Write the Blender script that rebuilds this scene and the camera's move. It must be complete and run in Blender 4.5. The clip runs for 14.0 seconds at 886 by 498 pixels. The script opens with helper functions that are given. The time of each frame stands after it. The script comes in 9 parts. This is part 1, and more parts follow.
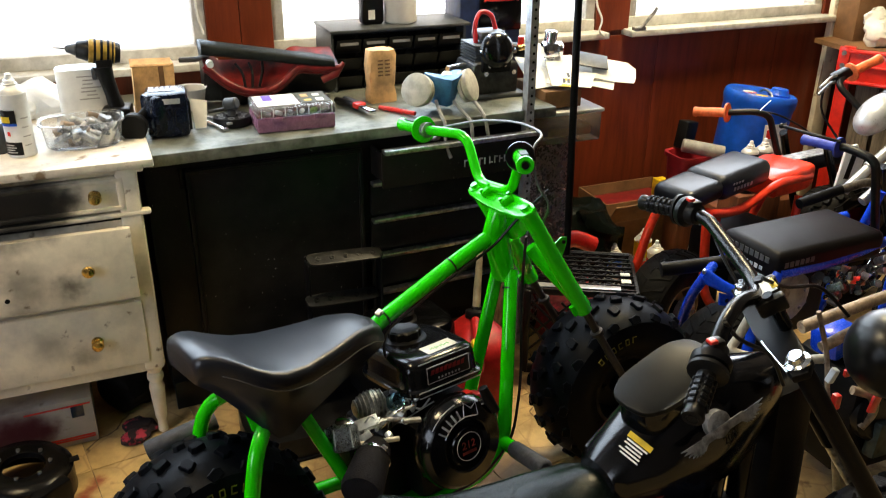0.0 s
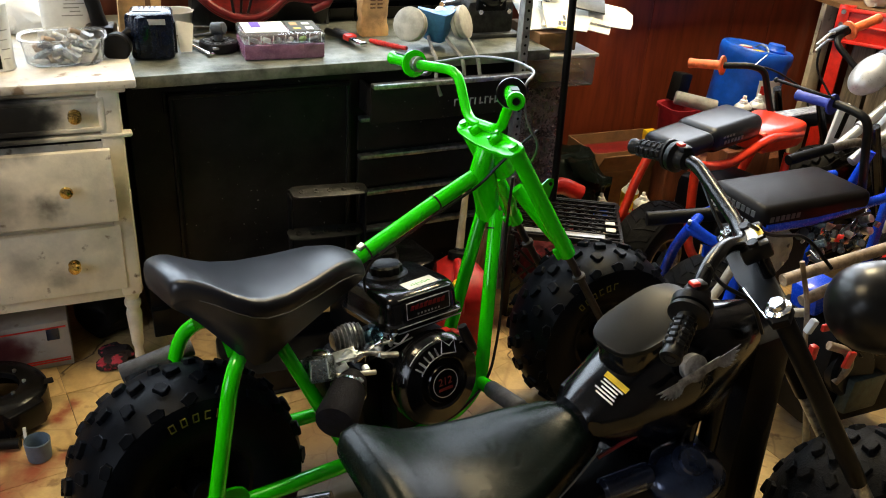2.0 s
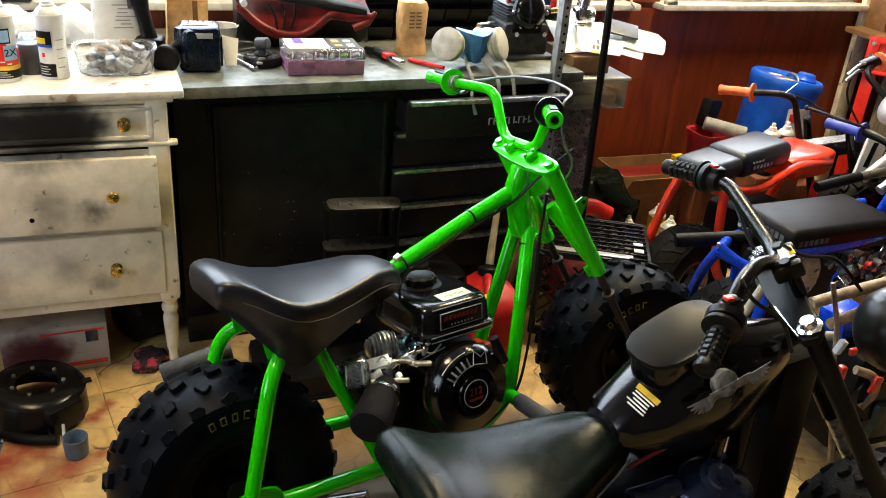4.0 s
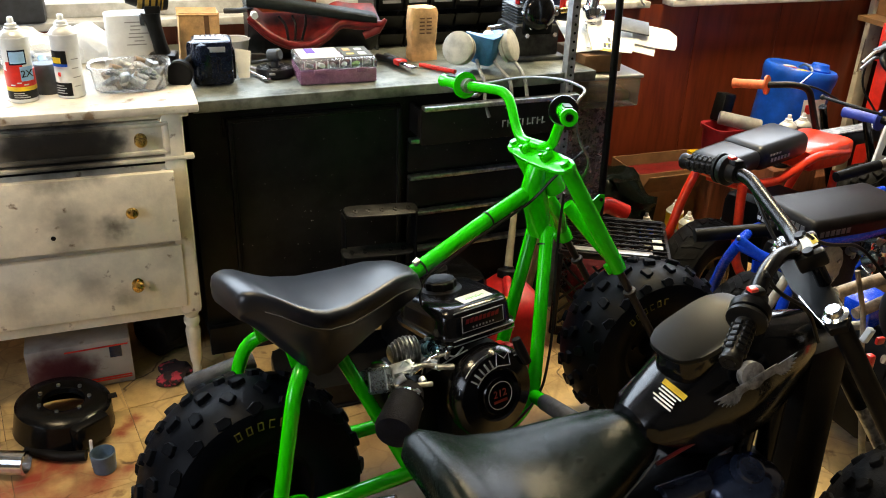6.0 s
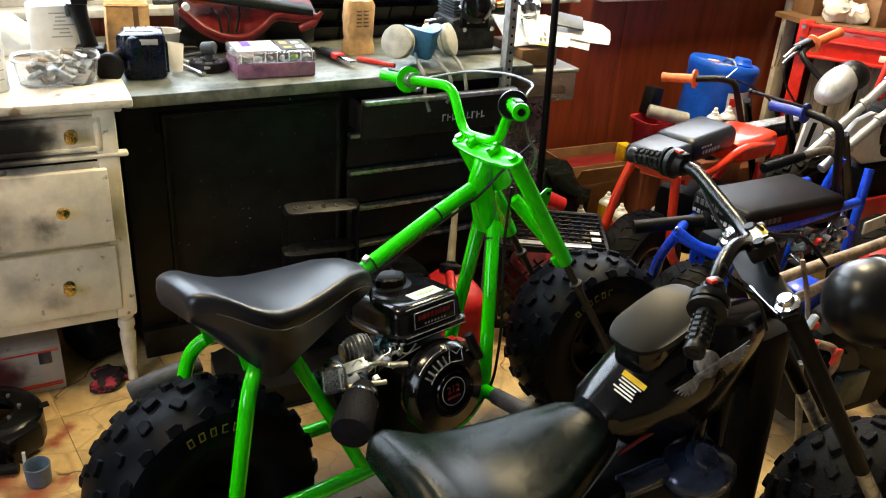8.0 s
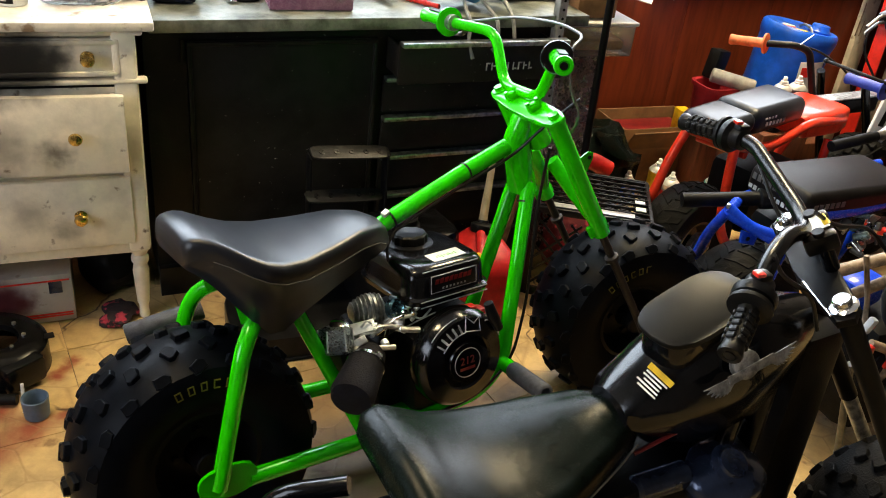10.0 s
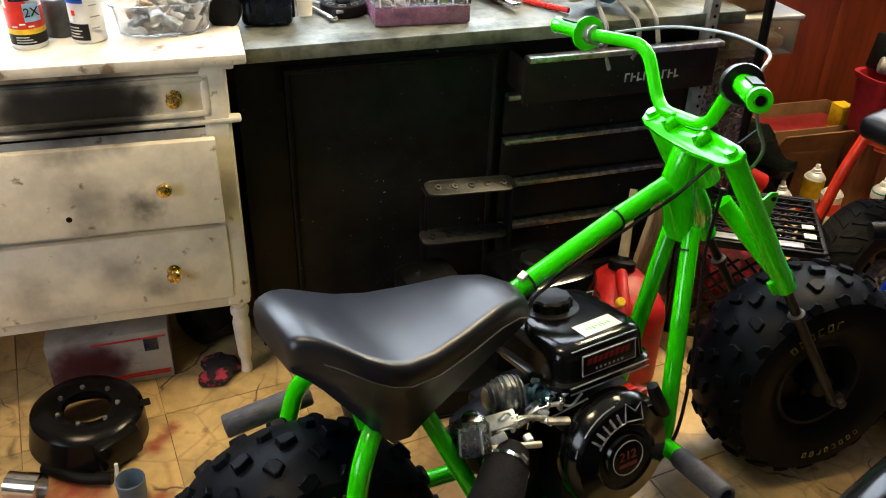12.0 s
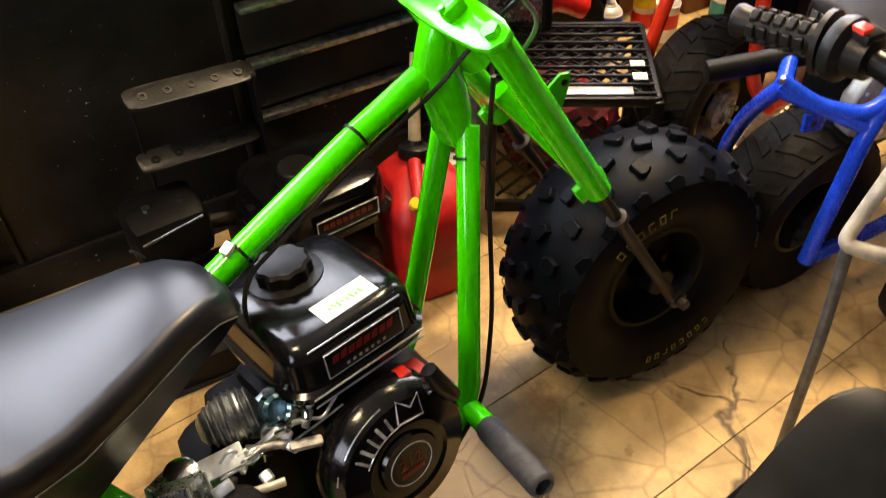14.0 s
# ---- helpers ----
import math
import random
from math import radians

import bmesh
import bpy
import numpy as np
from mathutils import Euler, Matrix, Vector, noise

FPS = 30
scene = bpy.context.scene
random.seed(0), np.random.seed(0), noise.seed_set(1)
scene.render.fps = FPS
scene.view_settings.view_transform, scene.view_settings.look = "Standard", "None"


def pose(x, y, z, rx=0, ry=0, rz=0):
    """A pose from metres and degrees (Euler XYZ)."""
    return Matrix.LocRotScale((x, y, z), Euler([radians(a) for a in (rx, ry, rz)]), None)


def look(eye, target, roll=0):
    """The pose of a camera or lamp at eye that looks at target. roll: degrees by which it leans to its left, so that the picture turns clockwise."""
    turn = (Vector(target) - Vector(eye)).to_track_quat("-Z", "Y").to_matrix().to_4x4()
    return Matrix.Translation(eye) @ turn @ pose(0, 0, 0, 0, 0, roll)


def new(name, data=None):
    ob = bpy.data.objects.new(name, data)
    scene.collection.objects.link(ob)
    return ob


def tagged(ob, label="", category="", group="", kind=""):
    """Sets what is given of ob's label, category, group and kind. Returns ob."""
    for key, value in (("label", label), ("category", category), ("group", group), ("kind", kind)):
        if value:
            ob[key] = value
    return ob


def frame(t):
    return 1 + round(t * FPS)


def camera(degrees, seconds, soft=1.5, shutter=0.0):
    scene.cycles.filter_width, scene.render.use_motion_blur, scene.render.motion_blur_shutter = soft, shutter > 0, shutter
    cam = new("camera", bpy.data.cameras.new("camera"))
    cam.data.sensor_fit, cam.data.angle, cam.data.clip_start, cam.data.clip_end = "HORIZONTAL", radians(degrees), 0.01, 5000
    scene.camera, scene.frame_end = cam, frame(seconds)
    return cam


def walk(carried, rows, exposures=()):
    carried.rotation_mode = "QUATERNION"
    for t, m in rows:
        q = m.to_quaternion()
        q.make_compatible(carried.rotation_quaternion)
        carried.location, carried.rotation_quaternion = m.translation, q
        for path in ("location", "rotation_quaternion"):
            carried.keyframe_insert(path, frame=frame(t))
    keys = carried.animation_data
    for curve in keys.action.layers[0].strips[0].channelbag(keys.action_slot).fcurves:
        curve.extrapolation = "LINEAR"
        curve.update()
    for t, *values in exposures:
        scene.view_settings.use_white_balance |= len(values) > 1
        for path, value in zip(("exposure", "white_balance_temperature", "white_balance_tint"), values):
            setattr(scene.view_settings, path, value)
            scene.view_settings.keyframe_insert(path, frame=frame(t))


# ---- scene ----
cam = camera(54.8, 14.0, 1.0, 0.2)
PATH = [
    (0, (-0.100, -2.120, 1.485), (0.601, -0.440, 0.657), 0.43),
    (0.5, (-0.108, -2.120, 1.473), (0.553, -0.470, 0.557), 1.31),
    (1, (-0.118, -2.126, 1.472), (0.531, -0.457, 0.583), 1.61),
    (1.5, (-0.118, -2.134, 1.469), (0.503, -0.455, 0.577), 1.80),
    (2, (-0.095, -2.116, 1.449), (0.622, -0.498, 0.518), 3.62),
    (2.5, (-0.128, -2.135, 1.445), (0.575, -0.516, 0.504), 4.61),
    (5, (-0.147, -2.152, 1.452), (0.515, -0.474, 0.588), 3.82),
    (5.5, (-0.144, -2.153, 1.442), (0.511, -0.494, 0.537), 3.01),
    (6, (-0.151, -2.151, 1.441), (0.496, -0.474, 0.566), 2.01),
    (6.5, (-0.142, -2.150, 1.441), (0.585, -0.503, 0.569), 1.93),
    (7, (-0.153, -2.141, 1.442), (0.599, -0.496, 0.588), 2.94),
    (7.5, (-0.162, -2.121, 1.458), (0.698, -0.501, 0.661), 3.17),
    (8, (-0.209, -2.110, 1.437), (0.611, -0.513, 0.556), 3.65),
    (10.5, (-0.013, -1.988, 1.392), (0.665, -0.393, 0.394), 6.29),
    (11, (0.067, -1.978, 1.384), (0.699, -0.331, 0.442), 3.99),
    (11.5, (0.015, -1.920, 1.379), (0.576, -0.279, 0.383), 5.26),
    (12, (-0.068, -1.665, 1.378), (0.415, -0.035, 0.326), 1.63),
    (12.5, (-0.075, -1.552, 1.369), (0.597, -0.043, 0.242), 5.15),
    (13, (0.049, -1.472, 1.347), (0.825, -0.075, 0.144), 3.26),
    (13.5, (0.264, -1.347, 1.323), (0.978, 0.036, 0.067), 3.42),
    (14, (0.319, -1.303, 1.282), (0.942, -0.024, -0.123), -1.58),
]
walk(cam, [(t, look(eye, target, roll)) for t, eye, target, roll in PATH], [(0, 0.0, 6800, 11), (1.5, -0.15, 6800, 11), (2.0, -0.02, 6800, 11), (2.5, 0.28, 6800, 11), (5, 0.2, 6800, 11), (6, 0.15, 6800, 11), (7.5, 0.45, 6800, 11), (8, 0.35, 6800, 11), (10.5, 0.33, 6900, 12), (11.5, 0.25, 6900, 12), (13, 0.56, 7000, 19), (14, 0.75, 7400, 22)])

# ---- light ----
world = bpy.data.worlds.new("world")
scene.world = world
world.use_nodes = True
wn = world.node_tree.nodes
sky = wn.new("ShaderNodeTexSky")
sky.sky_type = "NISHITA"
sky.sun_disc = False
sky.sun_elevation, sky.sun_rotation = radians(40), radians(20)
wn["Background"].inputs["Strength"].default_value = 0.12
world.node_tree.links.new(sky.outputs["Color"], wn["Background"].inputs["Color"])


def area(name, m, sx, sy, watts, color):
    lamp = bpy.data.lights.new(name, "AREA")
    lamp.shape, lamp.size, lamp.size_y, lamp.energy, lamp.color = "RECTANGLE", sx, sy, watts, color
    ob = new(name, lamp)
    ob.matrix_world = m
    return ob


area("window_light", pose(-0.5, 0.80, 1.74, -112, 0, 0), 1.5, 1.64, 64, (0.62, 0.80, 1.0))
area("window_light", pose(1.1, 0.80, 1.74, -112, 0, 0), 1.2, 1.64, 40, (0.62, 0.80, 1.0))
area("window_light", pose(2.38, 0.80, 1.74, -112, 0, 0), 0.95, 1.64, 46, (0.76, 0.86, 1.0))
area("window_light", pose(-1.83, -1.45, 1.45, 0, -82, 0), 1.0, 1.1, 13, (0.60, 0.75, 1.0))
area("ceiling_lamp_light", pose(1.80, 0.25, 2.60, 0, 0, 0), 0.5, 0.3, 64, (1.0, 0.84, 0.50))
area("ceiling_lamp_light", pose(-0.5, -0.52, 2.60, 0, 0, 0), 0.4, 0.3, 26, (1.0, 0.79, 0.45))

# ---- materials ----
MATS = {}


def mat(name, color, rough=0.5, metal=0.0, vary=0.12, scale=18.0, bump=0.0, bscale=120.0, coat=0.0, second=None, amount=0.5, grain=None, trans=0.0, ior=1.45, emit=None, spec=0.5, rv=1.0):
    """A surface with blotches at one scale and fine grain at another."""
    if name in MATS:
        return MATS[name]
    m = bpy.data.materials.new(name)
    m.use_nodes = True
    t, n = m.node_tree, m.node_tree.nodes
    b = n["Principled BSDF"]
    geo = n.new("ShaderNodeTexCoord")
    big = n.new("ShaderNodeTexNoise")
    big.inputs["Scale"].default_value, big.inputs["Detail"].default_value, big.inputs["Roughness"].default_value = scale, 6, 0.62
    fine = n.new("ShaderNodeTexNoise")
    fine.inputs["Scale"].default_value, fine.inputs["Detail"].default_value = bscale, 3
    if grain:
        mp = n.new("ShaderNodeMapping")
        mp.inputs["Scale"].default_value = grain
        t.links.new(geo.outputs["Object"], mp.inputs["Vector"])
        src = mp.outputs["Vector"]
    else:
        src = geo.outputs["Object"]
    t.links.new(src, big.inputs["Vector"])
    t.links.new(src, fine.inputs["Vector"])
    ramp = n.new("ShaderNodeValToRGB")
    lo, hi = ramp.color_ramp.elements
    c = Vector(color)
    d = Vector(second) if second else c * (1 - vary * 2.2)
    lo.position, hi.position = (0.5 - amount * 0.3, 0.5 + amount * 0.2)
    lo.color, hi.color = (*d, 1), (*(c * (1 + vary)), 1)
    t.links.new(big.outputs["Fac"], ramp.inputs["Fac"])
    t.links.new(ramp.outputs["Color"], b.inputs["Base Color"])
    rr = n.new("ShaderNodeMapRange")
    rr.inputs["To Min"].default_value, rr.inputs["To Max"].default_value = max(0.03, rough - 0.1 * rv), min(1, rough + 0.14 * rv)
    mix = n.new("ShaderNodeMath")
    mix.operation = "MULTIPLY_ADD"
    t.links.new(big.outputs["Fac"], mix.inputs[0])
    mix.inputs[1].default_value = 0.6
    t.links.new(fine.outputs["Fac"], mix.inputs[2])
    sub = n.new("ShaderNodeMath")
    sub.operation = "SUBTRACT"
    t.links.new(mix.outputs[0], sub.inputs[0])
    sub.inputs[1].default_value = 0.3
    t.links.new(sub.outputs[0], rr.inputs["Value"])
    t.links.new(rr.outputs["Result"], b.inputs["Roughness"])
    b.inputs["Metallic"].default_value = metal
    b.inputs["Specular IOR Level"].default_value = spec
    b.inputs["Coat Weight"].default_value = coat
    b.inputs["Coat Roughness"].default_value = 0.08
    b.inputs["IOR"].default_value = ior
    b.inputs["Transmission Weight"].default_value = trans
    if bump:
        bp = n.new("ShaderNodeBump")
        bp.inputs["Strength"].default_value, bp.inputs["Distance"].default_value = bump, 0.003
        t.links.new(fine.outputs["Fac"], bp.inputs["Height"])
        t.links.new(bp.outputs["Normal"], b.inputs["Normal"])
    if emit:
        b.inputs["Emission Color"].default_value, b.inputs["Emission Strength"].default_value = (*emit[:3], 1), emit[3]
    MATS[name] = m
    return m


def speckled(name, base, spots, size=60.0, share=0.1, rough=0.5, metal=0.0, vary=0.12, smudges=(), smudge_color=(0.02, 0.02, 0.022), bump=0.15, spec=0.5):
    """A painted surface with chips or dirt, and sprayed-on smudges: (x, y, z, radius) in the world."""
    m = mat(name, base, rough, metal, vary, 9.0, bump, 160.0, spec=spec)
    t, n = m.node_tree, m.node_tree.nodes
    b = n["Principled BSDF"]
    src = b.inputs["Base Color"].links[0].from_socket
    geo = n.new("ShaderNodeNewGeometry")
    nz = n.new("ShaderNodeTexNoise")
    nz.inputs["Scale"].default_value, nz.inputs["Detail"].default_value = size, 7
    t.links.new(geo.outputs["Position"], nz.inputs["Vector"])
    rp = n.new("ShaderNodeValToRGB")
    rp.color_ramp.elements[0].position, rp.color_ramp.elements[1].position = 0.62 - share * 0.3, 0.70 - share * 0.3
    t.links.new(nz.outputs["Fac"], rp.inputs["Fac"])
    mx = n.new("ShaderNodeMix")
    mx.data_type = "RGBA"
    t.links.new(rp.outputs["Color"], mx.inputs["Factor"])
    t.links.new(src, mx.inputs[6])
    mx.inputs[7].default_value = (*spots, 1)
    out = mx.outputs[2]
    for x, y, z, r, strength in smudges:
        ds = n.new("ShaderNodeVectorMath")
        ds.operation = "DISTANCE"
        t.links.new(geo.outputs["Position"], ds.inputs[0])
        ds.inputs[1].default_value = (x, y, z)
        nn = n.new("ShaderNodeTexNoise")
        nn.inputs["Scale"].default_value, nn.inputs["Detail"].default_value = 1.6 / r, 5
        t.links.new(geo.outputs["Position"], nn.inputs["Vector"])
        ad = n.new("ShaderNodeMath")
        ad.operation = "MULTIPLY_ADD"
        t.links.new(nn.outputs["Fac"], ad.inputs[0])
        ad.inputs[1].default_value = r * 1.1
        t.links.new(ds.outputs["Value"], ad.inputs[2])
        mr = n.new("ShaderNodeMapRange")
        mr.interpolation_type = "SMOOTHSTEP"
        for k, v in (("From Min", r * 0.6), ("From Max", r * 1.75), ("To Min", strength), ("To Max", 0.0)):
            mr.inputs[k].default_value = v
        t.links.new(ad.outputs[0], mr.inputs["Value"])
        m2 = n.new("ShaderNodeMix")
        m2.data_type = "RGBA"
        t.links.new(mr.outputs["Result"], m2.inputs["Factor"])
        t.links.new(out, m2.inputs[6])
        m2.inputs[7].default_value = (*smudge_color, 1)
        out = m2.outputs[2]
    t.links.new(out, b.inputs["Base Color"])
    return m


GREEN = mat("green_paint", (0.004, 0.60, 0.0006), 0.22, 0, 0.04, 12, 0.0, 300, coat=0.5, rv=0.0, spec=0.35)
VINYL = mat("black_vinyl", (0.0055, 0.007, 0.0115), 0.35, 0, 0.08, 14, 0.0, 900, spec=0.5, rv=0.0)
VINYLD = mat("dull_black_vinyl", (0.006, 0.005, 0.005), 0.42, 0, 0.15, 20, 0.08, 700, spec=0.10, rv=0.3)
VINYL_OLD = mat("worn_black_vinyl", (0.003, 0.0055, 0.0042), 0.26, 0, 0.12, 22, 0.12, 500, spec=0.12, rv=0.3)
RUBBER = mat("tyre_rubber", (0.0026, 0.0034, 0.0054), 0.42, 0, 0.3, 30, 0.10, 260, second=(0.0014, 0.0020, 0.0032), spec=0.07, rv=0.6)
RUBBER_D = mat("dusty_rubber", (0.007, 0.0066, 0.0062), 0.55, 0, 0.3, 26, 0.5, 260, second=(0.004, 0.0038, 0.0035), spec=0.09)
BLACK = mat("black_gloss", (0.003, 0.003, 0.0035), 0.14, 0, 0.2, 26, 0.01, 300, spec=0.45)
BLACKS = mat("black_satin", (0.003, 0.003, 0.0035), 0.24, 0, 0.2, 26, 0.0, 300, spec=0.25, rv=0.3)
BLACKP = mat("black_plastic", (0.006, 0.006, 0.0065), 0.34, 0, 0.25, 40, 0.1, 420, spec=0.25)
BLACKM = mat("black_matt_paint", (0.004, 0.004, 0.0045), 0.48, 0, 0.3, 30, 0.15, 300, spec=0.15)
FORKB = mat("black_fork_paint", (0.003, 0.003, 0.0035), 0.34, 0, 0.2, 26, 0.0, 300, spec=0.14, rv=0.3)
CHROME = mat("chrome", (0.72, 0.73, 0.75), 0.14, 1, 0.1, 40, 0.02, 300)
ZINC = mat("zinc_steel", (0.50, 0.53, 0.55), 0.32, 1, 0.25, 60, 0.2, 400, second=(0.22, 0.25, 0.28))
ALU = mat("cast_aluminium", (0.42, 0.42, 0.41), 0.45, 1, 0.25, 60, 0.4, 500)
RUSTY = mat("rusty_steel", (0.014, 0.0105, 0.0085), 0.5, 0.2, 0.3, 60, 0.4, 300, second=(0.008, 0.006, 0.0045))
LIDB = mat("black_leatherette", (0.0045, 0.0048, 0.0045), 0.36, 0, 0.2, 18, 0.05, 500, spec=0.17)
BRASS = mat("brass", (0.62, 0.42, 0.14), 0.25, 1, 0.2, 40, 0.05, 300)
RED = mat("red_paint", (0.72, 0.028, 0.018), 0.3, 0, 0.08, 30, 0.04, 300, coat=0.4)
REDORANGE = mat("orange_red_paint", (0.82, 0.045, 0.015), 0.3, 0, 0.08, 30, 0.03, 300, coat=0.4)
REDPLASTIC = mat("red_plastic", (0.42, 0.012, 0.014), 0.4, 0, 0.15, 24, 0.1, 300)
DKRED = mat("dark_red_plastic", (0.18, 0.012, 0.014), 0.35, 0, 0.2, 24, 0.1, 300)
ORANGE = mat("orange_rubber", (0.78, 0.17, 0.05), 0.5, 0, 0.12, 40, 0.2, 400)
BLUE = mat("blue_paint", (0.004, 0.050, 0.56), 0.24, 0, 0.08, 30, 0.02, 300, coat=0.25, spec=0.3)
BLUEP = mat("blue_plastic", (0.004, 0.095, 0.62), 0.34, 0, 0.12, 14, 0.1, 300)
BLUEGRIP = mat("blue_rubber", (0.03, 0.05, 0.35), 0.5, 0, 0.12, 40, 0.2, 400)
BLUEMASK = mat("blue_rubber_mask", (0.05, 0.19, 0.42), 0.42, 0, 0.12, 40, 0.1, 400)
WHITE = mat("white_paint", (0.78, 0.77, 0.73), 0.45, 0, 0.06, 20, 0.1, 300)
WHITEP = mat("white_plastic", (0.75, 0.76, 0.75), 0.35, 0, 0.05, 20, 0.05, 300)
PAPER = mat("white_paper", (0.78, 0.77, 0.72), 0.8, 0, 0.06, 14, 0.1, 300)
CARD = mat("brown_cardboard", (0.20, 0.10, 0.042), 0.8, 0, 0.14, 12, 0.2, 300)
KRAFT = mat("kraft_paper", (0.62, 0.37, 0.16), 0.75, 0, 0.16, 22, 0.3, 240)
YELLOW = mat("yellow_plastic", (0.78, 0.52, 0.02), 0.4, 0, 0.1, 40, 0.1, 300)
YLETTER = mat("yellow_tyre_letters", (0.15, 0.13, 0.012), 0.6, 0, 0.2, 60, 0.1, 300)
GREY = mat("grey_plastic", (0.30, 0.30, 0.29), 0.45, 0, 0.12, 30, 0.1, 300)
DKGREY = mat("dark_grey_plastic", (0.05, 0.055, 0.06), 0.4, 0, 0.15, 30, 0.1, 300)
TEAL = mat("teal_label", (0.02, 0.28, 0.30), 0.4, 0, 0.1, 30)
PURPLE = mat("purple_tint_plastic", (0.26, 0.12, 0.20), 0.25, 0, 0.1, 30, 0.05, 300)
OLIVE = mat("olive_yellow_tool", (0.36, 0.22, 0.03), 0.45, 0, 0.2, 50, 0.1, 300)
TUBCLEAR = mat("thin_clear_plastic", (0.93, 0.93, 0.92), 0.12, 0, 0.02, 20, trans=0.92, ior=1.12)
NAVY = mat("navy_tool_plastic", (0.004, 0.007, 0.018), 0.22, 0, 0.2, 40, 0.05, 300, spec=0.4)
FROST = mat("frosted_plastic", (0.72, 0.72, 0.70), 0.42, 0, 0.05, 20, trans=0.4, ior=1.3)
SILVERP = mat("silver_plastic", (0.42, 0.43, 0.45), 0.3, 0.4, 0.1, 20, 0.05, 300)
BLUEMET = mat("dark_blue_cover", (0.030, 0.045, 0.09), 0.2, 0.5, 0.2, 30, 0.03, 300, coat=0.4)
TAN = mat("tan_hose", (0.30, 0.22, 0.15), 0.6, 0, 0.25, 40, 0.3, 200)
TINCAN = mat("pale_tin", (0.62, 0.62, 0.60), 0.35, 0.3, 0.1, 20, 0.03, 300)
TIN = mat("silver_print", (0.42, 0.42, 0.42), 0.5, 0, 0.2, 60)
GAL = mat("galvanised_top", (0.17, 0.18, 0.155), 0.38, 0.25, 0.3, 14, 0.3, 220, second=(0.055, 0.062, 0.048))
OAKD = mat("wood_trim", (0.16, 0.055, 0.025), 0.4, 0, 0.2, 6, 0.2, 200, grain=(9, 9, 1))
PANEL = mat("wood_panelling", (0.17, 0.032, 0.012), 0.34, 0, 0.15, 4, 0.05, 160, grain=(7, 7, 0.8), second=(0.115, 0.021, 0.008))
FRAMEW = mat("window_frame_paint", (0.60, 0.60, 0.58), 0.45, 0, 0.12, 20, 0.1, 200)
PLASTER = mat("dull_wall", (0.07, 0.055, 0.042), 0.8, 0, 0.1, 3, 0.2, 120)
CEIL = mat("ceiling_paint", (0.12, 0.105, 0.09), 0.85, 0, 0.06, 3, 0.2, 120)
OUTSIDE = mat("bright_outdoors", (0.9, 0.92, 0.95), 1.0, 0, 0.03, 2, emit=(0.90, 0.95, 1.0, 2.2))
GLASS = mat("window_glass", (1, 1, 1), 0.02, 0, 0.0, 5, trans=1.0, ior=1.02)
LAMPM = mat("lamp_diffuser", (0.9, 0.88, 0.8), 0.5, emit=(1.0, 0.88, 0.72, 4.0))
WHITED = speckled("chipped_white_paint", (0.77, 0.71, 0.59), (0.20, 0.14, 0.09), 26, -0.12, 0.5, 0, 0.1, smudges=(
    (-0.42, -0.01, 0.735, 0.085, 0.9), (-0.36, -0.01, 0.73, 0.10, 1.0), (-0.30, -0.01, 0.73, 0.10, 1.0), (-0.25, -0.01, 0.725, 0.085, 1.0), (-0.20, -0.01, 0.735, 0.05, 0.9), (-0.33, -0.01, 0.73, 0.12, 0.9), (-0.27, -0.01, 0.73, 0.10, 0.9), (-0.50, -0.01, 0.73, 0.08, 0.5),
    (-0.22, -0.06, 0.53, 0.045, 0.8), (-0.33, -0.06, 0.55, 0.07, 0.55), (-0.34, -0.06, 0.47, 0.05, 0.5),
    (-0.22, -0.03, 0.31, 0.04, 0.5), (-0.30, -0.03, 0.35, 0.05, 0.3), (-0.47, -0.03, 0.32, 0.05, 0.3)), smudge_color=(0.007, 0.0065, 0.007))
BENCHBLACK = speckled("black_cabinet_paint", (0.0135, 0.0125, 0.0115), (0.42, 0.41, 0.38), 95, -0.27, 0.36, 0, 0.2, spec=0.17)
TOPWOOD = speckled("worn_white_top", (0.66, 0.62, 0.54), (0.24, 0.17, 0.11), 24, 0.05, 0.5, 0, 0.15)
FLOORM = speckled("vinyl_stone_tile", (0.52, 0.365, 0.165), (0.26, 0.16, 0.07), 16, 0.0, 0.42, 0, 0.14, smudges=(
    (-0.48, -0.31, 0, 0.07, 0.95), (-0.40, -0.285, 0, 0.06, 0.9), (-0.33, -0.36, 0, 0.07, 0.85), (-0.45, -0.24, 0, 0.06, 0.9), (-0.28, -0.18, 0, 0.03, 0.9), (-0.242, -0.126, 0, 0.028, 0.85), (-0.26, -0.155, 0, 0.025, 0.8), (-0.56, -0.36, 0, 0.10, 0.9), (-0.42, -0.42, 0, 0.09, 0.8), (-0.26, -0.33, 0, 0.03, 0.8)), smudge_color=(0.22, 0.018, 0.012))
# flagstone pattern printed and embossed on the tiles
t, n = FLOORM.node_tree, FLOORM.node_tree.nodes
b = n["Principled BSDF"]
geo = n.new("ShaderNodeNewGeometry")
warp = n.new("ShaderNodeTexNoise")
warp.inputs["Scale"].default_value, warp.inputs["Detail"].default_value = 5.0, 4
t.links.new(geo.outputs["Position"], warp.inputs["Vector"])
mv = n.new("ShaderNodeVectorMath")
mv.operation = "MULTIPLY_ADD"
t.links.new(warp.outputs["Color"], mv.inputs[0])
mv.inputs[1].default_value = (0.03, 0.03, 0.0)
t.links.new(geo.outputs["Position"], mv.inputs[2])
vo = n.new("ShaderNodeTexVoronoi")
vo.feature = "DISTANCE_TO_EDGE"
vo.inputs["Scale"].default_value = 9.0
t.links.new(mv.outputs["Vector"], vo.inputs["Vector"])
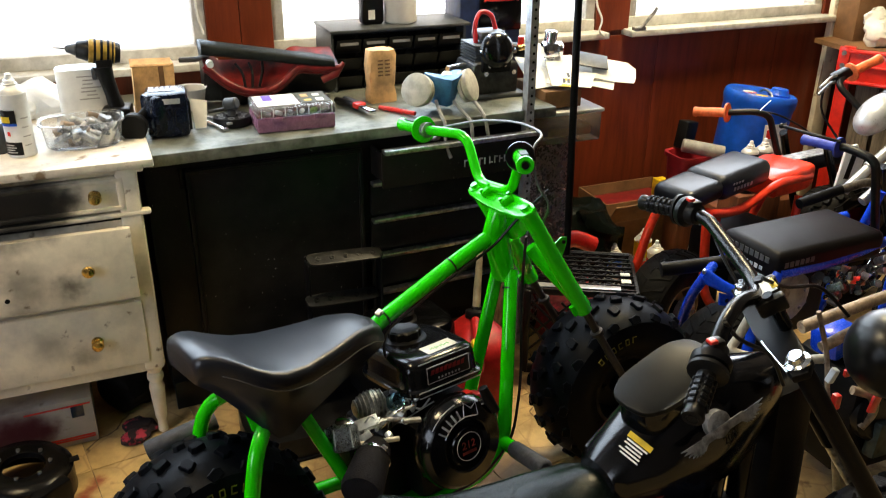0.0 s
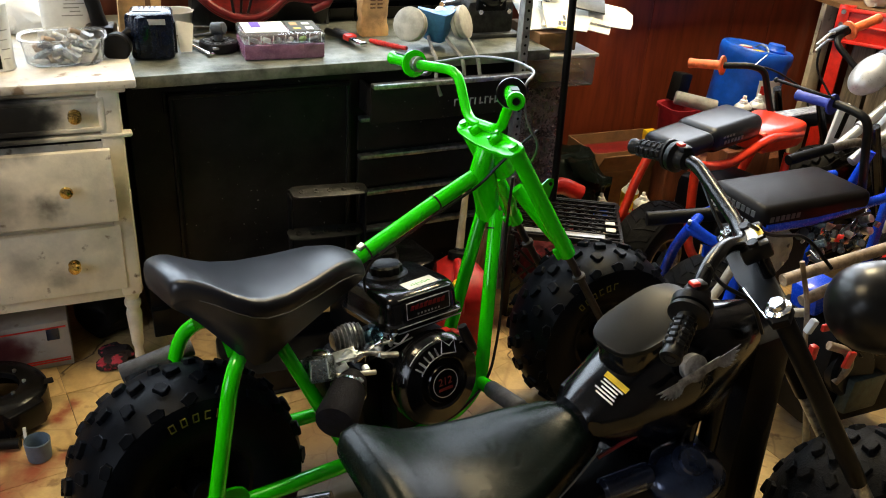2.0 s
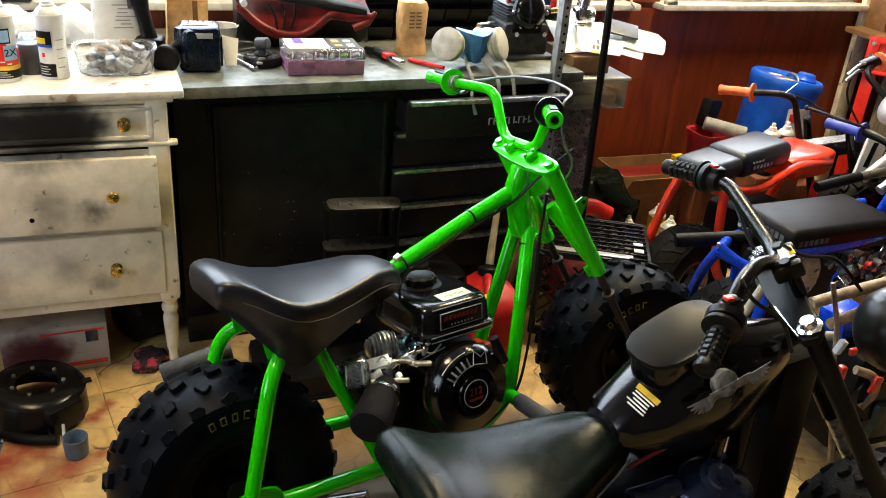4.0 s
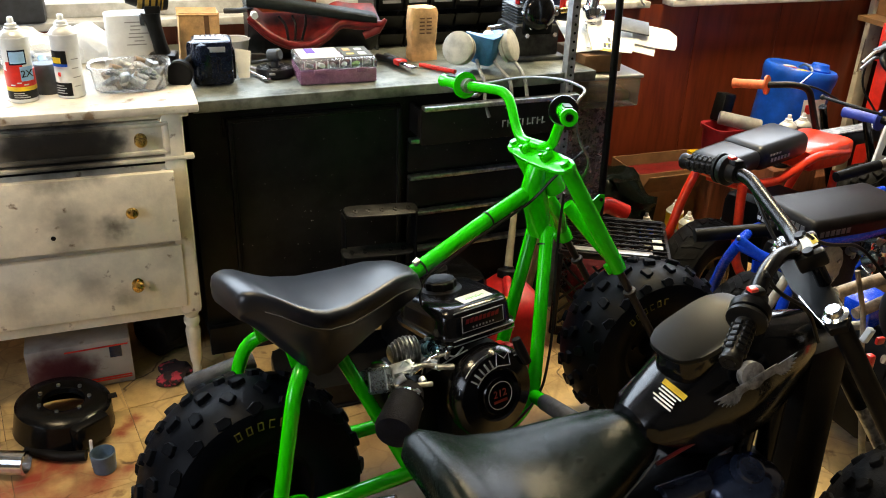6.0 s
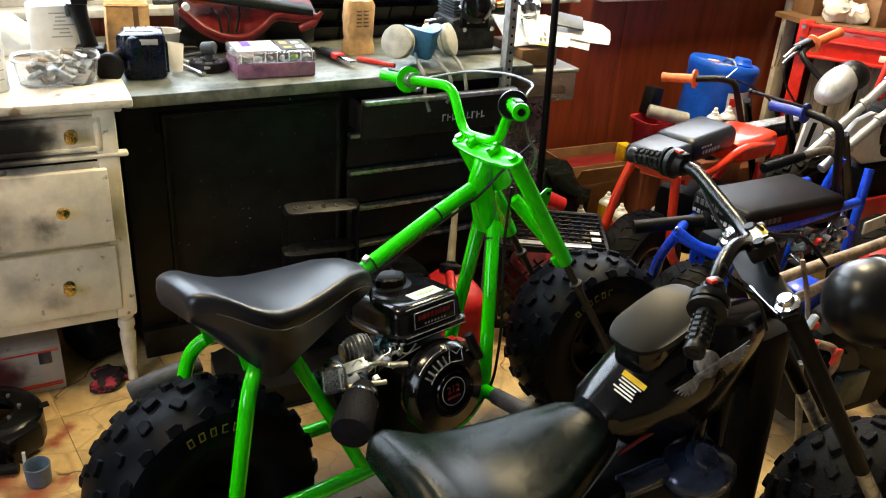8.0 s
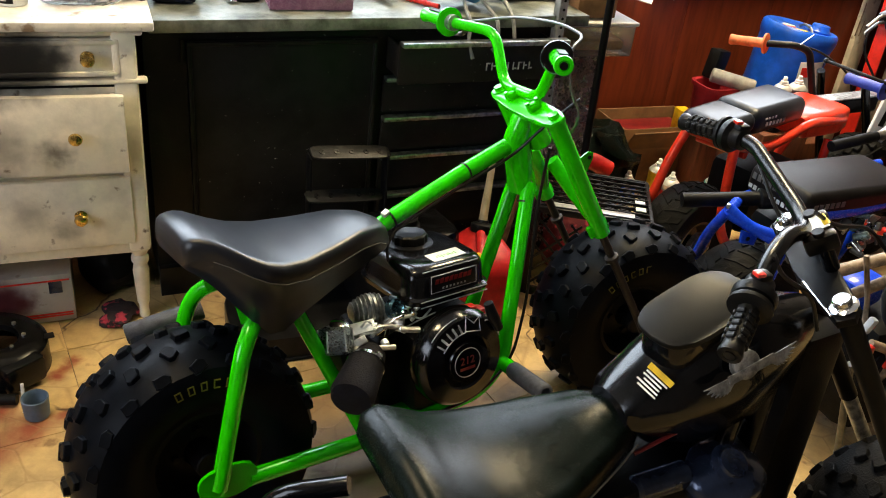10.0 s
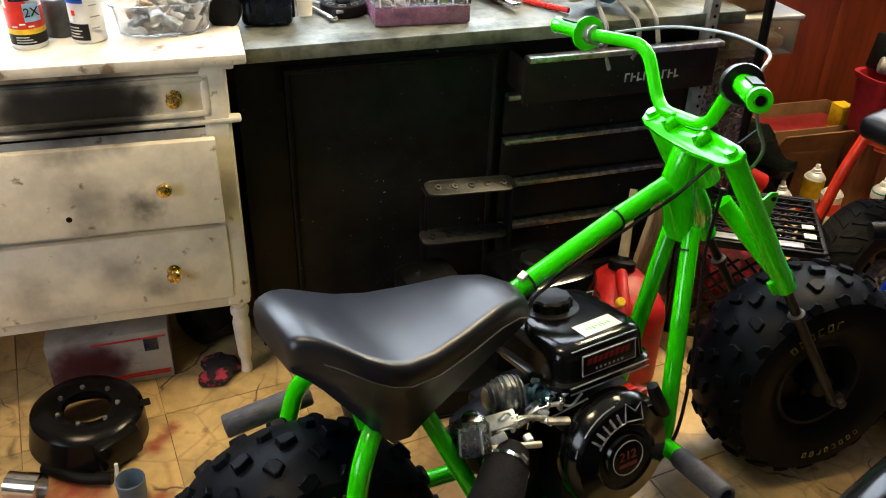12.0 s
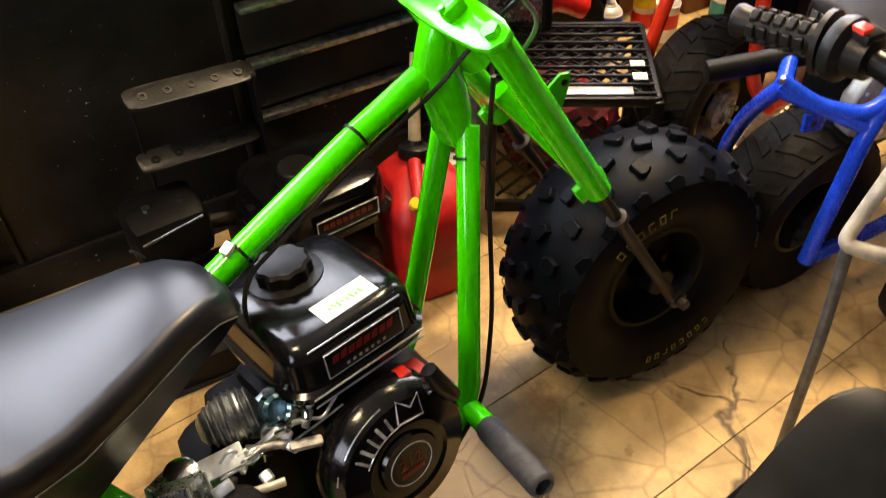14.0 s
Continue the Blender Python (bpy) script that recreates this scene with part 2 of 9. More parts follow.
vr = n.new("ShaderNodeMapRange")
vr.inputs["From Min"].default_value, vr.inputs["From Max"].default_value, vr.inputs["To Min"].default_value, vr.inputs["To Max"].default_value = 0.0, 0.035, 0.42, 0.0
t.links.new(vo.outputs["Distance"], vr.inputs["Value"])
mxs = n.new("ShaderNodeMix")
mxs.data_type = "RGBA"
t.links.new(vr.outputs["Result"], mxs.inputs["Factor"])
t.links.new(b.inputs["Base Color"].links[0].from_socket, mxs.inputs[6])
mxs.inputs[7].default_value = (0.24, 0.14, 0.06, 1)
vo2 = n.new("ShaderNodeTexVoronoi")
vo2.feature = "DISTANCE_TO_EDGE"
vo2.inputs["Scale"].default_value = 2.6
mv2 = n.new("ShaderNodeVectorMath")
mv2.operation = "MULTIPLY_ADD"
t.links.new(warp.outputs["Color"], mv2.inputs[0])
mv2.inputs[1].default_value = (0.22, 0.22, 0.0)
t.links.new(geo.outputs["Position"], mv2.inputs[2])
t.links.new(mv2.outputs["Vector"], vo2.inputs["Vector"])
vr2 = n.new("ShaderNodeMapRange")
vr2.inputs["From Min"].default_value, vr2.inputs["From Max"].default_value, vr2.inputs["To Min"].default_value, vr2.inputs["To Max"].default_value = 0.002, 0.012, 0.9, 0.0
t.links.new(vo2.outputs["Distance"], vr2.inputs["Value"])
gate = n.new("ShaderNodeMath")
gate.operation = "MULTIPLY"
t.links.new(vr2.outputs["Result"], gate.inputs[0])
gr = n.new("ShaderNodeMapRange")
gr.inputs["From Min"].default_value, gr.inputs["From Max"].default_value = 0.48, 0.56
t.links.new(warp.outputs["Fac"], gr.inputs["Value"])
t.links.new(gr.outputs["Result"], gate.inputs[1])
mxc = n.new("ShaderNodeMix")
mxc.data_type = "RGBA"
t.links.new(gate.outputs[0], mxc.inputs["Factor"])
t.links.new(mxs.outputs[2], mxc.inputs[6])
mxc.inputs[7].default_value = (0.05, 0.025, 0.012, 1)
gn = n.new("ShaderNodeTexNoise")
gn.inputs["Scale"].default_value, gn.inputs["Detail"].default_value, gn.inputs["Roughness"].default_value = 3.2, 9, 0.68
t.links.new(geo.outputs["Position"], gn.inputs["Vector"])
gm_ = n.new("ShaderNodeMapRange")
gm_.interpolation_type = "SMOOTHSTEP"
gm_.inputs["From Min"].default_value, gm_.inputs["From Max"].default_value, gm_.inputs["To Min"].default_value, gm_.inputs["To Max"].default_value = 0.50, 0.72, 0.0, 0.6
t.links.new(gn.outputs["Fac"], gm_.inputs["Value"])
mxg = n.new("ShaderNodeMix")
mxg.data_type = "RGBA"
t.links.new(gm_.outputs["Result"], mxg.inputs["Factor"])
t.links.new(mxc.outputs[2], mxg.inputs[6])
mxg.inputs[7].default_value = (0.13, 0.068, 0.026, 1)
# round brown patch: floor dirt with the shade under the green bike painted in
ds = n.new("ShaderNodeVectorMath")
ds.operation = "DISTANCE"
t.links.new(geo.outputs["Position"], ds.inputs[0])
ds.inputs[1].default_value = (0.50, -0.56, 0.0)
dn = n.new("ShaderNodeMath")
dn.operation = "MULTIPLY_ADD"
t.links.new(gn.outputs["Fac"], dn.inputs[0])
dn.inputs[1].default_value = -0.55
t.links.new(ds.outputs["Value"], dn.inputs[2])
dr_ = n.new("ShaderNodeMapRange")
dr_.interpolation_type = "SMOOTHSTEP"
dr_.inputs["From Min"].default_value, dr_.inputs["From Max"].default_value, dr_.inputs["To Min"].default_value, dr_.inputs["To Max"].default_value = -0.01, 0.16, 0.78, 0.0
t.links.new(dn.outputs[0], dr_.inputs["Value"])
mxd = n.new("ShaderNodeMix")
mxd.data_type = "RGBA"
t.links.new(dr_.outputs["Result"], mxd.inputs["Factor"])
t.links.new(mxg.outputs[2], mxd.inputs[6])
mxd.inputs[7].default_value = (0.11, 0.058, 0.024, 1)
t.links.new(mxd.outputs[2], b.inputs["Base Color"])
bp2 = n.new("ShaderNodeBump")
bp2.inputs["Strength"].default_value, bp2.inputs["Distance"].default_value = 0.35, 0.004
inv = n.new("ShaderNodeMath")
inv.operation = "SUBTRACT"
inv.inputs[0].default_value = 1.0
t.links.new(vr.outputs["Result"], inv.inputs[1])
t.links.new(inv.outputs[0], bp2.inputs["Height"])
t.links.new(b.inputs["Normal"].links[0].from_socket, bp2.inputs["Normal"])
t.links.new(bp2.outputs["Normal"], b.inputs["Normal"])
GROUT = mat("dark_joint", (0.16, 0.11, 0.06), 0.9, 0, 0.2, 20)

# ---- building helpers ----
ROOT = {}


def thing(name, at, label, category, group="", kind=""):
    """An empty at the base of a thing; its parts hang on it."""
    ob = new(name)
    ob.empty_display_size = 0.05
    ob.location = at
    ROOT[ob] = Vector(at)
    return tagged(ob, label, category, group, kind)


def part(name, bm, material, parent=None, label="", m=None, sharp=38):
    """Links a bmesh, given in world places (or in the frame m), as one mesh under its parent."""
    if m is not None:
        bmesh.ops.transform(bm, matrix=m, verts=bm.verts)
    base = ROOT[parent] if parent else Vector()
    bmesh.ops.translate(bm, vec=-base, verts=bm.verts)
    for f in bm.faces:
        f.smooth = True
    me = bpy.data.meshes.new(name)
    bm.to_mesh(me)
    bm.free()
    me.set_sharp_from_angle(angle=radians(sharp))
    me.materials.append(material)
    ob = new(name, me)
    if parent:
        ob.parent = parent
        ROOT[ob] = base
    if label:
        ob["label"] = label
    return ob


def solo(name, bm, material, label, category, group="", kind="", m=None, sharp=38):
    """A thing that is one mesh; its origin is its base."""
    if m is not None:
        bmesh.ops.transform(bm, matrix=m, verts=bm.verts)
    lo = Vector([min(v.co[i] for v in bm.verts) for i in range(3)])
    hi = Vector([max(v.co[i] for v in bm.verts) for i in range(3)])
    at = Vector(((lo.x + hi.x) / 2, (lo.y + hi.y) / 2, lo.z))
    bmesh.ops.translate(bm, vec=-at, verts=bm.verts)
    ob = part(name, bm, material, sharp=sharp)
    ob.location = at
    ROOT[ob] = at
    return tagged(ob, label, category, group, kind)


def nb():
    return bmesh.new()


def box(bm, c, s, bev=0.003, rot=None, seg=2):
    m = Matrix.Translation(c) @ (rot.to_4x4() if rot else Matrix()) @ Matrix.Diagonal((*s, 1))
    vs = bmesh.ops.create_cube(bm, size=1, matrix=m)["verts"]
    if bev:
        es = list({e for v in vs for e in v.link_edges})
        bmesh.ops.bevel(bm, geom=es, offset=min(bev, min(s) * 0.45), segments=seg, affect="EDGES", profile=0.5)
    return bm


def rz(d):
    return Matrix.Rotation(radians(d), 3, "Z")


def rxyz(x, y, z):
    return Euler((radians(x), radians(y), radians(z))).to_matrix()


def ring(bm, p, side, up, r, seg):
    return [bm.verts.new(p + side * (math.cos(2 * math.pi * k / seg) * r) + up * (math.sin(2 * math.pi * k / seg) * r)) for k in range(seg)]


def fillet(pts, rad, n=5):
    """A polyline with its corners rounded."""
    pts = [Vector(p) for p in pts]
    out = [pts[0]]
    for a, b, c in zip(pts, pts[1:], pts[2:]):
        u, v = (a - b), (c - b)
        d = min(rad, u.length * 0.48, v.length * 0.48)
        p, q = b + u.normalized() * d, b + v.normalized() * d
        for k in range(n + 1):
            f = k / n
            out.append((p * (1 - f) + b * f) * (1 - f) + (b * (1 - f) + q * f) * f)
    out.append(pts[-1])
    return out


def tube(bm, pts, r, seg=12, rad=0.0, caps=True):
    """A swept round bar; r may be one radius or one for each point."""
    if rad:
        pts = fillet(pts, rad)
    pts = [Vector(p) for p in pts]
    rs = [r] * len(pts) if isinstance(r, (int, float)) else r
    d0 = (pts[1] - pts[0]).normalized()
    side = d0.cross(Vector((0, 0, 1)))
    if side.length < 0.05:
        side = d0.cross(Vector((0, 1, 0)))
    side.normalize()
    rings = []
    for k, p in enumerate(pts):
        a = pts[max(k - 1, 0)]
        b = pts[min(k + 1, len(pts) - 1)]
        d = (b - a).normalized()
        side = (side - d * side.dot(d)).normalized()
        rings.append(ring(bm, p, side, d.cross(side), rs[k], seg))
    for a, b in zip(rings, rings[1:]):
        for k in range(seg):
            bm.faces.new((a[k], a[(k + 1) % seg], b[(k + 1) % seg], b[k]))
    if caps:
        bm.faces.new(rings[0][::-1])
        bm.faces.new(rings[-1])
    return bm


def lathe(bm, prof, m=None, seg=24, closed=False):
    """Turns a profile of (radius, height) round z; m places it."""
    m = m or Matrix()
    rings = []
    for r, z in prof:
        rings.append([bm.verts.new(m @ Vector((math.cos(2 * math.pi * k / seg) * max(r, 1e-4), math.sin(2 * math.pi * k / seg) * max(r, 1e-4), z))) for k in range(seg)])
    pairs = list(zip(rings, rings[1:])) + ([(rings[-1], rings[0])] if closed else [])
    for a, b in pairs:
        for k in range(seg):
            bm.faces.new((a[k], a[(k + 1) % seg], b[(k + 1) % seg], b[k]))
    if not closed:
        bm.faces.new(rings[0][::-1])
        bm.faces.new(rings[-1])
    bmesh.ops.recalc_face_normals(bm, faces=bm.faces)
    return bm


def slab(bm, outline, z0, z1, m=None, bev=0.0):
    """A plate with the given outline (x, y) between two heights."""
    m = m or Matrix()
    lo = [bm.verts.new(m @ Vector((x, y, z0))) for x, y in outline]
    hi = [bm.verts.new(m @ Vector((x, y, z1))) for x, y in outline]
    n = len(lo)
    fs = [bm.faces.new(lo[::-1]), bm.faces.new(hi)]
    for k in range(n):
        fs.append(bm.faces.new((lo[k], lo[(k + 1) % n], hi[(k + 1) % n], hi[k])))
    if bev:
        es = list({e for f in fs[:2] for e in f.edges})
        bmesh.ops.bevel(bm, geom=es, offset=bev, segments=2, affect="EDGES", profile=0.5)
    bmesh.ops.recalc_face_normals(bm, faces=bm.faces)
    return bm


def oval(a, b, n=24, p=2.0, cx=0.0, cy=0.0):
    out = []
    for k in range(n):
        t = 2 * math.pi * k / n
        c, s = math.cos(t), math.sin(t)
        out.append((cx + a * math.copysign(abs(c) ** (2 / p), c), cy + b * math.copysign(abs(s) ** (2 / p), s)))
    return out


def loft(bm, sections, caps=True):
    """Skins a row of closed sections with equal counts of points."""
    rings = [[bm.verts.new(Vector(p)) for p in s] for s in sections]
    n = len(rings[0])
    for a, b in zip(rings, rings[1:]):
        for k in range(n):
            bm.faces.new((a[k], a[(k + 1) % n], b[(k + 1) % n], b[k]))
    if caps:
        bm.faces.new(rings[0][::-1])
        bm.faces.new(rings[-1])
    bmesh.ops.recalc_face_normals(bm, faces=bm.faces)
    return bm


def align(p, d, up=(0, 0, 1)):
    """A frame at p whose z runs along d."""
    d = Vector(d).normalized()
    u = Vector(up)
    if abs(d.dot(u)) > 0.98:
        u = Vector((1, 0, 0))
    x = u.cross(d).normalized()
    y = d.cross(x)
    m = Matrix((x, y, d)).transposed().to_4x4()
    m.translation = Vector(p)
    return m


def cyl(bm, a, b, r, seg=16, r2=None, bev=0.0):
    a, b = Vector(a), Vector(b)
    h = (b - a).length
    r2 = r if r2 is None else r2
    prof = [(r - bev, 0), (r, bev), (r2, h - bev), (r2 - bev, h)] if bev else [(r, 0), (r2, h)]
    return lathe(bm, prof, align(a, b - a), seg)


def ball(bm, c, s, u=20, v=12, m=None):
    vs = bmesh.ops.create_uvsphere(bm, u_segments=u, v_segments=v, radius=1, matrix=(m or Matrix()) @ Matrix.Translation(c) @ Matrix.Diagonal((*s, 1)))
    return bm


def words(text, size, material, m, parent, label="", name="lettering", depth=0.0006, align_x="CENTER"):
    """Raised lettering in the built-in font, lying in the xy plane of m."""
    cu = bpy.data.curves.new(name, "FONT")
    cu.body, cu.size, cu.extrude, cu.align_x, cu.align_y = text, size, depth, align_x, "CENTER"
    tmp = bpy.data.objects.new(name, cu)
    me = bpy.data.meshes.new_from_object(tmp)
    bpy.data.objects.remove(tmp)
    bm = nb()
    bm.from_mesh(me)
    bpy.data.meshes.remove(me)
    return part(name, bm, material, parent, label, m)


# ---- wheels ----
def tyre_mesh(m, r, w, rim_r, knobs=True, lug=0.011, rows=20, tread="block", seg=64, flat=0.0, seed=1):
    """A fat tyre with its axle along y of the frame m."""
    bm = nb()
    rnd = random.Random(seed)
    hw = w / 2
    prof = [(rim_r, -hw * 0.72), (rim_r + 0.012, -hw * 0.80), (rim_r + (r - rim_r) * 0.28, -hw * 0.93), (rim_r + (r - rim_r) * 0.55, -hw * 0.99), (rim_r + (r - rim_r) * 0.78, -hw * 0.92),
            (r - 0.016, -hw * 0.74), (r - 0.005, -hw * 0.45), (r, 0), (r - 0.005, hw * 0.45), (r - 0.016, hw * 0.74),
            (rim_r + (r - rim_r) * 0.78, hw * 0.92), (rim_r + (r - rim_r) * 0.55, hw * 0.99), (rim_r + (r - rim_r) * 0.28, hw * 0.93), (rim_r + 0.012, hw * 0.80), (rim_r, hw * 0.72)]
    turn = Matrix.Rotation(radians(-90), 4, "X")
    lathe(bm, prof, turn, seg, closed=True)
    if knobs == "joined":
        for k in range(rows):
            for j, (yy, rr, tilt, sx, sy) in enumerate(((-0.80, -0.024, -50, 0.026, 0.020), (-0.40, -0.006, -14, 0.021, 0.026), (0.0, 0.0, 0, 0.026, 0.018), (0.40, -0.006, 14, 0.021, 0.026), (0.80, -0.024, 50, 0.026, 0.020))):
                a = 2 * math.pi * (k + (0.5 if j % 2 else 0.0) + (0.18 if j > 2 else 0)) / rows
                fr = Matrix.Rotation(a, 4, "Y") @ Matrix.Translation((0, hw * yy, r + rr)) @ Matrix.Rotation(radians(-tilt), 4, "X") @ Matrix.Rotation(radians(rnd.choice((-24, 24, 8, -8))), 4, "Z")
                o = [(-sx * 0.5, -sy * 0.42), (-sx * 0.2, -sy * 0.55), (sx * 0.45, -sy * 0.38), (sx * 0.52, sy * 0.2), (sx * 0.2, sy * 0.52), (-sx * 0.46, sy * 0.4)]
                lo = [bm.verts.new(fr @ Vector((x * 1.12, y * 1.12, -0.006))) for x, y in o]
                hi = [bm.verts.new(fr @ Vector((x * 0.92, y * 0.92, lug * 0.8))) for x, y in o]
                bm.faces.new(hi)
                for i in range(6):
                    bm.faces.new((lo[i], lo[(i + 1) % 6], hi[(i + 1) % 6], hi[i]))
    bmesh.ops.transform(bm, matrix=m, verts=bm.verts)
    if flat:
        for v in bm.verts:
            if v.co.z < flat:
                v.co.z = flat + (v.co.z - flat) * 0.03
    return bm


def knob_mesh(lug, sx, sy):
    """One tread block, with sloping sides."""
    bm = nb()
    o = [(-sx * 0.5, -sy * 0.42), (-sx * 0.2, -sy * 0.55), (sx * 0.45, -sy * 0.38), (sx * 0.52, sy * 0.2), (sx * 0.2, sy * 0.52), (-sx * 0.46, sy * 0.4)]
    lo = [bm.verts.new((x * 1.14, y * 1.14, -0.006)) for x, y in o]
    mid = [bm.verts.new((x * 0.98, y * 0.98, lug * 0.68)) for x, y in o]
    hi = [bm.verts.new((x * 0.86, y * 0.86, lug * 0.8)) for x, y in o]
    bm.faces.new(hi)
    for a, b in ((lo, mid), (mid, hi)):
        for i in range(6):
            bm.faces.new((a[i], a[(i + 1) % 6], b[(i + 1) % 6], b[i]))
    me = bpy.data.meshes.new("tread_block")
    bm.to_mesh(me)
    bm.free()
    return me


KNOBS = {}


def knob_parts(hub, m, r, w, material, rows=20, seed=1):
    """The tread blocks of a knobby tyre, each an object on one of two shared meshes."""
    rnd = random.Random(seed)
    hw = w / 2
    back = Matrix.Translation(-ROOT[hub])
    for k in range(rows):
        for j, (yy, rr, tilt, kind) in enumerate(((-0.80, -0.024, -50, 0), (-0.40, -0.006, -14, 1), (0.0, 0.0, 0, 0), (0.40, -0.006, 14, 1), (0.80, -0.024, 50, 0))):
            key = (material.name, kind)
            if key not in KNOBS:
                KNOBS[key] = knob_mesh(0.012, 0.030 if kind == 0 else 0.024, 0.022 if kind == 0 else 0.030)
                KNOBS[key].materials.append(material)
            a = 2 * math.pi * (k + (0.5 if j % 2 else 0.0) + (0.18 if j > 2 else 0)) / rows
            fr = Matrix.Rotation(a, 4, "Y") @ Matrix.Translation((0, hw * yy, r + rr)) @ Matrix.Rotation(radians(-tilt), 4, "X") @ Matrix.Rotation(radians(rnd.choice((-24, 24, 8, -8))), 4, "Z")
            p = (m @ fr).translation
            if p.z < 0.012:
                continue
            ob = new("tread_block", KNOBS[key])
            ob.parent = hub
            ob.matrix_basis = back @ m @ fr


def rim_mesh(m, r, w, holes=4):
    bm = nb()
    turn = Matrix.Rotation(radians(-90), 4, "X")
    hw = w / 2
    lathe(bm, [(r + 0.008, -hw), (r + 0.008, -hw + 0.006), (r - 0.004, -hw + 0.012), (r - 0.02, -hw * 0.3), (r - 0.02, hw * 0.3), (r - 0.004, hw - 0.012), (r + 0.008, hw - 0.006), (r + 0.008, hw), (r - 0.008, hw), (r - 0.03, hw * 0.2), (r - 0.03, -hw * 0.2), (r - 0.008, -hw)], turn, 40, closed=True)
    for s in (-1, 1):
        lathe(bm, [(0.03, s * hw * 0.35 - 0.003), (r - 0.025, s * hw * 0.2 - 0.003), (r - 0.025, s * hw * 0.2 + 0.003), (0.03, s * hw * 0.35 + 0.003)], turn, 40, closed=True)
        for k in range(holes):
            a = 2 * math.pi * k / holes
            cyl(bm, (math.cos(a) * 0.045, s * (hw * 0.3), math.sin(a) * 0.045), (math.cos(a) * 0.045, s * (hw * 0.3 + 0.014), math.sin(a) * 0.045), 0.008, 6)
    bmesh.ops.transform(bm, matrix=m, verts=bm.verts)
    return bm


def chevron_parts(hub, m, r, w, material):
    """The slanted tread bars of a road tyre, each an object on one of two shared meshes."""
    hw = w / 2
    back = Matrix.Translation(-ROOT[hub])
    for sgn in (-1, 1):
        bm = nb()
        rings = []
        for f in (0.05, 0.45, 0.85):
            fr = Matrix.Rotation(f * 0.22, 4, "Y") @ Matrix.Translation((0, sgn * hw * f * 0.95, r - 0.024 * f * f))
            rings.append([fr @ Vector((dx, 0, dz)) for dx, dz in ((-0.012, -0.006), (-0.010, 0.003), (0.010, 0.003), (0.012, -0.006))])
        loft(bm, rings)
        me = bpy.data.meshes.new("tread_bar")
        bm.to_mesh(me)
        bm.free()
        me.materials.append(material)
        for k in range(26):
            ob = new("tread_bar", me)
            ob.parent = hub
            ob.matrix_basis = back @ m @ Matrix.Rotation(2 * math.pi * (k + (0.5 if sgn > 0 else 0)) / 26, 4, "Y")


def wheel(parent, m, r, w, rim_r, rubber, knobs=True, letters=False, tread="block", flat=0.0, rim=None, seed=1):
    """A wheel with hub, tyre and rim; its axle runs along y of m."""
    bm = nb()
    cyl(bm, (0, -w * 0.42, 0), (0, w * 0.42, 0), 0.026, 20, bev=0.003)
    hub = part("wheel", bm, BLACKM, parent, m=m)
    part("tyre", tyre_mesh(m, r, w, rim_r, knobs, tread=tread, flat=flat, seed=seed), rubber, hub)
    part("rim", rim_mesh(m, rim_r, w * 0.72), rim or BLACK, hub)
    if tread == "chevron":
        chevron_parts(hub, m, r, w, rubber)
    if knobs is True:
        knob_parts(hub, m, r, w, rubber, seed=seed)
    if letters:
        # raised strokes stand for the maker's mark and the size on the sidewall
        for s in (-1, 1):
            for start, step, count, size, share in letters:
                for k in range(count):
                    bm = nb()
                    a = radians(start + k * step)
                    rr = rim_r + (r - rim_r) * share
                    fr = Matrix.Rotation(a, 4, "Y") @ Matrix.Translation((0, s * (w / 2 * 0.985 + 0.0012), rr)) @ Matrix.Scale(size, 4)
                    sh = 0.015
                    ro = fr.to_3x3().normalized()
                    for dx in (-0.0048, 0.0048):
                        if (k % 6, dx) not in ((3, 0.0048), (5, 0.0048)):
                            box(bm, fr @ Vector((dx, 0, 0)), (0.0022 * size, 0.0016, sh * size), 0, ro)
                    for dz in (-sh / 2, sh / 2):
                        if k % 6 != 5 or dz > 0:
                            box(bm, fr @ Vector((0, 0, dz)), (0.0115 * size, 0.0016, 0.0022 * size), 0, ro)
                    part("sidewall_mark", bm, YLETTER, hub, "worn yellow raised marking", m)
    return hub


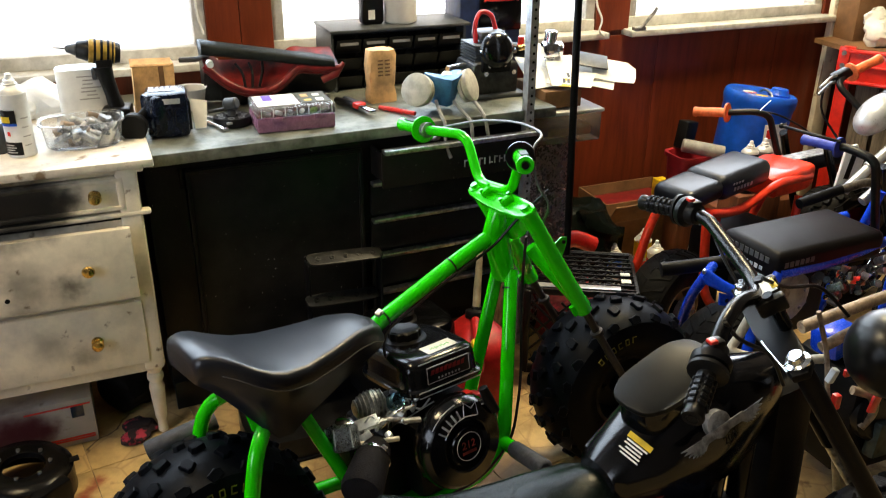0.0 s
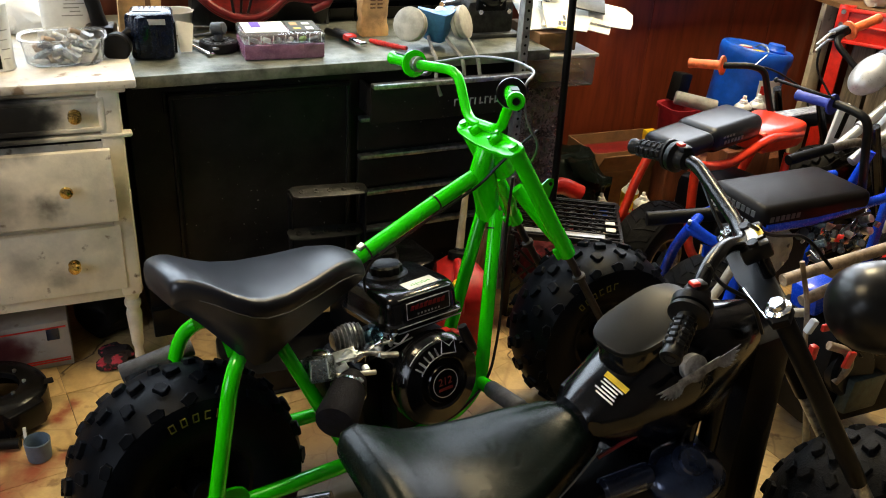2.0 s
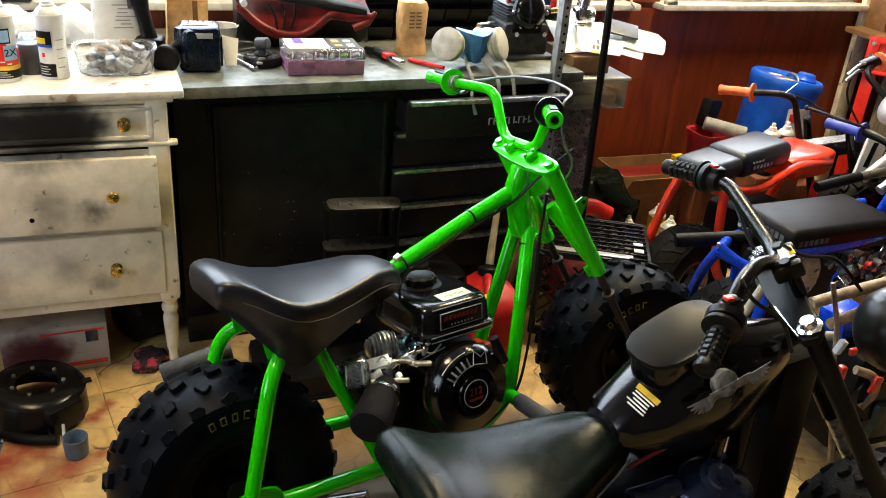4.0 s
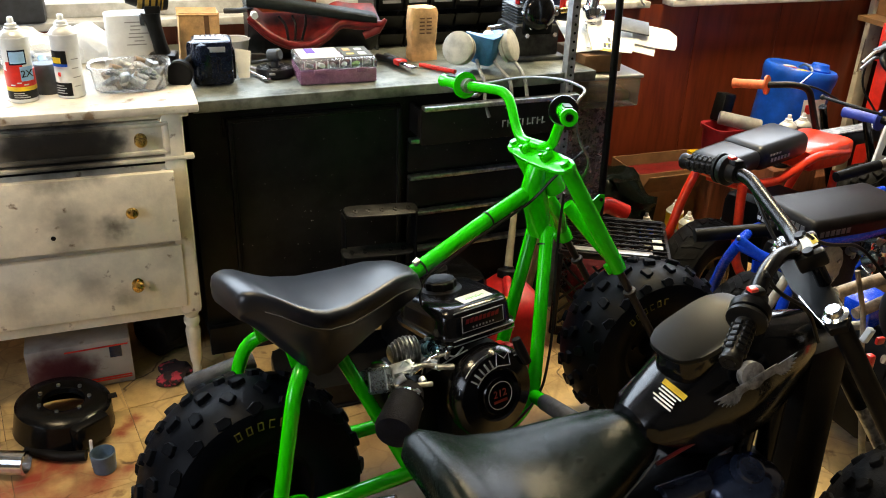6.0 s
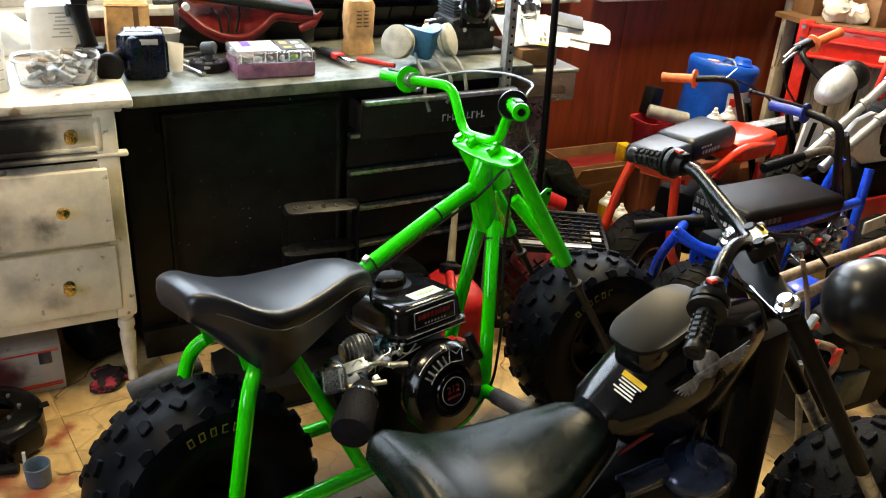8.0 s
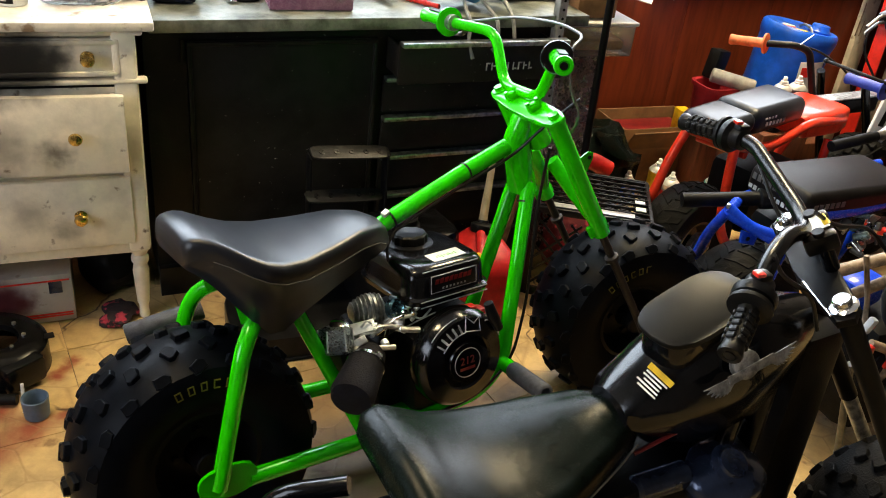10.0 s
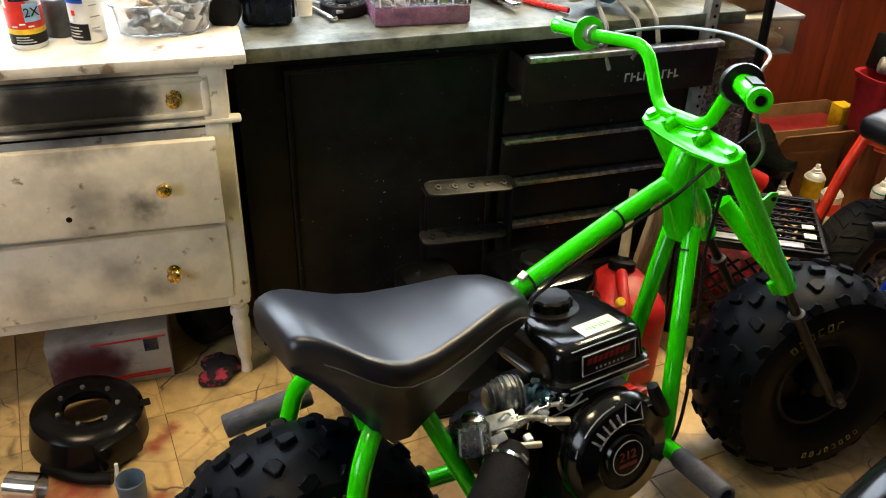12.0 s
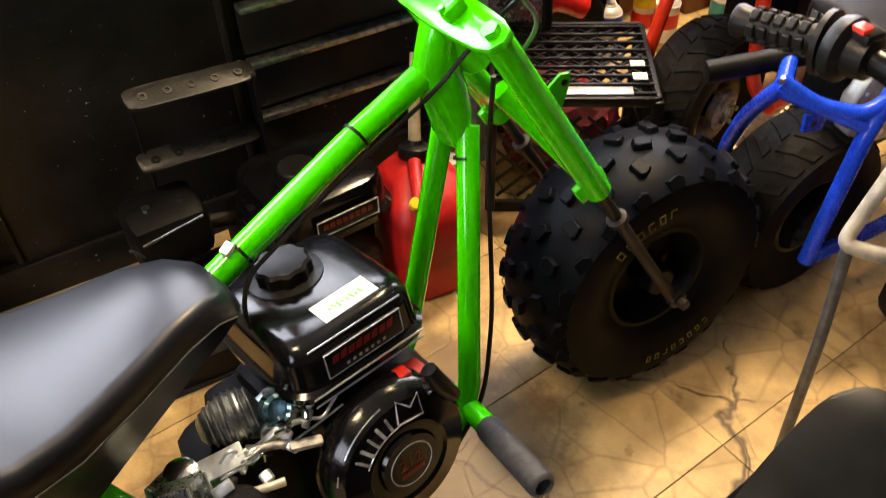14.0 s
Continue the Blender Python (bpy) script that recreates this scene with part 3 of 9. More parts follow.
def grip(parent, a, b, material, name="grip", r=0.016, flange=True, ribs=0, blocks=0):
    """A rubber grip from its open end a to its inner end b."""
    a, b = Vector(a), Vector(b)
    d = (b - a).normalized()
    L = (b - a).length
    prof = [(r * 0.5, 0.0), (r * 0.5, 0.004), (r * 0.62, 0.0), (r * 1.05, 0.001), (r * 1.12, 0.006), (r, 0.012)]
    if ribs:
        for k in range(ribs):
            z0 = 0.016 + (L - 0.03) * k / ribs
            z1 = 0.016 + (L - 0.03) * (k + 1) / ribs
            prof += [(r * 1.12, z0), (r * 1.12, z1 - 0.0035), (r * 0.92, z1 - 0.003), (r * 0.92, z1 - 0.0005)]
    else:
        prof += [(r * 0.96, L * 0.3), (r * 1.0, L * 0.5), (r * 0.97, L * 0.75)]
    prof += [(r, L - 0.012)]
    if flange:
        prof += [(r * 1.3, L - 0.011), (r * 2.05, L - 0.008), (r * 2.05, L - 0.002), (r * 1.2, L)]
    else:
        prof += [(r, L)]
    bm = nb()
    fr = align(a, d)
    lathe(bm, prof, fr, 20)
    g = part(name, bm, material, parent)
    if blocks:
        z0 = (L - 0.036) / blocks
        qb = box(nb(), (0, 0, 0), (0.0055, r * 0.84, z0 - 0.0032), 0.0015, None, 1)
        me = bpy.data.meshes.new("grip_block")
        qb.to_mesh(me)
        qb.free()
        me.materials.append(material)
        for k in range(blocks):
            for i in range(6):
                ob = new("grip_block", me)
                ob.parent = g
                ob.matrix_basis = Matrix.Translation(-ROOT[g]) @ fr @ Matrix.Rotation(2 * math.pi * i / 6, 4, "Z") @ Matrix.Translation((r * 0.99, 0, 0.018 + z0 * (k + 0.5)))
    return g

# ---- the room ----
def plain(name, c, s, material, label, category, bev=0.002):
    ob = solo(name, box(nb(), c, s, bev), material, label, category, kind="structure")
    return ob


plain("ceiling", (0.8, -1.35, 2.75), (5.4, 4.5, 0.1), CEIL, "dull painted ceiling over the workshop", "ceiling")
ww = thing("wall_west", (-1.85, -1.35, 0), "dull plain side wall with one window", "wall", kind="structure")
for a, b, c, d in ((-3.6, -2.05, 0.0, 2.7), (-0.85, 0.7, 0.0, 2.7), (-2.05, -0.85, 0.0, 0.9), (-2.05, -0.85, 2.0, 2.7)):
    part("wall_piece", box(nb(), (-1.85, (a + b) / 2, (c + d) / 2), (0.1, b - a, d - c), 0), PLASTER, ww)
solo("backdrop", box(nb(), (-2.6, -1.45, 1.4), (0.02, 5, 4), 0), OUTSIDE, "bright daylight outside the side window", "backdrop", kind="structure").visible_shadow = False
plain("wall_east", (3.35, -1.35, 1.35), (0.1, 4.5, 2.7), PLASTER, "dull plain side wall", "wall")
plain("wall_south", (0.8, -3.6, 1.35), (5.2, 0.1, 2.7), PLASTER, "dull plain wall facing the bench", "wall")

# the window wall: low part, piers, lintel
WY = 0.75
SILL = 0.865
wall = thing("wall_north", (0.75, WY + 0.06, 0), "dark red-brown wood panelled wall with windows above the bench", "wall", kind="structure")
part("wall_base", box(nb(), (0.75, WY + 0.075, SILL / 2), (5.2, 0.11, SILL), 0.001), OAKD, wall)
PIERS = ((-1.825, -1.30), (0.27, 0.485), (1.735, 1.885), (2.88, 2.97), (3.28, 3.3))
for a, b in PIERS:
    part("pier", box(nb(), ((a + b) / 2, WY + 0.075, (SILL + 2.62) / 2), (b - a, 0.11, 2.62 - SILL), 0.001), OAKD, wall)
part("lintel", box(nb(), (0.75, WY + 0.075, 2.66), (5.2, 0.11, 0.08), 0.001), OAKD, wall)
PANELS = []
x = -1.8
rnd = random.Random(4)
while x < 3.3:
    w = rnd.choice((0.40, 0.41, 0.20))
    PANELS.append((x, min(x + w, 3.3)))
    x += w
WINDOWS = ((-1.30, 0.27), (0.485, 1.735), (1.885, 2.88), (2.97, 3.28))
for n, (a, b) in enumerate(WINDOWS):
    win = thing("window_%d" % (n + 1), ((a + b) / 2, WY + 0.05, SILL), "pale painted window with bright daylight behind it", "window", kind="structure")
    part("window_sill", box(nb(), ((a + b) / 2, WY - 0.01, SILL + 0.012), (b - a + 0.05, 0.09, 0.024), 0.004), FRAMEW, win)
    part("window_sill", box(nb(), ((a + b) / 2, WY + 0.045, SILL + 0.045), (b - a, 0.05, 0.042), 0.004), FRAMEW, win, "dull grey aluminium lower track")
    for xx in (a + 0.02, b - 0.02):
        part("window_frame", box(nb(), (xx, WY + 0.06, 1.742), (0.04, 0.07, 1.70), 0.004), FRAMEW, win)
    part("window_frame", box(nb(), ((a + b) / 2, WY + 0.06, 2.598), (b - a, 0.07, 0.04), 0.004), FRAMEW, win)
    pane = part("pane", box(nb(), ((a + b) / 2, WY + 0.09, 1.74), (b - a - 0.08, 0.004, 1.68), 0), GLASS, win)
    pane.visible_shadow = False
bd = solo("backdrop", box(nb(), (0.75, 1.9, 1.4), (9, 0.02, 4), 0), OUTSIDE, "overexposed daylight outside the windows", "backdrop", kind="structure")
bd.visible_shadow = False

floor = thing("floor", (0.75, -1.4, 0), "worn beige stone-pattern tiles with dark joints", "floor", kind="structure")
part("floor_base", box(nb(), (0.75, -1.4, -0.03), (5.3, 4.5, 0.05), 0), GROUT, floor)

# the ceiling lamp that lights the bikes
lamp = thing("ceiling_light", (1.80, 0.25, 2.63), "plain white strip light on the ceiling", "ceiling light")
part("frame", box(nb(), (1.80, 0.25, 2.685), (0.56, 0.36, 0.03), 0.004), WHITE, lamp)
part("diffuser", box(nb(), (1.80, 0.25, 2.66), (0.5, 0.3, 0.02), 0.004), LAMPM, lamp)

lamp = thing("ceiling_light", (-0.5, -0.52, 2.63), "plain white strip light on the ceiling", "ceiling light")
part("frame", box(nb(), (-0.5, -0.52, 2.685), (0.56, 0.36, 0.03), 0.004), WHITE, lamp)
part("diffuser", box(nb(), (-0.5, -0.52, 2.66), (0.5, 0.3, 0.02), 0.004), LAMPM, lamp)

# ---- the dresser ----
dresser = thing("dresser", (-0.4, 0.25, 0), "old white-painted wooden dresser with black overspray and brass knobs", "dresser")
part("top", box(nb(), (-0.42, 0.235, 0.812), (0.86, 0.53, 0.022), 0.005), TOPWOOD, dresser, "worn white top with bare wood patches")
part("body", box(nb(), (-0.425, 0.245, 0.515), (0.79, 0.47, 0.57), 0.003), WHITED, dresser)
part("apron", box(nb(), (-0.425, 0.012, 0.237), (0.76, 0.018, 0.035), 0.003), WHITED, dresser)
part("moulding", box(nb(), (-0.425, 0.001, 0.681), (0.83, 0.03, 0.013), 0.006), WHITED, dresser)
part("moulding", box(nb(), (-0.425, 0.001, 0.793), (0.82, 0.022, 0.014), 0.005), WHITED, dresser)
for x0 in (-0.795, -0.058):
    part("corner_post", box(nb(), (x0, 0.004, 0.515), (0.05, 0.03, 0.57), 0.006), WHITED, dresser)
# black strip laid on the body's front as the shade above the loose drawer
part("gap_shade_strip", box(nb(), (-0.425, 0.008, 0.6685), (0.69, 0.006, 0.009), 0), BLACKM, dresser, "black strip for the shade in the gap above the loose drawer")
part("knot_hole", cyl(nb(), (-0.366, -0.0490, 0.515), (-0.366, -0.0505, 0.515), 0.006, 12), BLACKM, dresser, "small dark hole")
for zc, h, y0, tilt in ((0.736, 0.088, 0.004, 0), (0.568, 0.190, -0.038, -1.5), (0.350, 0.185, -0.008, 0)):
    fr = nb()
    box(fr, (-0.416, y0, zc), (0.698, 0.02, h), 0.004, rxyz(0, 0, tilt))
    dr = part("drawer", fr, WHITED, dresser)
    if h < 0.12:
        for zz in (zc - h / 2 + 0.008, zc + h / 2 - 0.008):
            part("drawer_bead", box(nb(), (-0.416, y0 - 0.012, zz), (0.698, 0.01, 0.012), 0.004), WHITED, dr)
        for xx in (-0.416 - 0.343, -0.416 + 0.343):
            part("drawer_bead", box(nb(), (xx, y0 - 0.012, zc), (0.014, 0.01, h), 0.004), WHITED, dr)
    if y0 < -0.02:
        part("drawer_side", box(nb(), (-0.09, 0.1, zc), (0.012, 0.25, h - 0.03), 0.002), WHITED, dr)
    for xk in (-0.165, -0.67):
        kb = nb()
        lathe(kb, [(0.014, 0), (0.015, 0.003), (0.007, 0.006), (0.006, 0.014), (0.012, 0.019), (0.0155, 0.026), (0.013, 0.032), (0.004, 0.035)], align((xk + (0.030 if zc > 0.6 else -0.012 if zc > 0.45 else -0.022), y0 - 0.01, zc + (0.002 if zc > 0.6 else 0.002 if zc > 0.45 else -0.002)), (0, -1, 0)), 20)
        part("knob", kb, BRASS, dr, "tarnished brass knob")
for x0, y0 in ((-0.06, 0.035), (-0.79, 0.035), (-0.06, 0.44), (-0.79, 0.44)):
    lg = nb()
    lathe(lg, [(0.010, 0.0), (0.014, 0.004), (0.012, 0.03), (0.012, 0.038), (0.016, 0.05), (0.019, 0.11), (0.021, 0.15), (0.017, 0.168), (0.022, 0.178), (0.022, 0.19), (0.017, 0.198), (0.024, 0.212), (0.025, 0.235)], pose(x0, y0, 0), 20)
    part("leg", lg, WHITED, dresser, "turned wooden leg")

# ---- the workbench ----
BR = Matrix.Translation((0.0, 0.05, 0)) @ Matrix.Rotation(radians(2.4), 4, "Z")
bench = thing("workbench", (0.6, 0.35, 0), "black cabinet workbench with a dull metal top and open drawers", "workbench")
part("worktop", box(nb(), (0.60, 0.335, 0.789), (1.20, 0.67, 0.032), 0.004), GAL, bench, "dull galvanised sheet metal top", BR)
part("body", box(nb(), (0.582, 0.375, 0.40), (1.176, 0.56, 0.70), 0.002), BENCHBLACK, bench, "", BR)
part("kickboard", box(nb(), (0.582, 0.083, 0.045), (1.176, 0.024, 0.09), 0.002), BENCHBLACK, bench, "", BR)
part("rail", box(nb(), (0.60, 0.09, 0.762), (1.14, 0.016, 0.02), 0.002), BENCHBLACK, bench, "", BR)
df = nb()
box(df, (0.345, 0.088, 0.41), (0.50, 0.018, 0.64), 0.003)
door = part("door", df, BENCHBLACK, bench, "black painted cabinet door with paint specks", BR)
for c, s in (((0.345, 0.076, 0.722), (0.50, 0.012, 0.012)), ((0.101, 0.076, 0.41), (0.012, 0.012, 0.62)), ((0.589, 0.076, 0.41), (0.012, 0.012, 0.62))):
    part("door_trim", box(nb(), c, s, 0.003), BENCHBLACK, door, "", BR)
part("hinge", cyl(nb(), (0.085, 0.078, 0.68), (0.085, 0.078, 0.735), 0.006, 10), BLACKM, door, "", BR)
DRAWERS = ((0.69, 0.115, -0.105), (0.567, 0.105, 0.0), (0.45, 0.105, 0.0), (0.33, 0.11, 0.0), (0.20, 0.12, 0.0))
for n, (zc, h, out) in enumerate(DRAWERS):
    y0 = 0.085 + out
    bd_ = nb()
    box(bd_, (0.87, y0, zc), (0.50, 0.016, h), 0.003)
    dd = part("drawer", bd_, BENCHBLACK, bench, "open black steel drawer" if out else "", BR)
    if out:
        part("drawer_bottom", box(nb(), (0.87, y0 + 0.20, zc - h / 2 + 0.02), (0.48, 0.38, 0.008), 0.001), BENCHBLACK, dd, "", BR)
        for xx in (0.632, 1.108):
            part("drawer_side", box(nb(), (xx, y0 + 0.20, zc - 0.005), (0.008, 0.38, h - 0.03), 0.001), BENCHBLACK, dd, "", BR)
    lip = nb()
    box(lip, (0.87, y0 - 0.014, zc + h / 2 - 0.004), (0.50, 0.03, 0.014), 0.004)
    part("drawer_pull", lip, ZINC, dd, "worn bare metal pull edge", BR)
mk = nb()
for k in range(9):
    box(mk, (0.875 + k * 0.0165, -0.0305, 0.676), (0.0035, 0.002, 0.021), 0)
    if k != 4:
        box(mk, (0.880 + k * 0.0165, -0.0305, 0.685 - (k % 3) * 0.008), (0.010, 0.002, 0.0035), 0)
part("name_strip", mk, TIN, bench, "silver maker's mark on the drawer front", BR)

# ---- the green bike ----
GM = Matrix.Translation((0, -0.778, 0)) @ Matrix.Rotation(radians(14.3), 4, "Z") @ Matrix.Rotation(radians(-9.9), 4, "X")
SM = GM @ Matrix.Translation((0.795, 0, 0.775)) @ Matrix.Rotation(radians(-28), 4, "Y") @ Matrix.Rotation(radians(-12.5), 4, "Z") @ Matrix.Rotation(radians(-3.8), 4, "X")


def saddle(parent, m, xs, zt, hw, zb, material, crown=0.012, name="seat", label="", depth=0.048, edge=0.03):
    """A padded saddle: rows along x with the top's height, half width and the skirt's lower edge."""
    secs = []
    for x, z, w, b in zip(xs, zt, hw, zb):
        drop = max(z - crown - b, 0.004)
        seam = min(depth, 0.7 * drop)
        r = min(edge, 0.42 * w, 0.8 * seam)
        half = [((w - r) * f, z - crown * f * f) for f in (0.0, 0.35, 0.65, 0.85, 1.0)]
        for k in range(1, 7):
            a = k / 6 * math.pi / 2
            half.append((w - r + r * math.sin(a), z - crown - r * (1 - math.cos(a))))
        half += [(w * 1.0, z - crown - seam), (w * 0.985, z - crown - seam - 0.002)]
        half += [(w * (0.985 - 0.16 * g), (z - crown - seam - 0.002) * (1 - g) + min(b, z - crown - seam - 0.003) * g) for g in (0.4, 1.0)]
        secs.append([(x, -y, zz) for y, zz in half[:0:-1]] + [(x, y, zz) for y, zz in half])
    bm = nb()
    loft(bm, secs)
    return part(name, bm, material, parent, label, m, sharp=60)


gb = thing("mini_bike", (0.5, -0.65, 0), "lime green mini bike with knobby tyres and a black seat", "mini bike")
ft = part("frame", tube(nb(), [(0.30, 0.034, 0.510), (0.464, 0.032, 0.573), (0.66, 0.026, 0.649), (0.79, 0.010, 0.702)], 0.0185, 16), GREEN, gb, "glossy lime green steel frame", GM)
gus = nb()
P0 = GM.inverted() @ (SM @ Vector((0, 0, -0.006)))
secs = []
for c, a, b in ((P0, 0.023, 0.026), (P0.lerp(Vector((0.778, 0.008, 0.70)), 0.35), 0.027, 0.025), (Vector((0.782, 0.010, 0.700)), 0.033, 0.025), (Vector((0.792, 0.014, 0.660)), 0.033, 0.028), (Vector((0.800, 0.018, 0.622)), 0.028, 0.031), (Vector((0.802, 0.021, 0.592)), 0.020, 0.034), (Vector((0.800, 0.020, 0.574)), 0.012, 0.030)):
    secs.append([(c.x + px, c.y + py, c.z) for px, py in oval(a, b, 24, 2.2)])
loft(gus, secs)
part("gusset", gus, GREEN, ft, "", GM)
head = nb()
lathe(head, [(0.024, -0.10), (0.026, -0.095), (0.026, -0.01), (0.024, 0.0)], SM, 20)
part("head_tube", head, GREEN, ft)
for s in (-1, 1):
    part("down_tube", tube(nb(), [(0.812, 0.021 + 0.024 * s, 0.60), (0.672, 0.098 * s if s < 0 else 0.055, 0.235), (0.60, 0.105 * s if s < 0 else 0.075, 0.185), (0.30, 0.115 * s, 0.18), (0.05, 0.135 * s, 0.21)], 0.0165, 14, 0.05), GREEN, ft, "", GM)
    part("rear_loop", tube(nb(), [(0.23, 0.045 * s, 0.51), (0.13, 0.075 * s, 0.512), (0.070, 0.128 * s, 0.478), (-0.015 - 0.008 * s, 0.142 * s, 0.215)], 0.0155, 14, 0.055), GREEN, ft, "", GM)
    if s < 0:
        part("seat_strut", tube(nb(), [(0.195, 0.075 * s, 0.48), (0.310, 0.108 * s, 0.19)], 0.0145, 12), GREEN, ft, "", GM)
    fin = nb()
    slab(fin, [(0.068, 0.578), (0.125, 0.53), (0.108, 0.500), (0.085, 0.490)], -0.003, 0.003, Matrix.Translation((0, 0.082 * s, 0)) @ Matrix.Rotation(radians(90), 4, "X"))
    part("seat_tab", fin, GREEN, ft, "", GM)
    ap = nb()
    slab(ap, oval(0.055, 0.032, 18, 2.6, 0.01, 0.225), -0.004, 0.004, Matrix.Translation((0, 0.142 * s, 0)) @ Matrix.Rotation(radians(90), 4, "X"))
    part("axle_plate", ap, GREEN, ft, "", GM)
    peg = nb()
    a, b = Vector((0.668, 0.105 * s, 0.235)), Vector((0.628, 0.29 * s, 0.262))
    d = (b - a).normalized()
    tube(peg, [a, a + d * 0.055], 0.017, 14)
    pg = part("peg_stub", peg, GREEN, ft, "", GM)
    rub = nb()
    L = (b - a).length - 0.05
    lathe(rub, [(0.018, 0), (0.0195, 0.004), (0.0195, L - 0.004), (0.017, L), (0.012, L + 0.002), (0.012, L - 0.004), (0.004, L - 0.004)], align(a + d * 0.05, d), 18)
    part("foot_peg", rub, mat("peg_rubber", (0.04, 0.042, 0.05), 0.6, 0, 0.2, 50, 0.3, 400), pg, "dark grey rubber foot peg", GM)
part("engine_plate", box(nb(), (0.505, 0, 0.19), (0.25, 0.21, 0.008), 0.003), GREEN, ft, "", GM)
part("cross_tube", tube(nb(), [(0.668, -0.10, 0.235), (0.668, 0.10, 0.235)], 0.015, 12), GREEN, ft, "", GM)
# cable ties and the cable along the top tube
for f in (0.02, 0.98):
    p = Vector((0.464, 0.032, 0.573)).lerp(Vector((0.66, 0.026, 0.649)), f)
    tie = nb()
    lathe(tie, [(0.0192, -0.002), (0.0205, -0.002), (0.0205, 0.002), (0.0192, 0.002)], align(p, (0.345, 0, 0.134)), 20, closed=True)
    part("cable_tie", tie, BLACKP, ft, "", GM)
part("paper_tag", box(nb(), (0.452, 0.026, 0.592), (0.016, 0.012, 0.010), 0.001, rxyz(20, -20, 15)), PAPER, ft, "small white paper tag", GM)
tie = nb()
lathe(tie, [(0.017, -0.002), (0.0188, -0.002), (0.0188, 0.002), (0.017, 0.002)], align((0.797, -0.010, 0.560), (0.055, 0.036, 0.145)), 20, closed=True)
part("cable_tie", tie, BLACKP, ft, "", GM)
part("cable", tube(nb(), [(0.86, -0.10, 0.80), (0.80, -0.05, 0.735), (0.76, -0.010, 0.675), (0.60, 0.010, 0.610), (0.46, 0.012, 0.553), (0.435, 0.000, 0.52), (0.43, -0.06, 0.44), (0.40, -0.06, 0.40)], 0.0032, 8, 0.03), BLACKP, ft, "black throttle cable", GM)
part("cable", tube(nb(), [(0.80, -0.08, 0.70), (0.812, -0.036, 0.56), (0.745, -0.088, 0.36), (0.685, -0.115, 0.24), (0.58, -0.125, 0.19), (0.40, -0.13, 0.185)], 0.0035, 8, 0.05), BLACKP, ft, "black brake cable", GM)

# seat
xs = [0.000, 0.0015, 0.006, 0.014, 0.026, 0.040, 0.062, 0.092, 0.12, 0.15, 0.20, 0.27, 0.34, 0.385, 0.412, 0.424]
zts = [0.651, 0.662, 0.6695, 0.673, 0.673, 0.670, 0.660, 0.641, 0.626, 0.615, 0.608, 0.611, 0.618, 0.614, 0.600, 0.575]
hws = [0.070, 0.076, 0.082, 0.087, 0.094, 0.103, 0.119, 0.138, 0.146, 0.143, 0.129, 0.105, 0.080, 0.062, 0.048, 0.034]
saddle(gb, GM, xs, zts, hws,
       [0.613, 0.611, 0.607, 0.601, 0.591, 0.576, 0.548, 0.508, 0.476, 0.473, 0.494, 0.514, 0.532, 0.540, 0.545, 0.55], VINYL, crown=0.007, label="smooth black vinyl seat with stitched skirt", depth=0.036, edge=0.017)
for s in (-1, 1):
    seam = nb()
    P = [(x, s * w * 1.0, z - 0.036 - 0.0075) for x, z, w in list(zip(xs, zts, hws))[5:-1]]
    tube(seam, P, 0.0013, 6)
    part("seam", seam, mat("grey_thread", (0.055, 0.055, 0.055), 0.6), gb, "", GM)

# engine
eng = part("engine", box(nb(), (0.52, -0.01, 0.285), (0.20, 0.22, 0.18), 0.02), BLACKM, gb, "black single-cylinder engine with red badges", GM)
part("cylinder_head", box(nb(), (0.370, 0.030, 0.300), (0.115, 0.10, 0.12), 0.03, rxyz(0, -15, 0)), BLACKM, eng, "", GM)
part("cylinder_shroud", box(nb(), (0.425, 0.020, 0.275), (0.11, 0.17, 0.165), 0.016), BLACKM, eng, "", GM)
tk = nb()
secs = []
for z, ax, ay in ((0.425, 0.092, 0.098), (0.432, 0.098, 0.104), (0.438, 0.106, 0.114), (0.448, 0.107, 0.115), (0.452, 0.101, 0.109), (0.458, 0.099, 0.107), (0.488, 0.097, 0.105), (0.500, 0.093, 0.101), (0.508, 0.085, 0.092), (0.512, 0.074, 0.080), (0.513, 0.050, 0.055)):
    secs.append([(0.522 + px, -0.008 + py, z) for px, py in oval(ax, ay, 40, 5.0)])
loft(tk, secs)
tank = part("fuel_tank", tk, BLACK, eng, "glossy black fuel tank", GM)
cp = nb()
secs = []
for z, r0, wave in ((0.510, 0.050, 0), (0.515, 0.049, 0), (0.517, 0.036, 0.002), (0.533, 0.036, 0.002), (0.537, 0.032, 0.0015), (0.536, 0.022, 0), (0.534, 0.010, 0)):
    secs.append([(0.512 + (r0 + wave * math.cos(10 * a)) * math.cos(a), 0.028 + (r0 + wave * math.cos(10 * a)) * math.sin(a), z) for a in np.linspace(0, 2 * math.pi, 60, endpoint=False)])
loft(cp, secs)
part("fuel_cap", cp, BLACKP, tank, "", GM)
st = nb()
box(st, (0.535, -0.070, 0.5135), (0.080, 0.036, 0.0012), 0, rxyz(3, 0, 2))
part("sticker", st, PAPER, tank, "white paper sticker with faint green writing", GM)
bars = nb()
for k in range(8):
    box(bars, (0.512 + k * 0.0065, -0.073 + 0.0015 * (k % 2), 0.5143), (0.0032, 0.005 + 0.003 * (k % 3), 0.0006), 0, rxyz(3, 0, 2 + 20 * (k % 2)))
part("sticker_writing", bars, mat("faint_green_ink", (0.2, 0.5, 0.2), 0.8), tank, "", GM)
badge = nb()
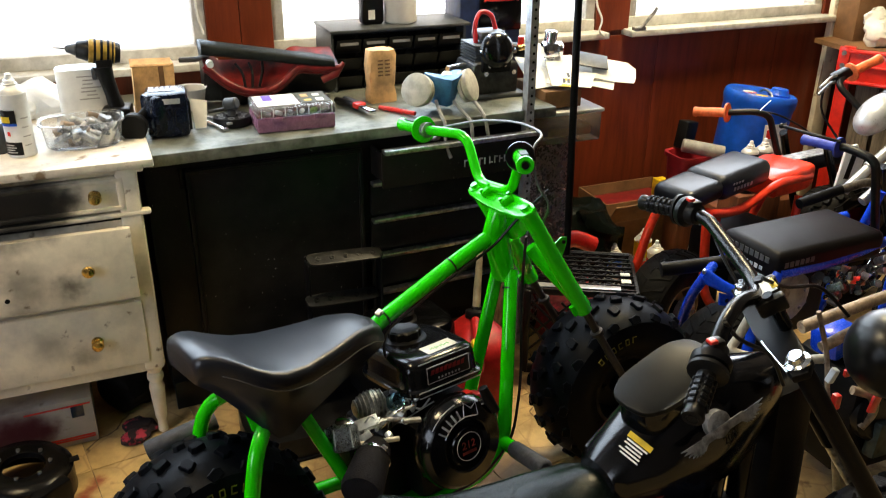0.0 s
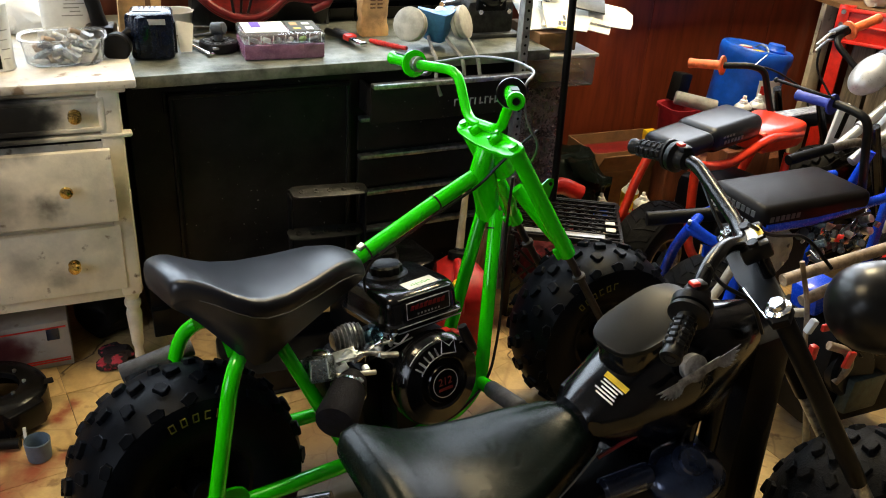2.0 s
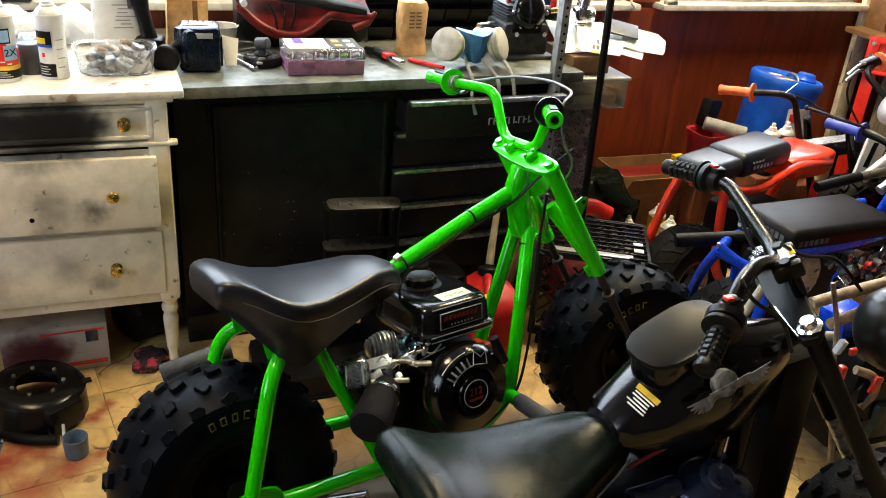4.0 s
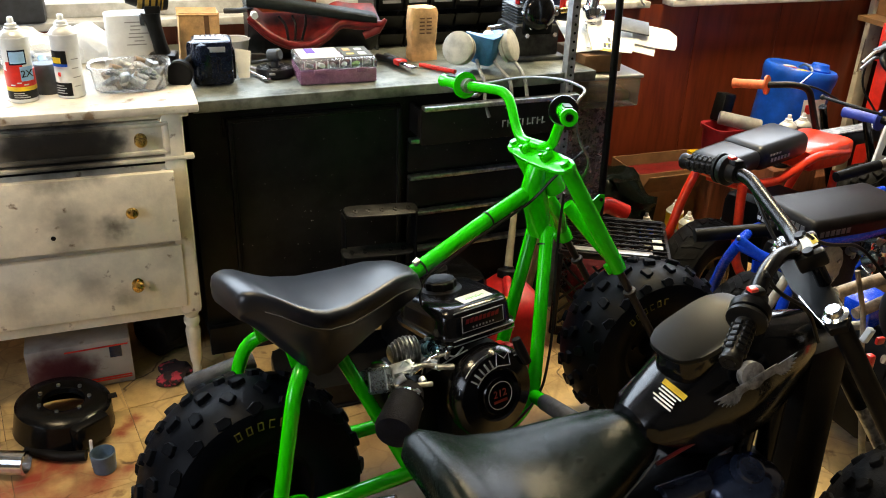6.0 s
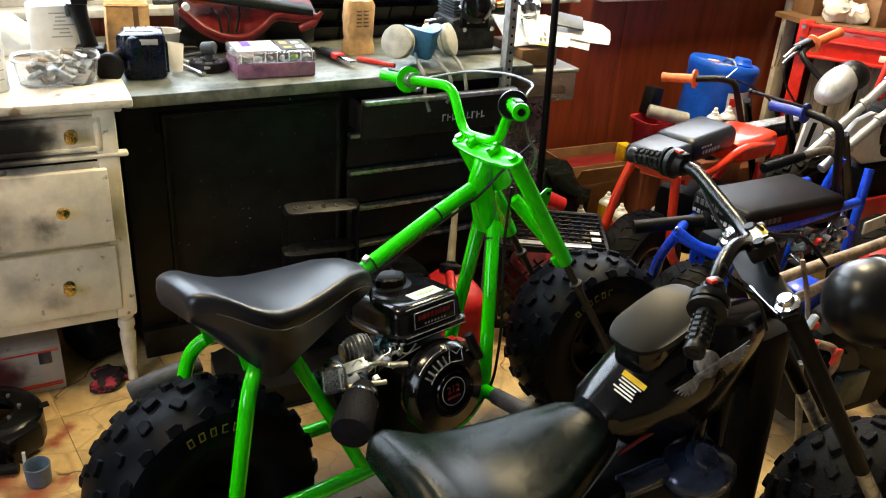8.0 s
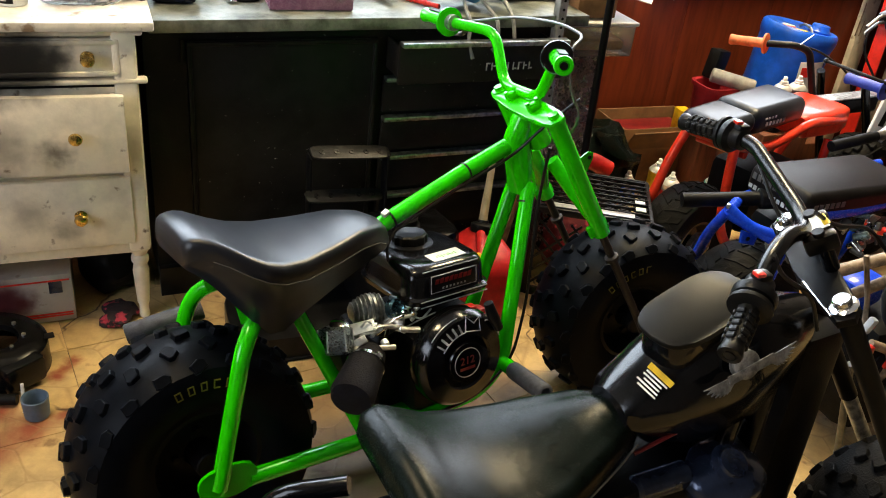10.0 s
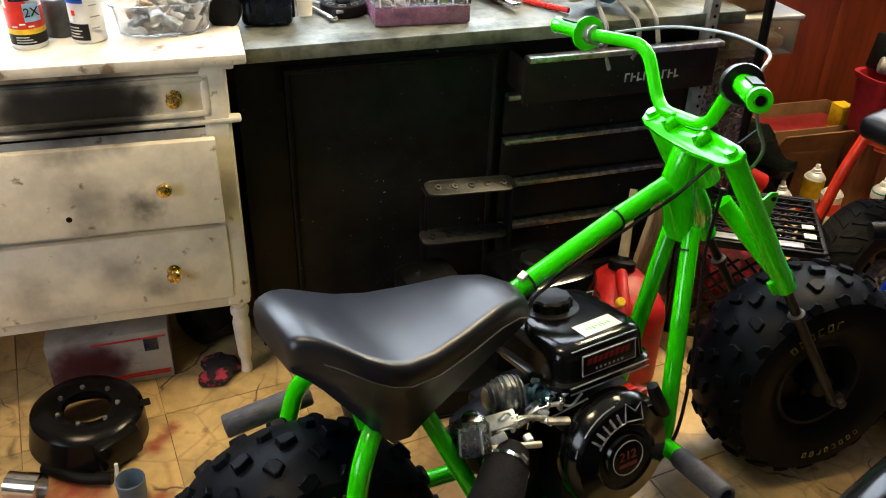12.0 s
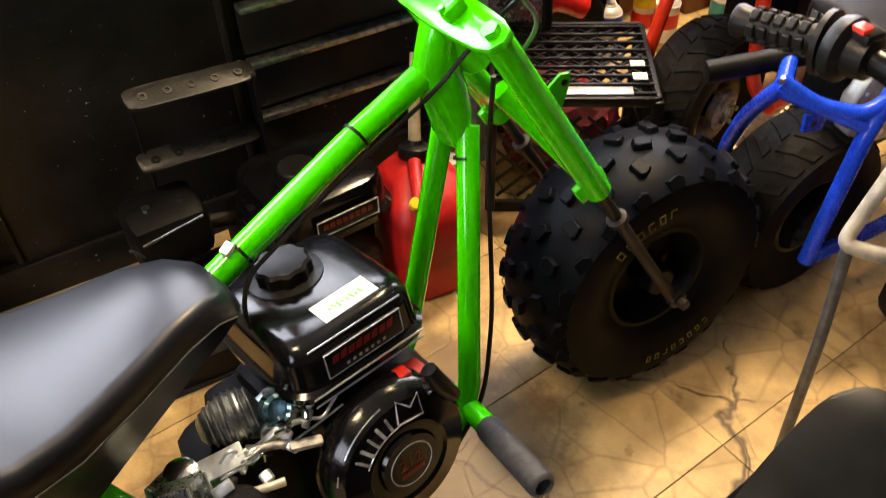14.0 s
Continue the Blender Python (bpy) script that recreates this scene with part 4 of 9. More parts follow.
box(badge, (0.524, -0.1145, 0.4775), (0.112, 0.003, 0.037), 0.001, rxyz(-3, 0, 0))
bg = part("badge", badge, BLACKP, tank, "black badge with a red mark", GM)
edge = nb()
for dx, dz, sx, sz in ((0, 0.0178, 0.112, 0.0013), (0, -0.0178, 0.112, 0.0013), (-0.0554, 0, 0.0013, 0.037), (0.0554, 0, 0.0013, 0.037)):
    box(edge, (0.524 + dx, -0.1164, 0.4775 + dz), (sx, 0.0016, sz), 0)
for k in range(7):
    box(edge, (0.497 + k * 0.0090, -0.1164, 0.4665), (0.0042, 0.0012, 0.0040), 0)
part("badge_edge", edge, TIN, bg, "", GM)
for k in range(8):
    redm = nb()
    slab(redm, [(0, -0.005), (0.0095, -0.005), (0.0125, 0.006 + 0.002 * (k % 2)), (0.003, 0.006)], 0, 0.001, Matrix.Translation((0.477 + k * 0.0114, -0.1160, 0.482)) @ Matrix.Scale(0.9, 4) @ Matrix.Rotation(radians(90), 4, "X"))
    part("badge_mark", redm, mat("mark_red", (0.26, 0.010, 0.012), 0.4, 0, 0.1, 40), bg, "", GM)
for zz, yy, ln in ((0.5040, -0.1065, 0.135), (0.4490, -0.1225, 0.165), (0.4375, -0.1225, 0.165)):
    strip = nb()
    tube(strip, [(0.522 - ln / 2, yy, zz), (0.522 + ln / 2, yy, zz)], 0.0013, 6)
    part("tank_edge", strip, SILVERP, tank, "worn silvery edge line", GM)
# recoil starter
rm = GM @ align((0.512, -0.125, 0.318), (0, -1, 0.05), (0, 0, 1))
rec = nb()
lathe(rec, [(0.105, 0.0), (0.107, 0.010), (0.104, 0.030), (0.092, 0.046), (0.060, 0.054), (0.056, 0.050), (0.045, 0.050), (0.042, 0.056), (0.004, 0.056)], None, 40)
rs = part("recoil_starter", rec, BLACK, eng, "black recoil starter housing", rm)
EDGE = mat("worn_bright_edge", (0.46, 0.48, 0.52), 0.3, 0.7, 0.2, 60)
for k in range(5):
    a = radians(100 + k * 10.5)
    fr = Matrix.Rotation(a, 4, "Z") @ Matrix.Translation((0.081, 0, 0.0476)) @ Matrix.Rotation(radians(32), 4, "Y")
    rib = part("vent_rib", box(nb(), fr.translation, (0.030, 0.0046 if k % 2 else 0.0036, 0.0045), 0.0008, fr.to_3x3()), EDGE, rs, "bright worn vent rib", rm)
    if k < 4:
        fs = Matrix.Rotation(a + radians(5.25), 4, "Z") @ Matrix.Translation((0.083, 0, 0.0445)) @ Matrix.Rotation(radians(32), 4, "Y")
        part("vent_slot", box(nb(), fs.translation, (0.030, 0.011, 0.004), 0.001, fs.to_3x3()), BLACKM, rs, "", rm)
for rr, zz, a0, a1 in ((0.066, 0.0545, 92, 148), (0.096, 0.0405, 98, 144), (0.098, 0.0390, 156, 164), (0.1035, 0.031, 12, 24)):
    arc = [(math.cos(radians(a)) * rr, math.sin(radians(a)) * rr, zz) for a in range(a0, a1 + 1, 4)]
    part("rib_edge", tube(nb(), arc, 0.0011, 6), EDGE, rs, "", rm)
tz = [(math.cos(radians(a)) * rr, math.sin(radians(a)) * rr, zz) for a, rr, zz in ((92, 0.068, 0.0545), (60, 0.070, 0.0540), (66, 0.094, 0.0440), (75, 0.082, 0.0510), (86, 0.094, 0.0440), (92, 0.068, 0.0545))]
part("rib_edge", tube(nb(), tz, 0.0013, 6), EDGE, rs, "", rm)
disc = nb()
lathe(disc, [(0.0310, 0.0562), (0.0322, 0.0566), (0.0322, 0.0572), (0.0310, 0.0576)], None, 36, closed=True)
BADGERED = mat("badge_red", (0.17, 0.008, 0.008), 0.4, 0, 0.1, 40)
part("badge_ring", disc, TIN, rs, "thin silver ring", rm)
words("212", 0.024, BADGERED, rm @ Matrix.Translation((0, 0.004, 0.0566)), rs, "red numerals")
bb = nb()
box(bb, (0, -0.013, 0.0566), (0.036, 0.006, 0.0012), 0)
part("badge_bar", bb, BADGERED, rs, "", rm)
hd = nb()
tube(hd, [(0.572, -0.168, 0.432), (0.580, -0.172, 0.405), (0.598, -0.172, 0.370)], [0.010, 0.0125, 0.010], 14)
cyl(hd, (0.558, -0.150, 0.392), (0.582, -0.170, 0.402), 0.008, 12)
part("pull_handle", hd, BLACKP, eng, "black starter pull handle", GM)
part("pull_cord", tube(nb(), [(0.545, -0.16, 0.385), (0.582, -0.172, 0.402)], 0.0018, 6), EDGE, eng, "", GM)
part("switch", box(nb(), (0.552, -0.132, 0.408), (0.024, 0.022, 0.022), 0.004), RED, eng, "red rocker switch", GM)
part("switch_box", box(nb(), (0.566, -0.125, 0.385), (0.05, 0.03, 0.04), 0.006), REDPLASTIC, eng, "dark red switch housing", GM)
# carburettor, linkages and filter
crb = part("carburettor", box(nb(), (0.405, -0.050, 0.395), (0.060, 0.050, 0.045), 0.010, rxyz(0, -8, 10)), ZINC, eng, "zinc-plated carburettor", GM)
dome = nb()
prof = [(0.010, 0.0)]
for k in range(8):
    r0 = 0.030 * math.sin(radians(38 + k * 12))
    prof += [(r0 - 0.0022, 0.004 + k * 0.0075), (r0, 0.0050 + k * 0.0075), (r0, 0.0068 + k * 0.0075), (r0 - 0.0022, 0.0078 + k * 0.0075)]
prof += [(0.004, 0.068)]
lathe(dome, prof, align((0.324, -0.036, 0.426), (0.95, -0.25, 0.03)) @ Matrix.Scale(1.12, 4), 26)
part("finned_cover", dome, mat("bright_cast_aluminium", (0.34, 0.36, 0.37), 0.32, 1, 0.2, 60, 0.3, 500), crb, "ribbed bare aluminium cover", GM)
BRIGHT = mat("bright_plated_steel", (0.80, 0.86, 0.90), 0.36, 0.8, 0.1, 40, 0.05, 300)
SMOKE = mat("smoked_bright_metal", (0.44, 0.50, 0.53), 0.26, 1.0, 0.3, 40, 0.05, 300)
bowl = nb()
lathe(bowl, [(0.012, 0.0), (0.024, 0.002), (0.025, 0.010), (0.019, 0.014), (0.008, 0.018)], align((0.280, -0.078, 0.425), (0.05, -0.30, 0.9)) @ Matrix.Diagonal((0.8, 0.8, 0.5, 1)), 24)
part("float_bowl", bowl, CHROME, crb, "bright dished steel cap", GM)
hexn = nb()
lathe(hexn, [(0.022, 0.0), (0.032, 0.004), (0.034, 0.046), (0.030, 0.052), (0.016, 0.052), (0.004, 0.050)], align((0.272, -0.075, 0.428), (-0.14, -0.30, -0.94)), 6)
hxc = part("drain_cup", hexn, SMOKE, crb, "six-sided smoky metal cup", GM)
hm_ = align((0.272, -0.075, 0.428), (-0.14, -0.30, -0.94))
for k in range(6):
    a = 2 * math.pi * k / 6
    part("cup_edge", tube(nb(), [hm_ @ Vector((0.0328 * math.cos(a), 0.0328 * math.sin(a), 0.005)), hm_ @ Vector((0.0348 * math.cos(a), 0.0348 * math.sin(a), 0.046))], 0.0018, 6), BRIGHT, hxc, "", GM)
part("flange_plate", box(nb(), (0.320, -0.086, 0.414), (0.062, 0.028, 0.006), 0.002, rxyz(28, -8, -18)), BRIGHT, crb, "bright flange plate", GM)
sed = nb()
lathe(sed, [(0.004, 0.0), (0.016, 0.002), (0.020, 0.006), (0.020, 0.020), (0.016, 0.024), (0.013, 0.020), (0.003, 0.019)], align((0.404, -0.066, 0.424), (0.15, -0.85, 0.40)), 22)
part("sediment_cup", sed, mat("blue_tinted_steel", (0.18, 0.36, 0.44), 0.18, 1, 0.2, 40), crb, "blue-tinted steel cup", GM)
part("rubber_boot", tube(nb(), [(0.330, -0.045, 0.392), (0.355, -0.070, 0.394), (0.385, -0.085, 0.388)], 0.0115, 14, 0.02), BLACKM, crb, "black rubber boot", GM)
lv_ = nb()
tube(lv_, [(0.348, -0.088, 0.410), (0.378, -0.102, 0.408), (0.400, -0.114, 0.404)], [0.004, 0.0055, 0.005], 10)
box(lv_, (0.412, -0.126, 0.402), (0.040, 0.014, 0.010), 0.004, rxyz(12, 8, -22))
part("choke_lever", lv_, ALU, crb, "pale cast choke lever", GM)
rod_ = nb()
cyl(rod_, (0.292, -0.110, 0.388), (0.371, -0.135, 0.379), 0.0055, 14, bev=0.001)
cyl(rod_, (0.330, -0.112, 0.352), (0.350, -0.124, 0.350), 0.008, 12, bev=0.002)
part("throttle_rod", rod_, mat("pale_zinc", (0.60, 0.58, 0.50), 0.4, 0.7, 0.1, 40), crb, "short pale metal rod", GM)
part("throttle_link", tube(nb(), [(0.395, -0.105, 0.394), (0.440, -0.122, 0.415), (0.470, -0.128, 0.424)], 0.0016, 6), ZINC, crb, "", GM)
part("mounting_strip", box(nb(), (0.432, -0.070, 0.440), (0.062, 0.005, 0.008), 0.001, rxyz(0, 18, -14)), EDGE, crb, "", GM)
rnd = random.Random(42)
for k in range(46):
    q = nb()
    f = k / 45
    p = Vector((0.292 + 0.140 * f + rnd.uniform(-0.012, 0.012), -0.070 - 0.045 * rnd.random(), 0.394 + 0.030 * f + rnd.uniform(-0.020, 0.014)))
    if k % 3 == 0:
        cyl(q, p, p + Vector((rnd.uniform(-0.014, 0.014), -0.012, rnd.uniform(-0.008, 0.012))), rnd.uniform(0.004, 0.009), 10, bev=0.0015)
    elif k % 3 == 1:
        tube(q, [p, p + Vector((rnd.uniform(0.0, 0.02), -0.006, rnd.uniform(-0.01, 0.016))), p + Vector((rnd.uniform(0.015, 0.04), -0.002, rnd.uniform(-0.012, 0.012)))], 0.0022, 8, 0.008)
    else:
        box(q, p, (rnd.uniform(0.010, 0.028), rnd.uniform(0.003, 0.009), rnd.uniform(0.008, 0.018)), 0.002, rxyz(rnd.uniform(-45, 45), rnd.uniform(-45, 45), rnd.uniform(-45, 45)))
    part("linkage_plate", q, (BRIGHT, ZINC, CHROME, BRIGHT, BRIGHT)[k % 5], crb, "", GM)
af = nb()
fm = align((0.334, -0.105, 0.368), (-0.106, -0.095, -0.033))
lathe(af, [(0.020, 0), (0.030, 0.006), (0.0345, 0.028), (0.038, 0.050), (0.043, 0.122), (0.039, 0.134), (0.015, 0.137)], fm, 28)
fil = part("air_filter", af, mat("navy_cloth", (0.006, 0.006, 0.010), 0.7, 0, 0.3, 40, 0.6, 300, spec=0.2), eng, "black cloth air filter sock", GM)
cl = nb()
lathe(cl, [(0.0350, 0.034), (0.0372, 0.034), (0.0386, 0.042), (0.0365, 0.042)], fm, 28, closed=True)
clp = part("clamp", cl, CHROME, fil, "bright hose clamp", GM)
part("clamp_screw", cyl(nb(), fm @ Vector((0.024, 0.030, 0.036)), fm @ Vector((0.034, 0.023, 0.040)), 0.006, 10, bev=0.001), CHROME, clp, "", GM)
# wheels
wheel(gb, GM @ Matrix.Translation((0.0, 0, 0.228)), 0.228, 0.205, 0.105, RUBBER, True, ((-15, 7.6, 6, 1.0, 0.56), (160, 6.6, 8, 0.75, 0.56)), flat=0.0, rim=BLACKM, seed=3)
FM = SM
fw = Matrix.Translation((1.063, -0.513, 0.231)) @ Matrix.Rotation(radians(2), 4, "Z") @ Matrix.Rotation(radians(-5), 4, "X")
wheel(gb, fw, 0.226, 0.200, 0.10, RUBBER, True, ((-42, 7.6, 6, 1.0, 0.48), (142, 6.6, 8, 0.75, 0.48)), flat=0.003, rim=BLACKM, seed=5)
# fork, top plate and bars
tp = nb()
slab(tp, [(-0.014, -0.142), (0.004, -0.150), (0.020, -0.142), (0.026, -0.12), (0.027, -0.08), (0.029, 0.0), (0.027, 0.08), (0.026, 0.12), (0.020, 0.142), (0.004, 0.150), (-0.014, 0.142), (-0.022, 0.12), (-0.027, 0.06), (-0.029, 0.0), (-0.027, -0.06), (-0.022, -0.12)], -0.004, 0.006, None, 0.002)
fork = part("fork_plate", tp, GREEN, gb, "green triple plate", SM)

for s in (-1, 1):
    lg = nb()
    tube(lg, [(0.004, 0.126 * s, 0.003 + 0.005 * s), (0.004, 0.126 * s, -0.305)], 0.0190, 18)
    box(lg, (0.0, 0.126 * s, -0.285), (0.05, 0.012, 0.03), 0.003)
    leg = part("fork_leg", lg, GREEN, fork, "", FM)
    sl_ = nb()
    tube(sl_, [(0.004, 0.126 * s, -0.305), (0.006, 0.126 * s, -0.614)], 0.0095, 14)
    lathe(sl_, [(0.010, 0), (0.016, 0.003), (0.016, 0.012), (0.010, 0.015)], Matrix.Translation((0.004, 0.126 * s, -0.385)), 16)
    cyl(sl_, (0.012, 0.118 * s, -0.625), (0.012, 0.136 * s, -0.625), 0.016, 18, bev=0.003)
    cyl(sl_, (0.012, 0.136 * s, -0.625), (0.012, 0.152 * s, -0.625), 0.009, 12, bev=0.002)
    part("slider", sl_, RUSTY, leg, "grimy bare steel slider", FM)
    part("brace", tube(nb(), [(-0.01, 0.05 * s, -0.12), (0.0, 0.07 * s, -0.20), (0.004, 0.125 * s, -0.27)], 0.017, 12, 0.04), GREEN, fork, "", SM)
for s in (-1, 1):
    fb_ = nb()
    for z0, L in ((-0.112, 0.034),):
        slab(fb_, [(0.012, z0), (0.012, z0 - 0.038), (0.024, z0 - 0.038), (0.016 + L, z0 - 0.016), (0.022 + L, z0 - 0.004), (0.012 + L, z0 + 0.004)], 0.122 * s - 0.002, 0.122 * s + 0.002, Matrix.Rotation(radians(90), 4, "X") @ Matrix.Scale(-1, 4, (0, 0, 1)))
    brk = part("fender_bracket", fb_, GREEN, fork, "green plate bracket with bolt holes", FM)
    for z0, L in ((-0.112, 0.034),):
        part("bolt_hole", cyl(nb(), (0.010 + L, 0.1185 * s, z0 - 0.009), (0.010 + L, 0.1255 * s, z0 - 0.009), 0.0045, 12), BLACKM, brk, "", FM)
GB = [(0.646, -0.740, 0.952), (0.690, -0.634, 0.934), (0.742, -0.540, 0.888), (0.755, -0.475, 0.790), (0.735, -0.345, 0.772), (0.731, -0.272, 0.872), (0.662, -0.165, 0.863), (0.648, -0.040, 0.845)]
hb = nb()
tube(hb, [Vector(GB[0]).lerp(Vector(GB[1]), 0.9)] + GB[1:7] + [Vector(GB[7]).lerp(Vector(GB[6]), 0.9)], 0.0125, 14, 0.035)
bar = part("handlebar", hb, GREEN, gb, "green riser handlebar")
for s in (-1, 1):
    cm = nb()
    box(cm, (0.0, 0.05 * s, 0.014), (0.032, 0.018, 0.020), 0.006)
    clamp = part("bar_clamp", cm, GREEN, bar, "", SM)
    for xx in (-0.016, 0.016):
        part("clamp_bolt", cyl(nb(), (xx * 0.7, 0.05 * s, 0.022), (xx * 0.7, 0.05 * s, 0.029), 0.005, 6), GREEN, clamp, "", SM)
    part("fork_cap", cyl(nb(), (0.004, 0.126 * s, 0.006), (0.004, 0.126 * s, 0.016), 0.012, 6), GREEN, bar, "", SM)
for a, b in ((GB[0], GB[1]), (GB[7], GB[6])):
    a, b = Vector(a), Vector(b)
    GEND = a if a.y < -0.5 else None
    g = grip(gb, a, b, GREEN, r=0.0165, flange=a is not GEND)
    if a is GEND:
        fl = nb()
        lathe(fl, [(0.014, -0.010), (0.030, -0.008), (0.031, -0.004), (0.030, 0.0), (0.014, 0.001)], align(b, b - a), 28)
        part("grip_flange", fl, BLACK, g, "dark glossy grip flange")
    part("end_hole", cyl(nb(), a + (b - a).normalized() * 0.0035, a - (b - a).normalized() * 0.0008, 0.0075, 16), BLACKM, g, "black hole in the grip's end")
    q = nb()
    box(q, (0, 0.0172, (b - a).length * 0.45), (0.016, 0.002, 0.055), 0)
    part("grip_mark", q, BLACKP, g, "small dark printed mark", align(a, b - a))
d = (Vector(GB[2]) - Vector(GB[1])).normalized()
tw = nb()
lathe(tw, [(0.020, 0), (0.029, 0.003), (0.031, 0.010), (0.031, 0.022), (0.024, 0.028)], align(Vector(GB[1]) + d * 0.003, d), 24)
part("throttle_housing", tw, BLACKP, bar, "black twist throttle housing")
lv = nb()
tube(lv, [(0.672, -0.185, 0.862), (0.705, -0.165, 0.845), (0.715, -0.12, 0.820), (0.700, -0.05, 0.805)], 0.006, 8, 0.02)
cyl(lv, (0.668, -0.180, 0.865), (0.664, -0.160, 0.862), 0.019, 16)
part("brake_lever", lv, ALU, bar)
cab = nb()
tube(cab, [(0.70, -0.20, 0.875), (0.76, -0.30, 0.915), (0.79, -0.45, 0.945), (0.775, -0.58, 0.955), (0.72, -0.625, 0.945), (0.74, -0.62, 0.86), (0.80, -0.585, 0.79), (0.80, -0.54, 0.72)], 0.003, 8, 0.08)
part("cable", cab, mat("grey_cable", (0.13, 0.13, 0.13), 0.35, 0.3), bar, "grey braided cable")

# ---- the black bike ----
KM = Matrix.Translation((0, -1.225, 0)) @ Matrix.Rotation(radians(6), 4, "Z")
KS = Matrix.Translation((0.899, -1.165, 0.768)) @ Matrix.Rotation(radians(-22), 4, "Z") @ Matrix.Rotation(radians(-33), 4, "Y")
kb_ = thing("mini_bike", (0.6, -1.17, 0), "black mini bike with winged tank emblem and worn seat", "mini bike")
kf = part("frame", tube(nb(), [(0.20, 0, 0.47), (0.55, 0, 0.49), (0.87, 0.0, 0.66)], 0.017, 14, 0.06), BLACK, kb_, "black steel frame", KM)
for s in (-1, 1):
    part("frame_rail", tube(nb(), [(0.86, 0.02 * s, 0.66), (0.80, 0.06 * s, 0.40), (0.72, 0.10 * s, 0.19), (0.30, 0.12 * s, 0.18), (0.02, 0.14 * s, 0.22)], 0.0155, 12, 0.05), BLACK, kf, "", KM)
    part("rear_loop", tube(nb(), [(0.18, 0.06 * s, 0.47), (0.08, 0.11 * s, 0.44), (0.01, 0.14 * s, 0.22)], 0.0155, 12, 0.05), BLACK, kf, "", KM)
part("stripe", tube(nb(), [(0.60, -0.062, 0.50), (0.74, -0.068, 0.545), (0.86, -0.05, 0.61)], 0.0035, 8, 0.04), DKRED, kf, "thin dark red pinstripe", KM)
xs = [0.204, 0.216, 0.242, 0.28, 0.32, 0.38, 0.44, 0.50, 0.56, 0.60, 0.62]
saddle(kb_, KM, xs, [0.555, 0.577, 0.578, 0.556, 0.535, 0.526, 0.530, 0.545, 0.560, 0.556, 0.54],
       [0.10, 0.118, 0.128, 0.134, 0.134, 0.130, 0.118, 0.098, 0.074, 0.056, 0.04],
       [0.52, 0.515, 0.50, 0.465, 0.435, 0.42, 0.42, 0.44, 0.47, 0.49, 0.50], VINYL_OLD, label="worn black vinyl seat with pale edges")
seam = nb()
tube(seam, [(0.245, -0.127, 0.510), (0.32, -0.135, 0.475), (0.44, -0.120, 0.47), (0.56, -0.078, 0.50), (0.61, -0.055, 0.51)], 0.0016, 6, 0.05)
part("seam", seam, GREY, kb_, "pale stitched seam", KM)
# tank: a long drop that rises towards the head
tkb = nb()
secs = []
for x, lo, mid, hi, a in ((0.585, 0.535, 0.550, 0.572, 0.045), (0.60, 0.520, 0.553, 0.590, 0.058), (0.65, 0.484, 0.562, 0.640, 0.074), (0.70, 0.460, 0.572, 0.682, 0.082), (0.77, 0.448, 0.582, 0.700, 0.086), (0.84, 0.458, 0.596, 0.698, 0.078), (0.90, 0.480, 0.612, 0.688, 0.062), (0.96, 0.53, 0.618, 0.680, 0.040)):
    half = [(a * 0.45, lo), (a * 0.80, lo + (mid - lo) * 0.35), (a * 0.98, mid - 0.012), (a, mid), (a * 0.97, mid + 0.016), (a * 0.90, mid + (hi - mid) * 0.4), (a * 0.74, mid + (hi - mid) * 0.72), (a * 0.46, mid + (hi - mid) * 0.94), (a * 0.15, hi)]
    secs.append([(x, py, pz) for py, pz in half] + [(x, -py, pz) for py, pz in half[::-1]])
loft(tkb, secs)
ktank = part("fuel_tank", tkb, BLACK, kb_, "glossy black fuel tank", KM)
# flat oval lid standing on the tank
lm = Matrix.Translation((0.712, -1.149, 0.704)) @ Matrix.Rotation(radians(14), 4, "Z") @ Matrix.Rotation(radians(-14), 4, "Y")
lid = nb()
slab(lid, oval(0.098, 0.056, 36, 3.2), -0.004, 0.006, None, 0.003)
kl = part("tank_lid", lid, LIDB, ktank, "matt black oval lid", lm)
lb = nb()
slab(lb, oval(0.090, 0.049, 36, 3.2), -0.06, -0.004, None, 0.003)
part("lid_base", lb, BLACK, kl, "", lm)
# warning sticker on the tank's rear slope
sm = KM @ Matrix.Translation((0.622, -0.040, 0.616)) @ Matrix.Rotation(radians(-48), 4, "Y") @ Matrix.Rotation(radians(24), 4, "X") @ Matrix.Scale(0.84, 4)
part("sticker_head", box(nb(), (0.02, 0, 0.001), (0.012, 0.055, 0.001), 0), YELLOW, ktank, "yellow warning sticker", sm)
wl = nb()
for k in range(5):
    box(wl, (0.010 - k * 0.007, 0.004 * (k % 2), 0.001), (0.0035, 0.048 - 0.006 * (k % 3), 0.001), 0)
part("sticker_lines", wl, PAPER, ktank, "", sm)
# winged emblem, drawn as plain shapes
ex = Vector((0.17, 0.018, 0.052)).normalized()
ez = (Vector((0.05, -0.93, 0.36)) - ex * Vector((0.05, -0.93, 0.36)).dot(ex)).normalized()
em = Matrix((ex, ez.cross(ex), ez)).transposed().to_4x4()
em.translation = (0.762, -1.236, 0.652)
em = em @ Matrix.Scale(1.16, 4)
disc = nb()
lathe(disc, [(0.020, -0.01), (0.020, 0.002), (0.018, 0.003), (0.002, 0.003)], Matrix.Translation((-0.004, 0.004, 0)), 28)
EMBLEM = mat("faded_grey_emblem", (0.20, 0.20, 0.20), 0.5, 0, 0.3, 60)
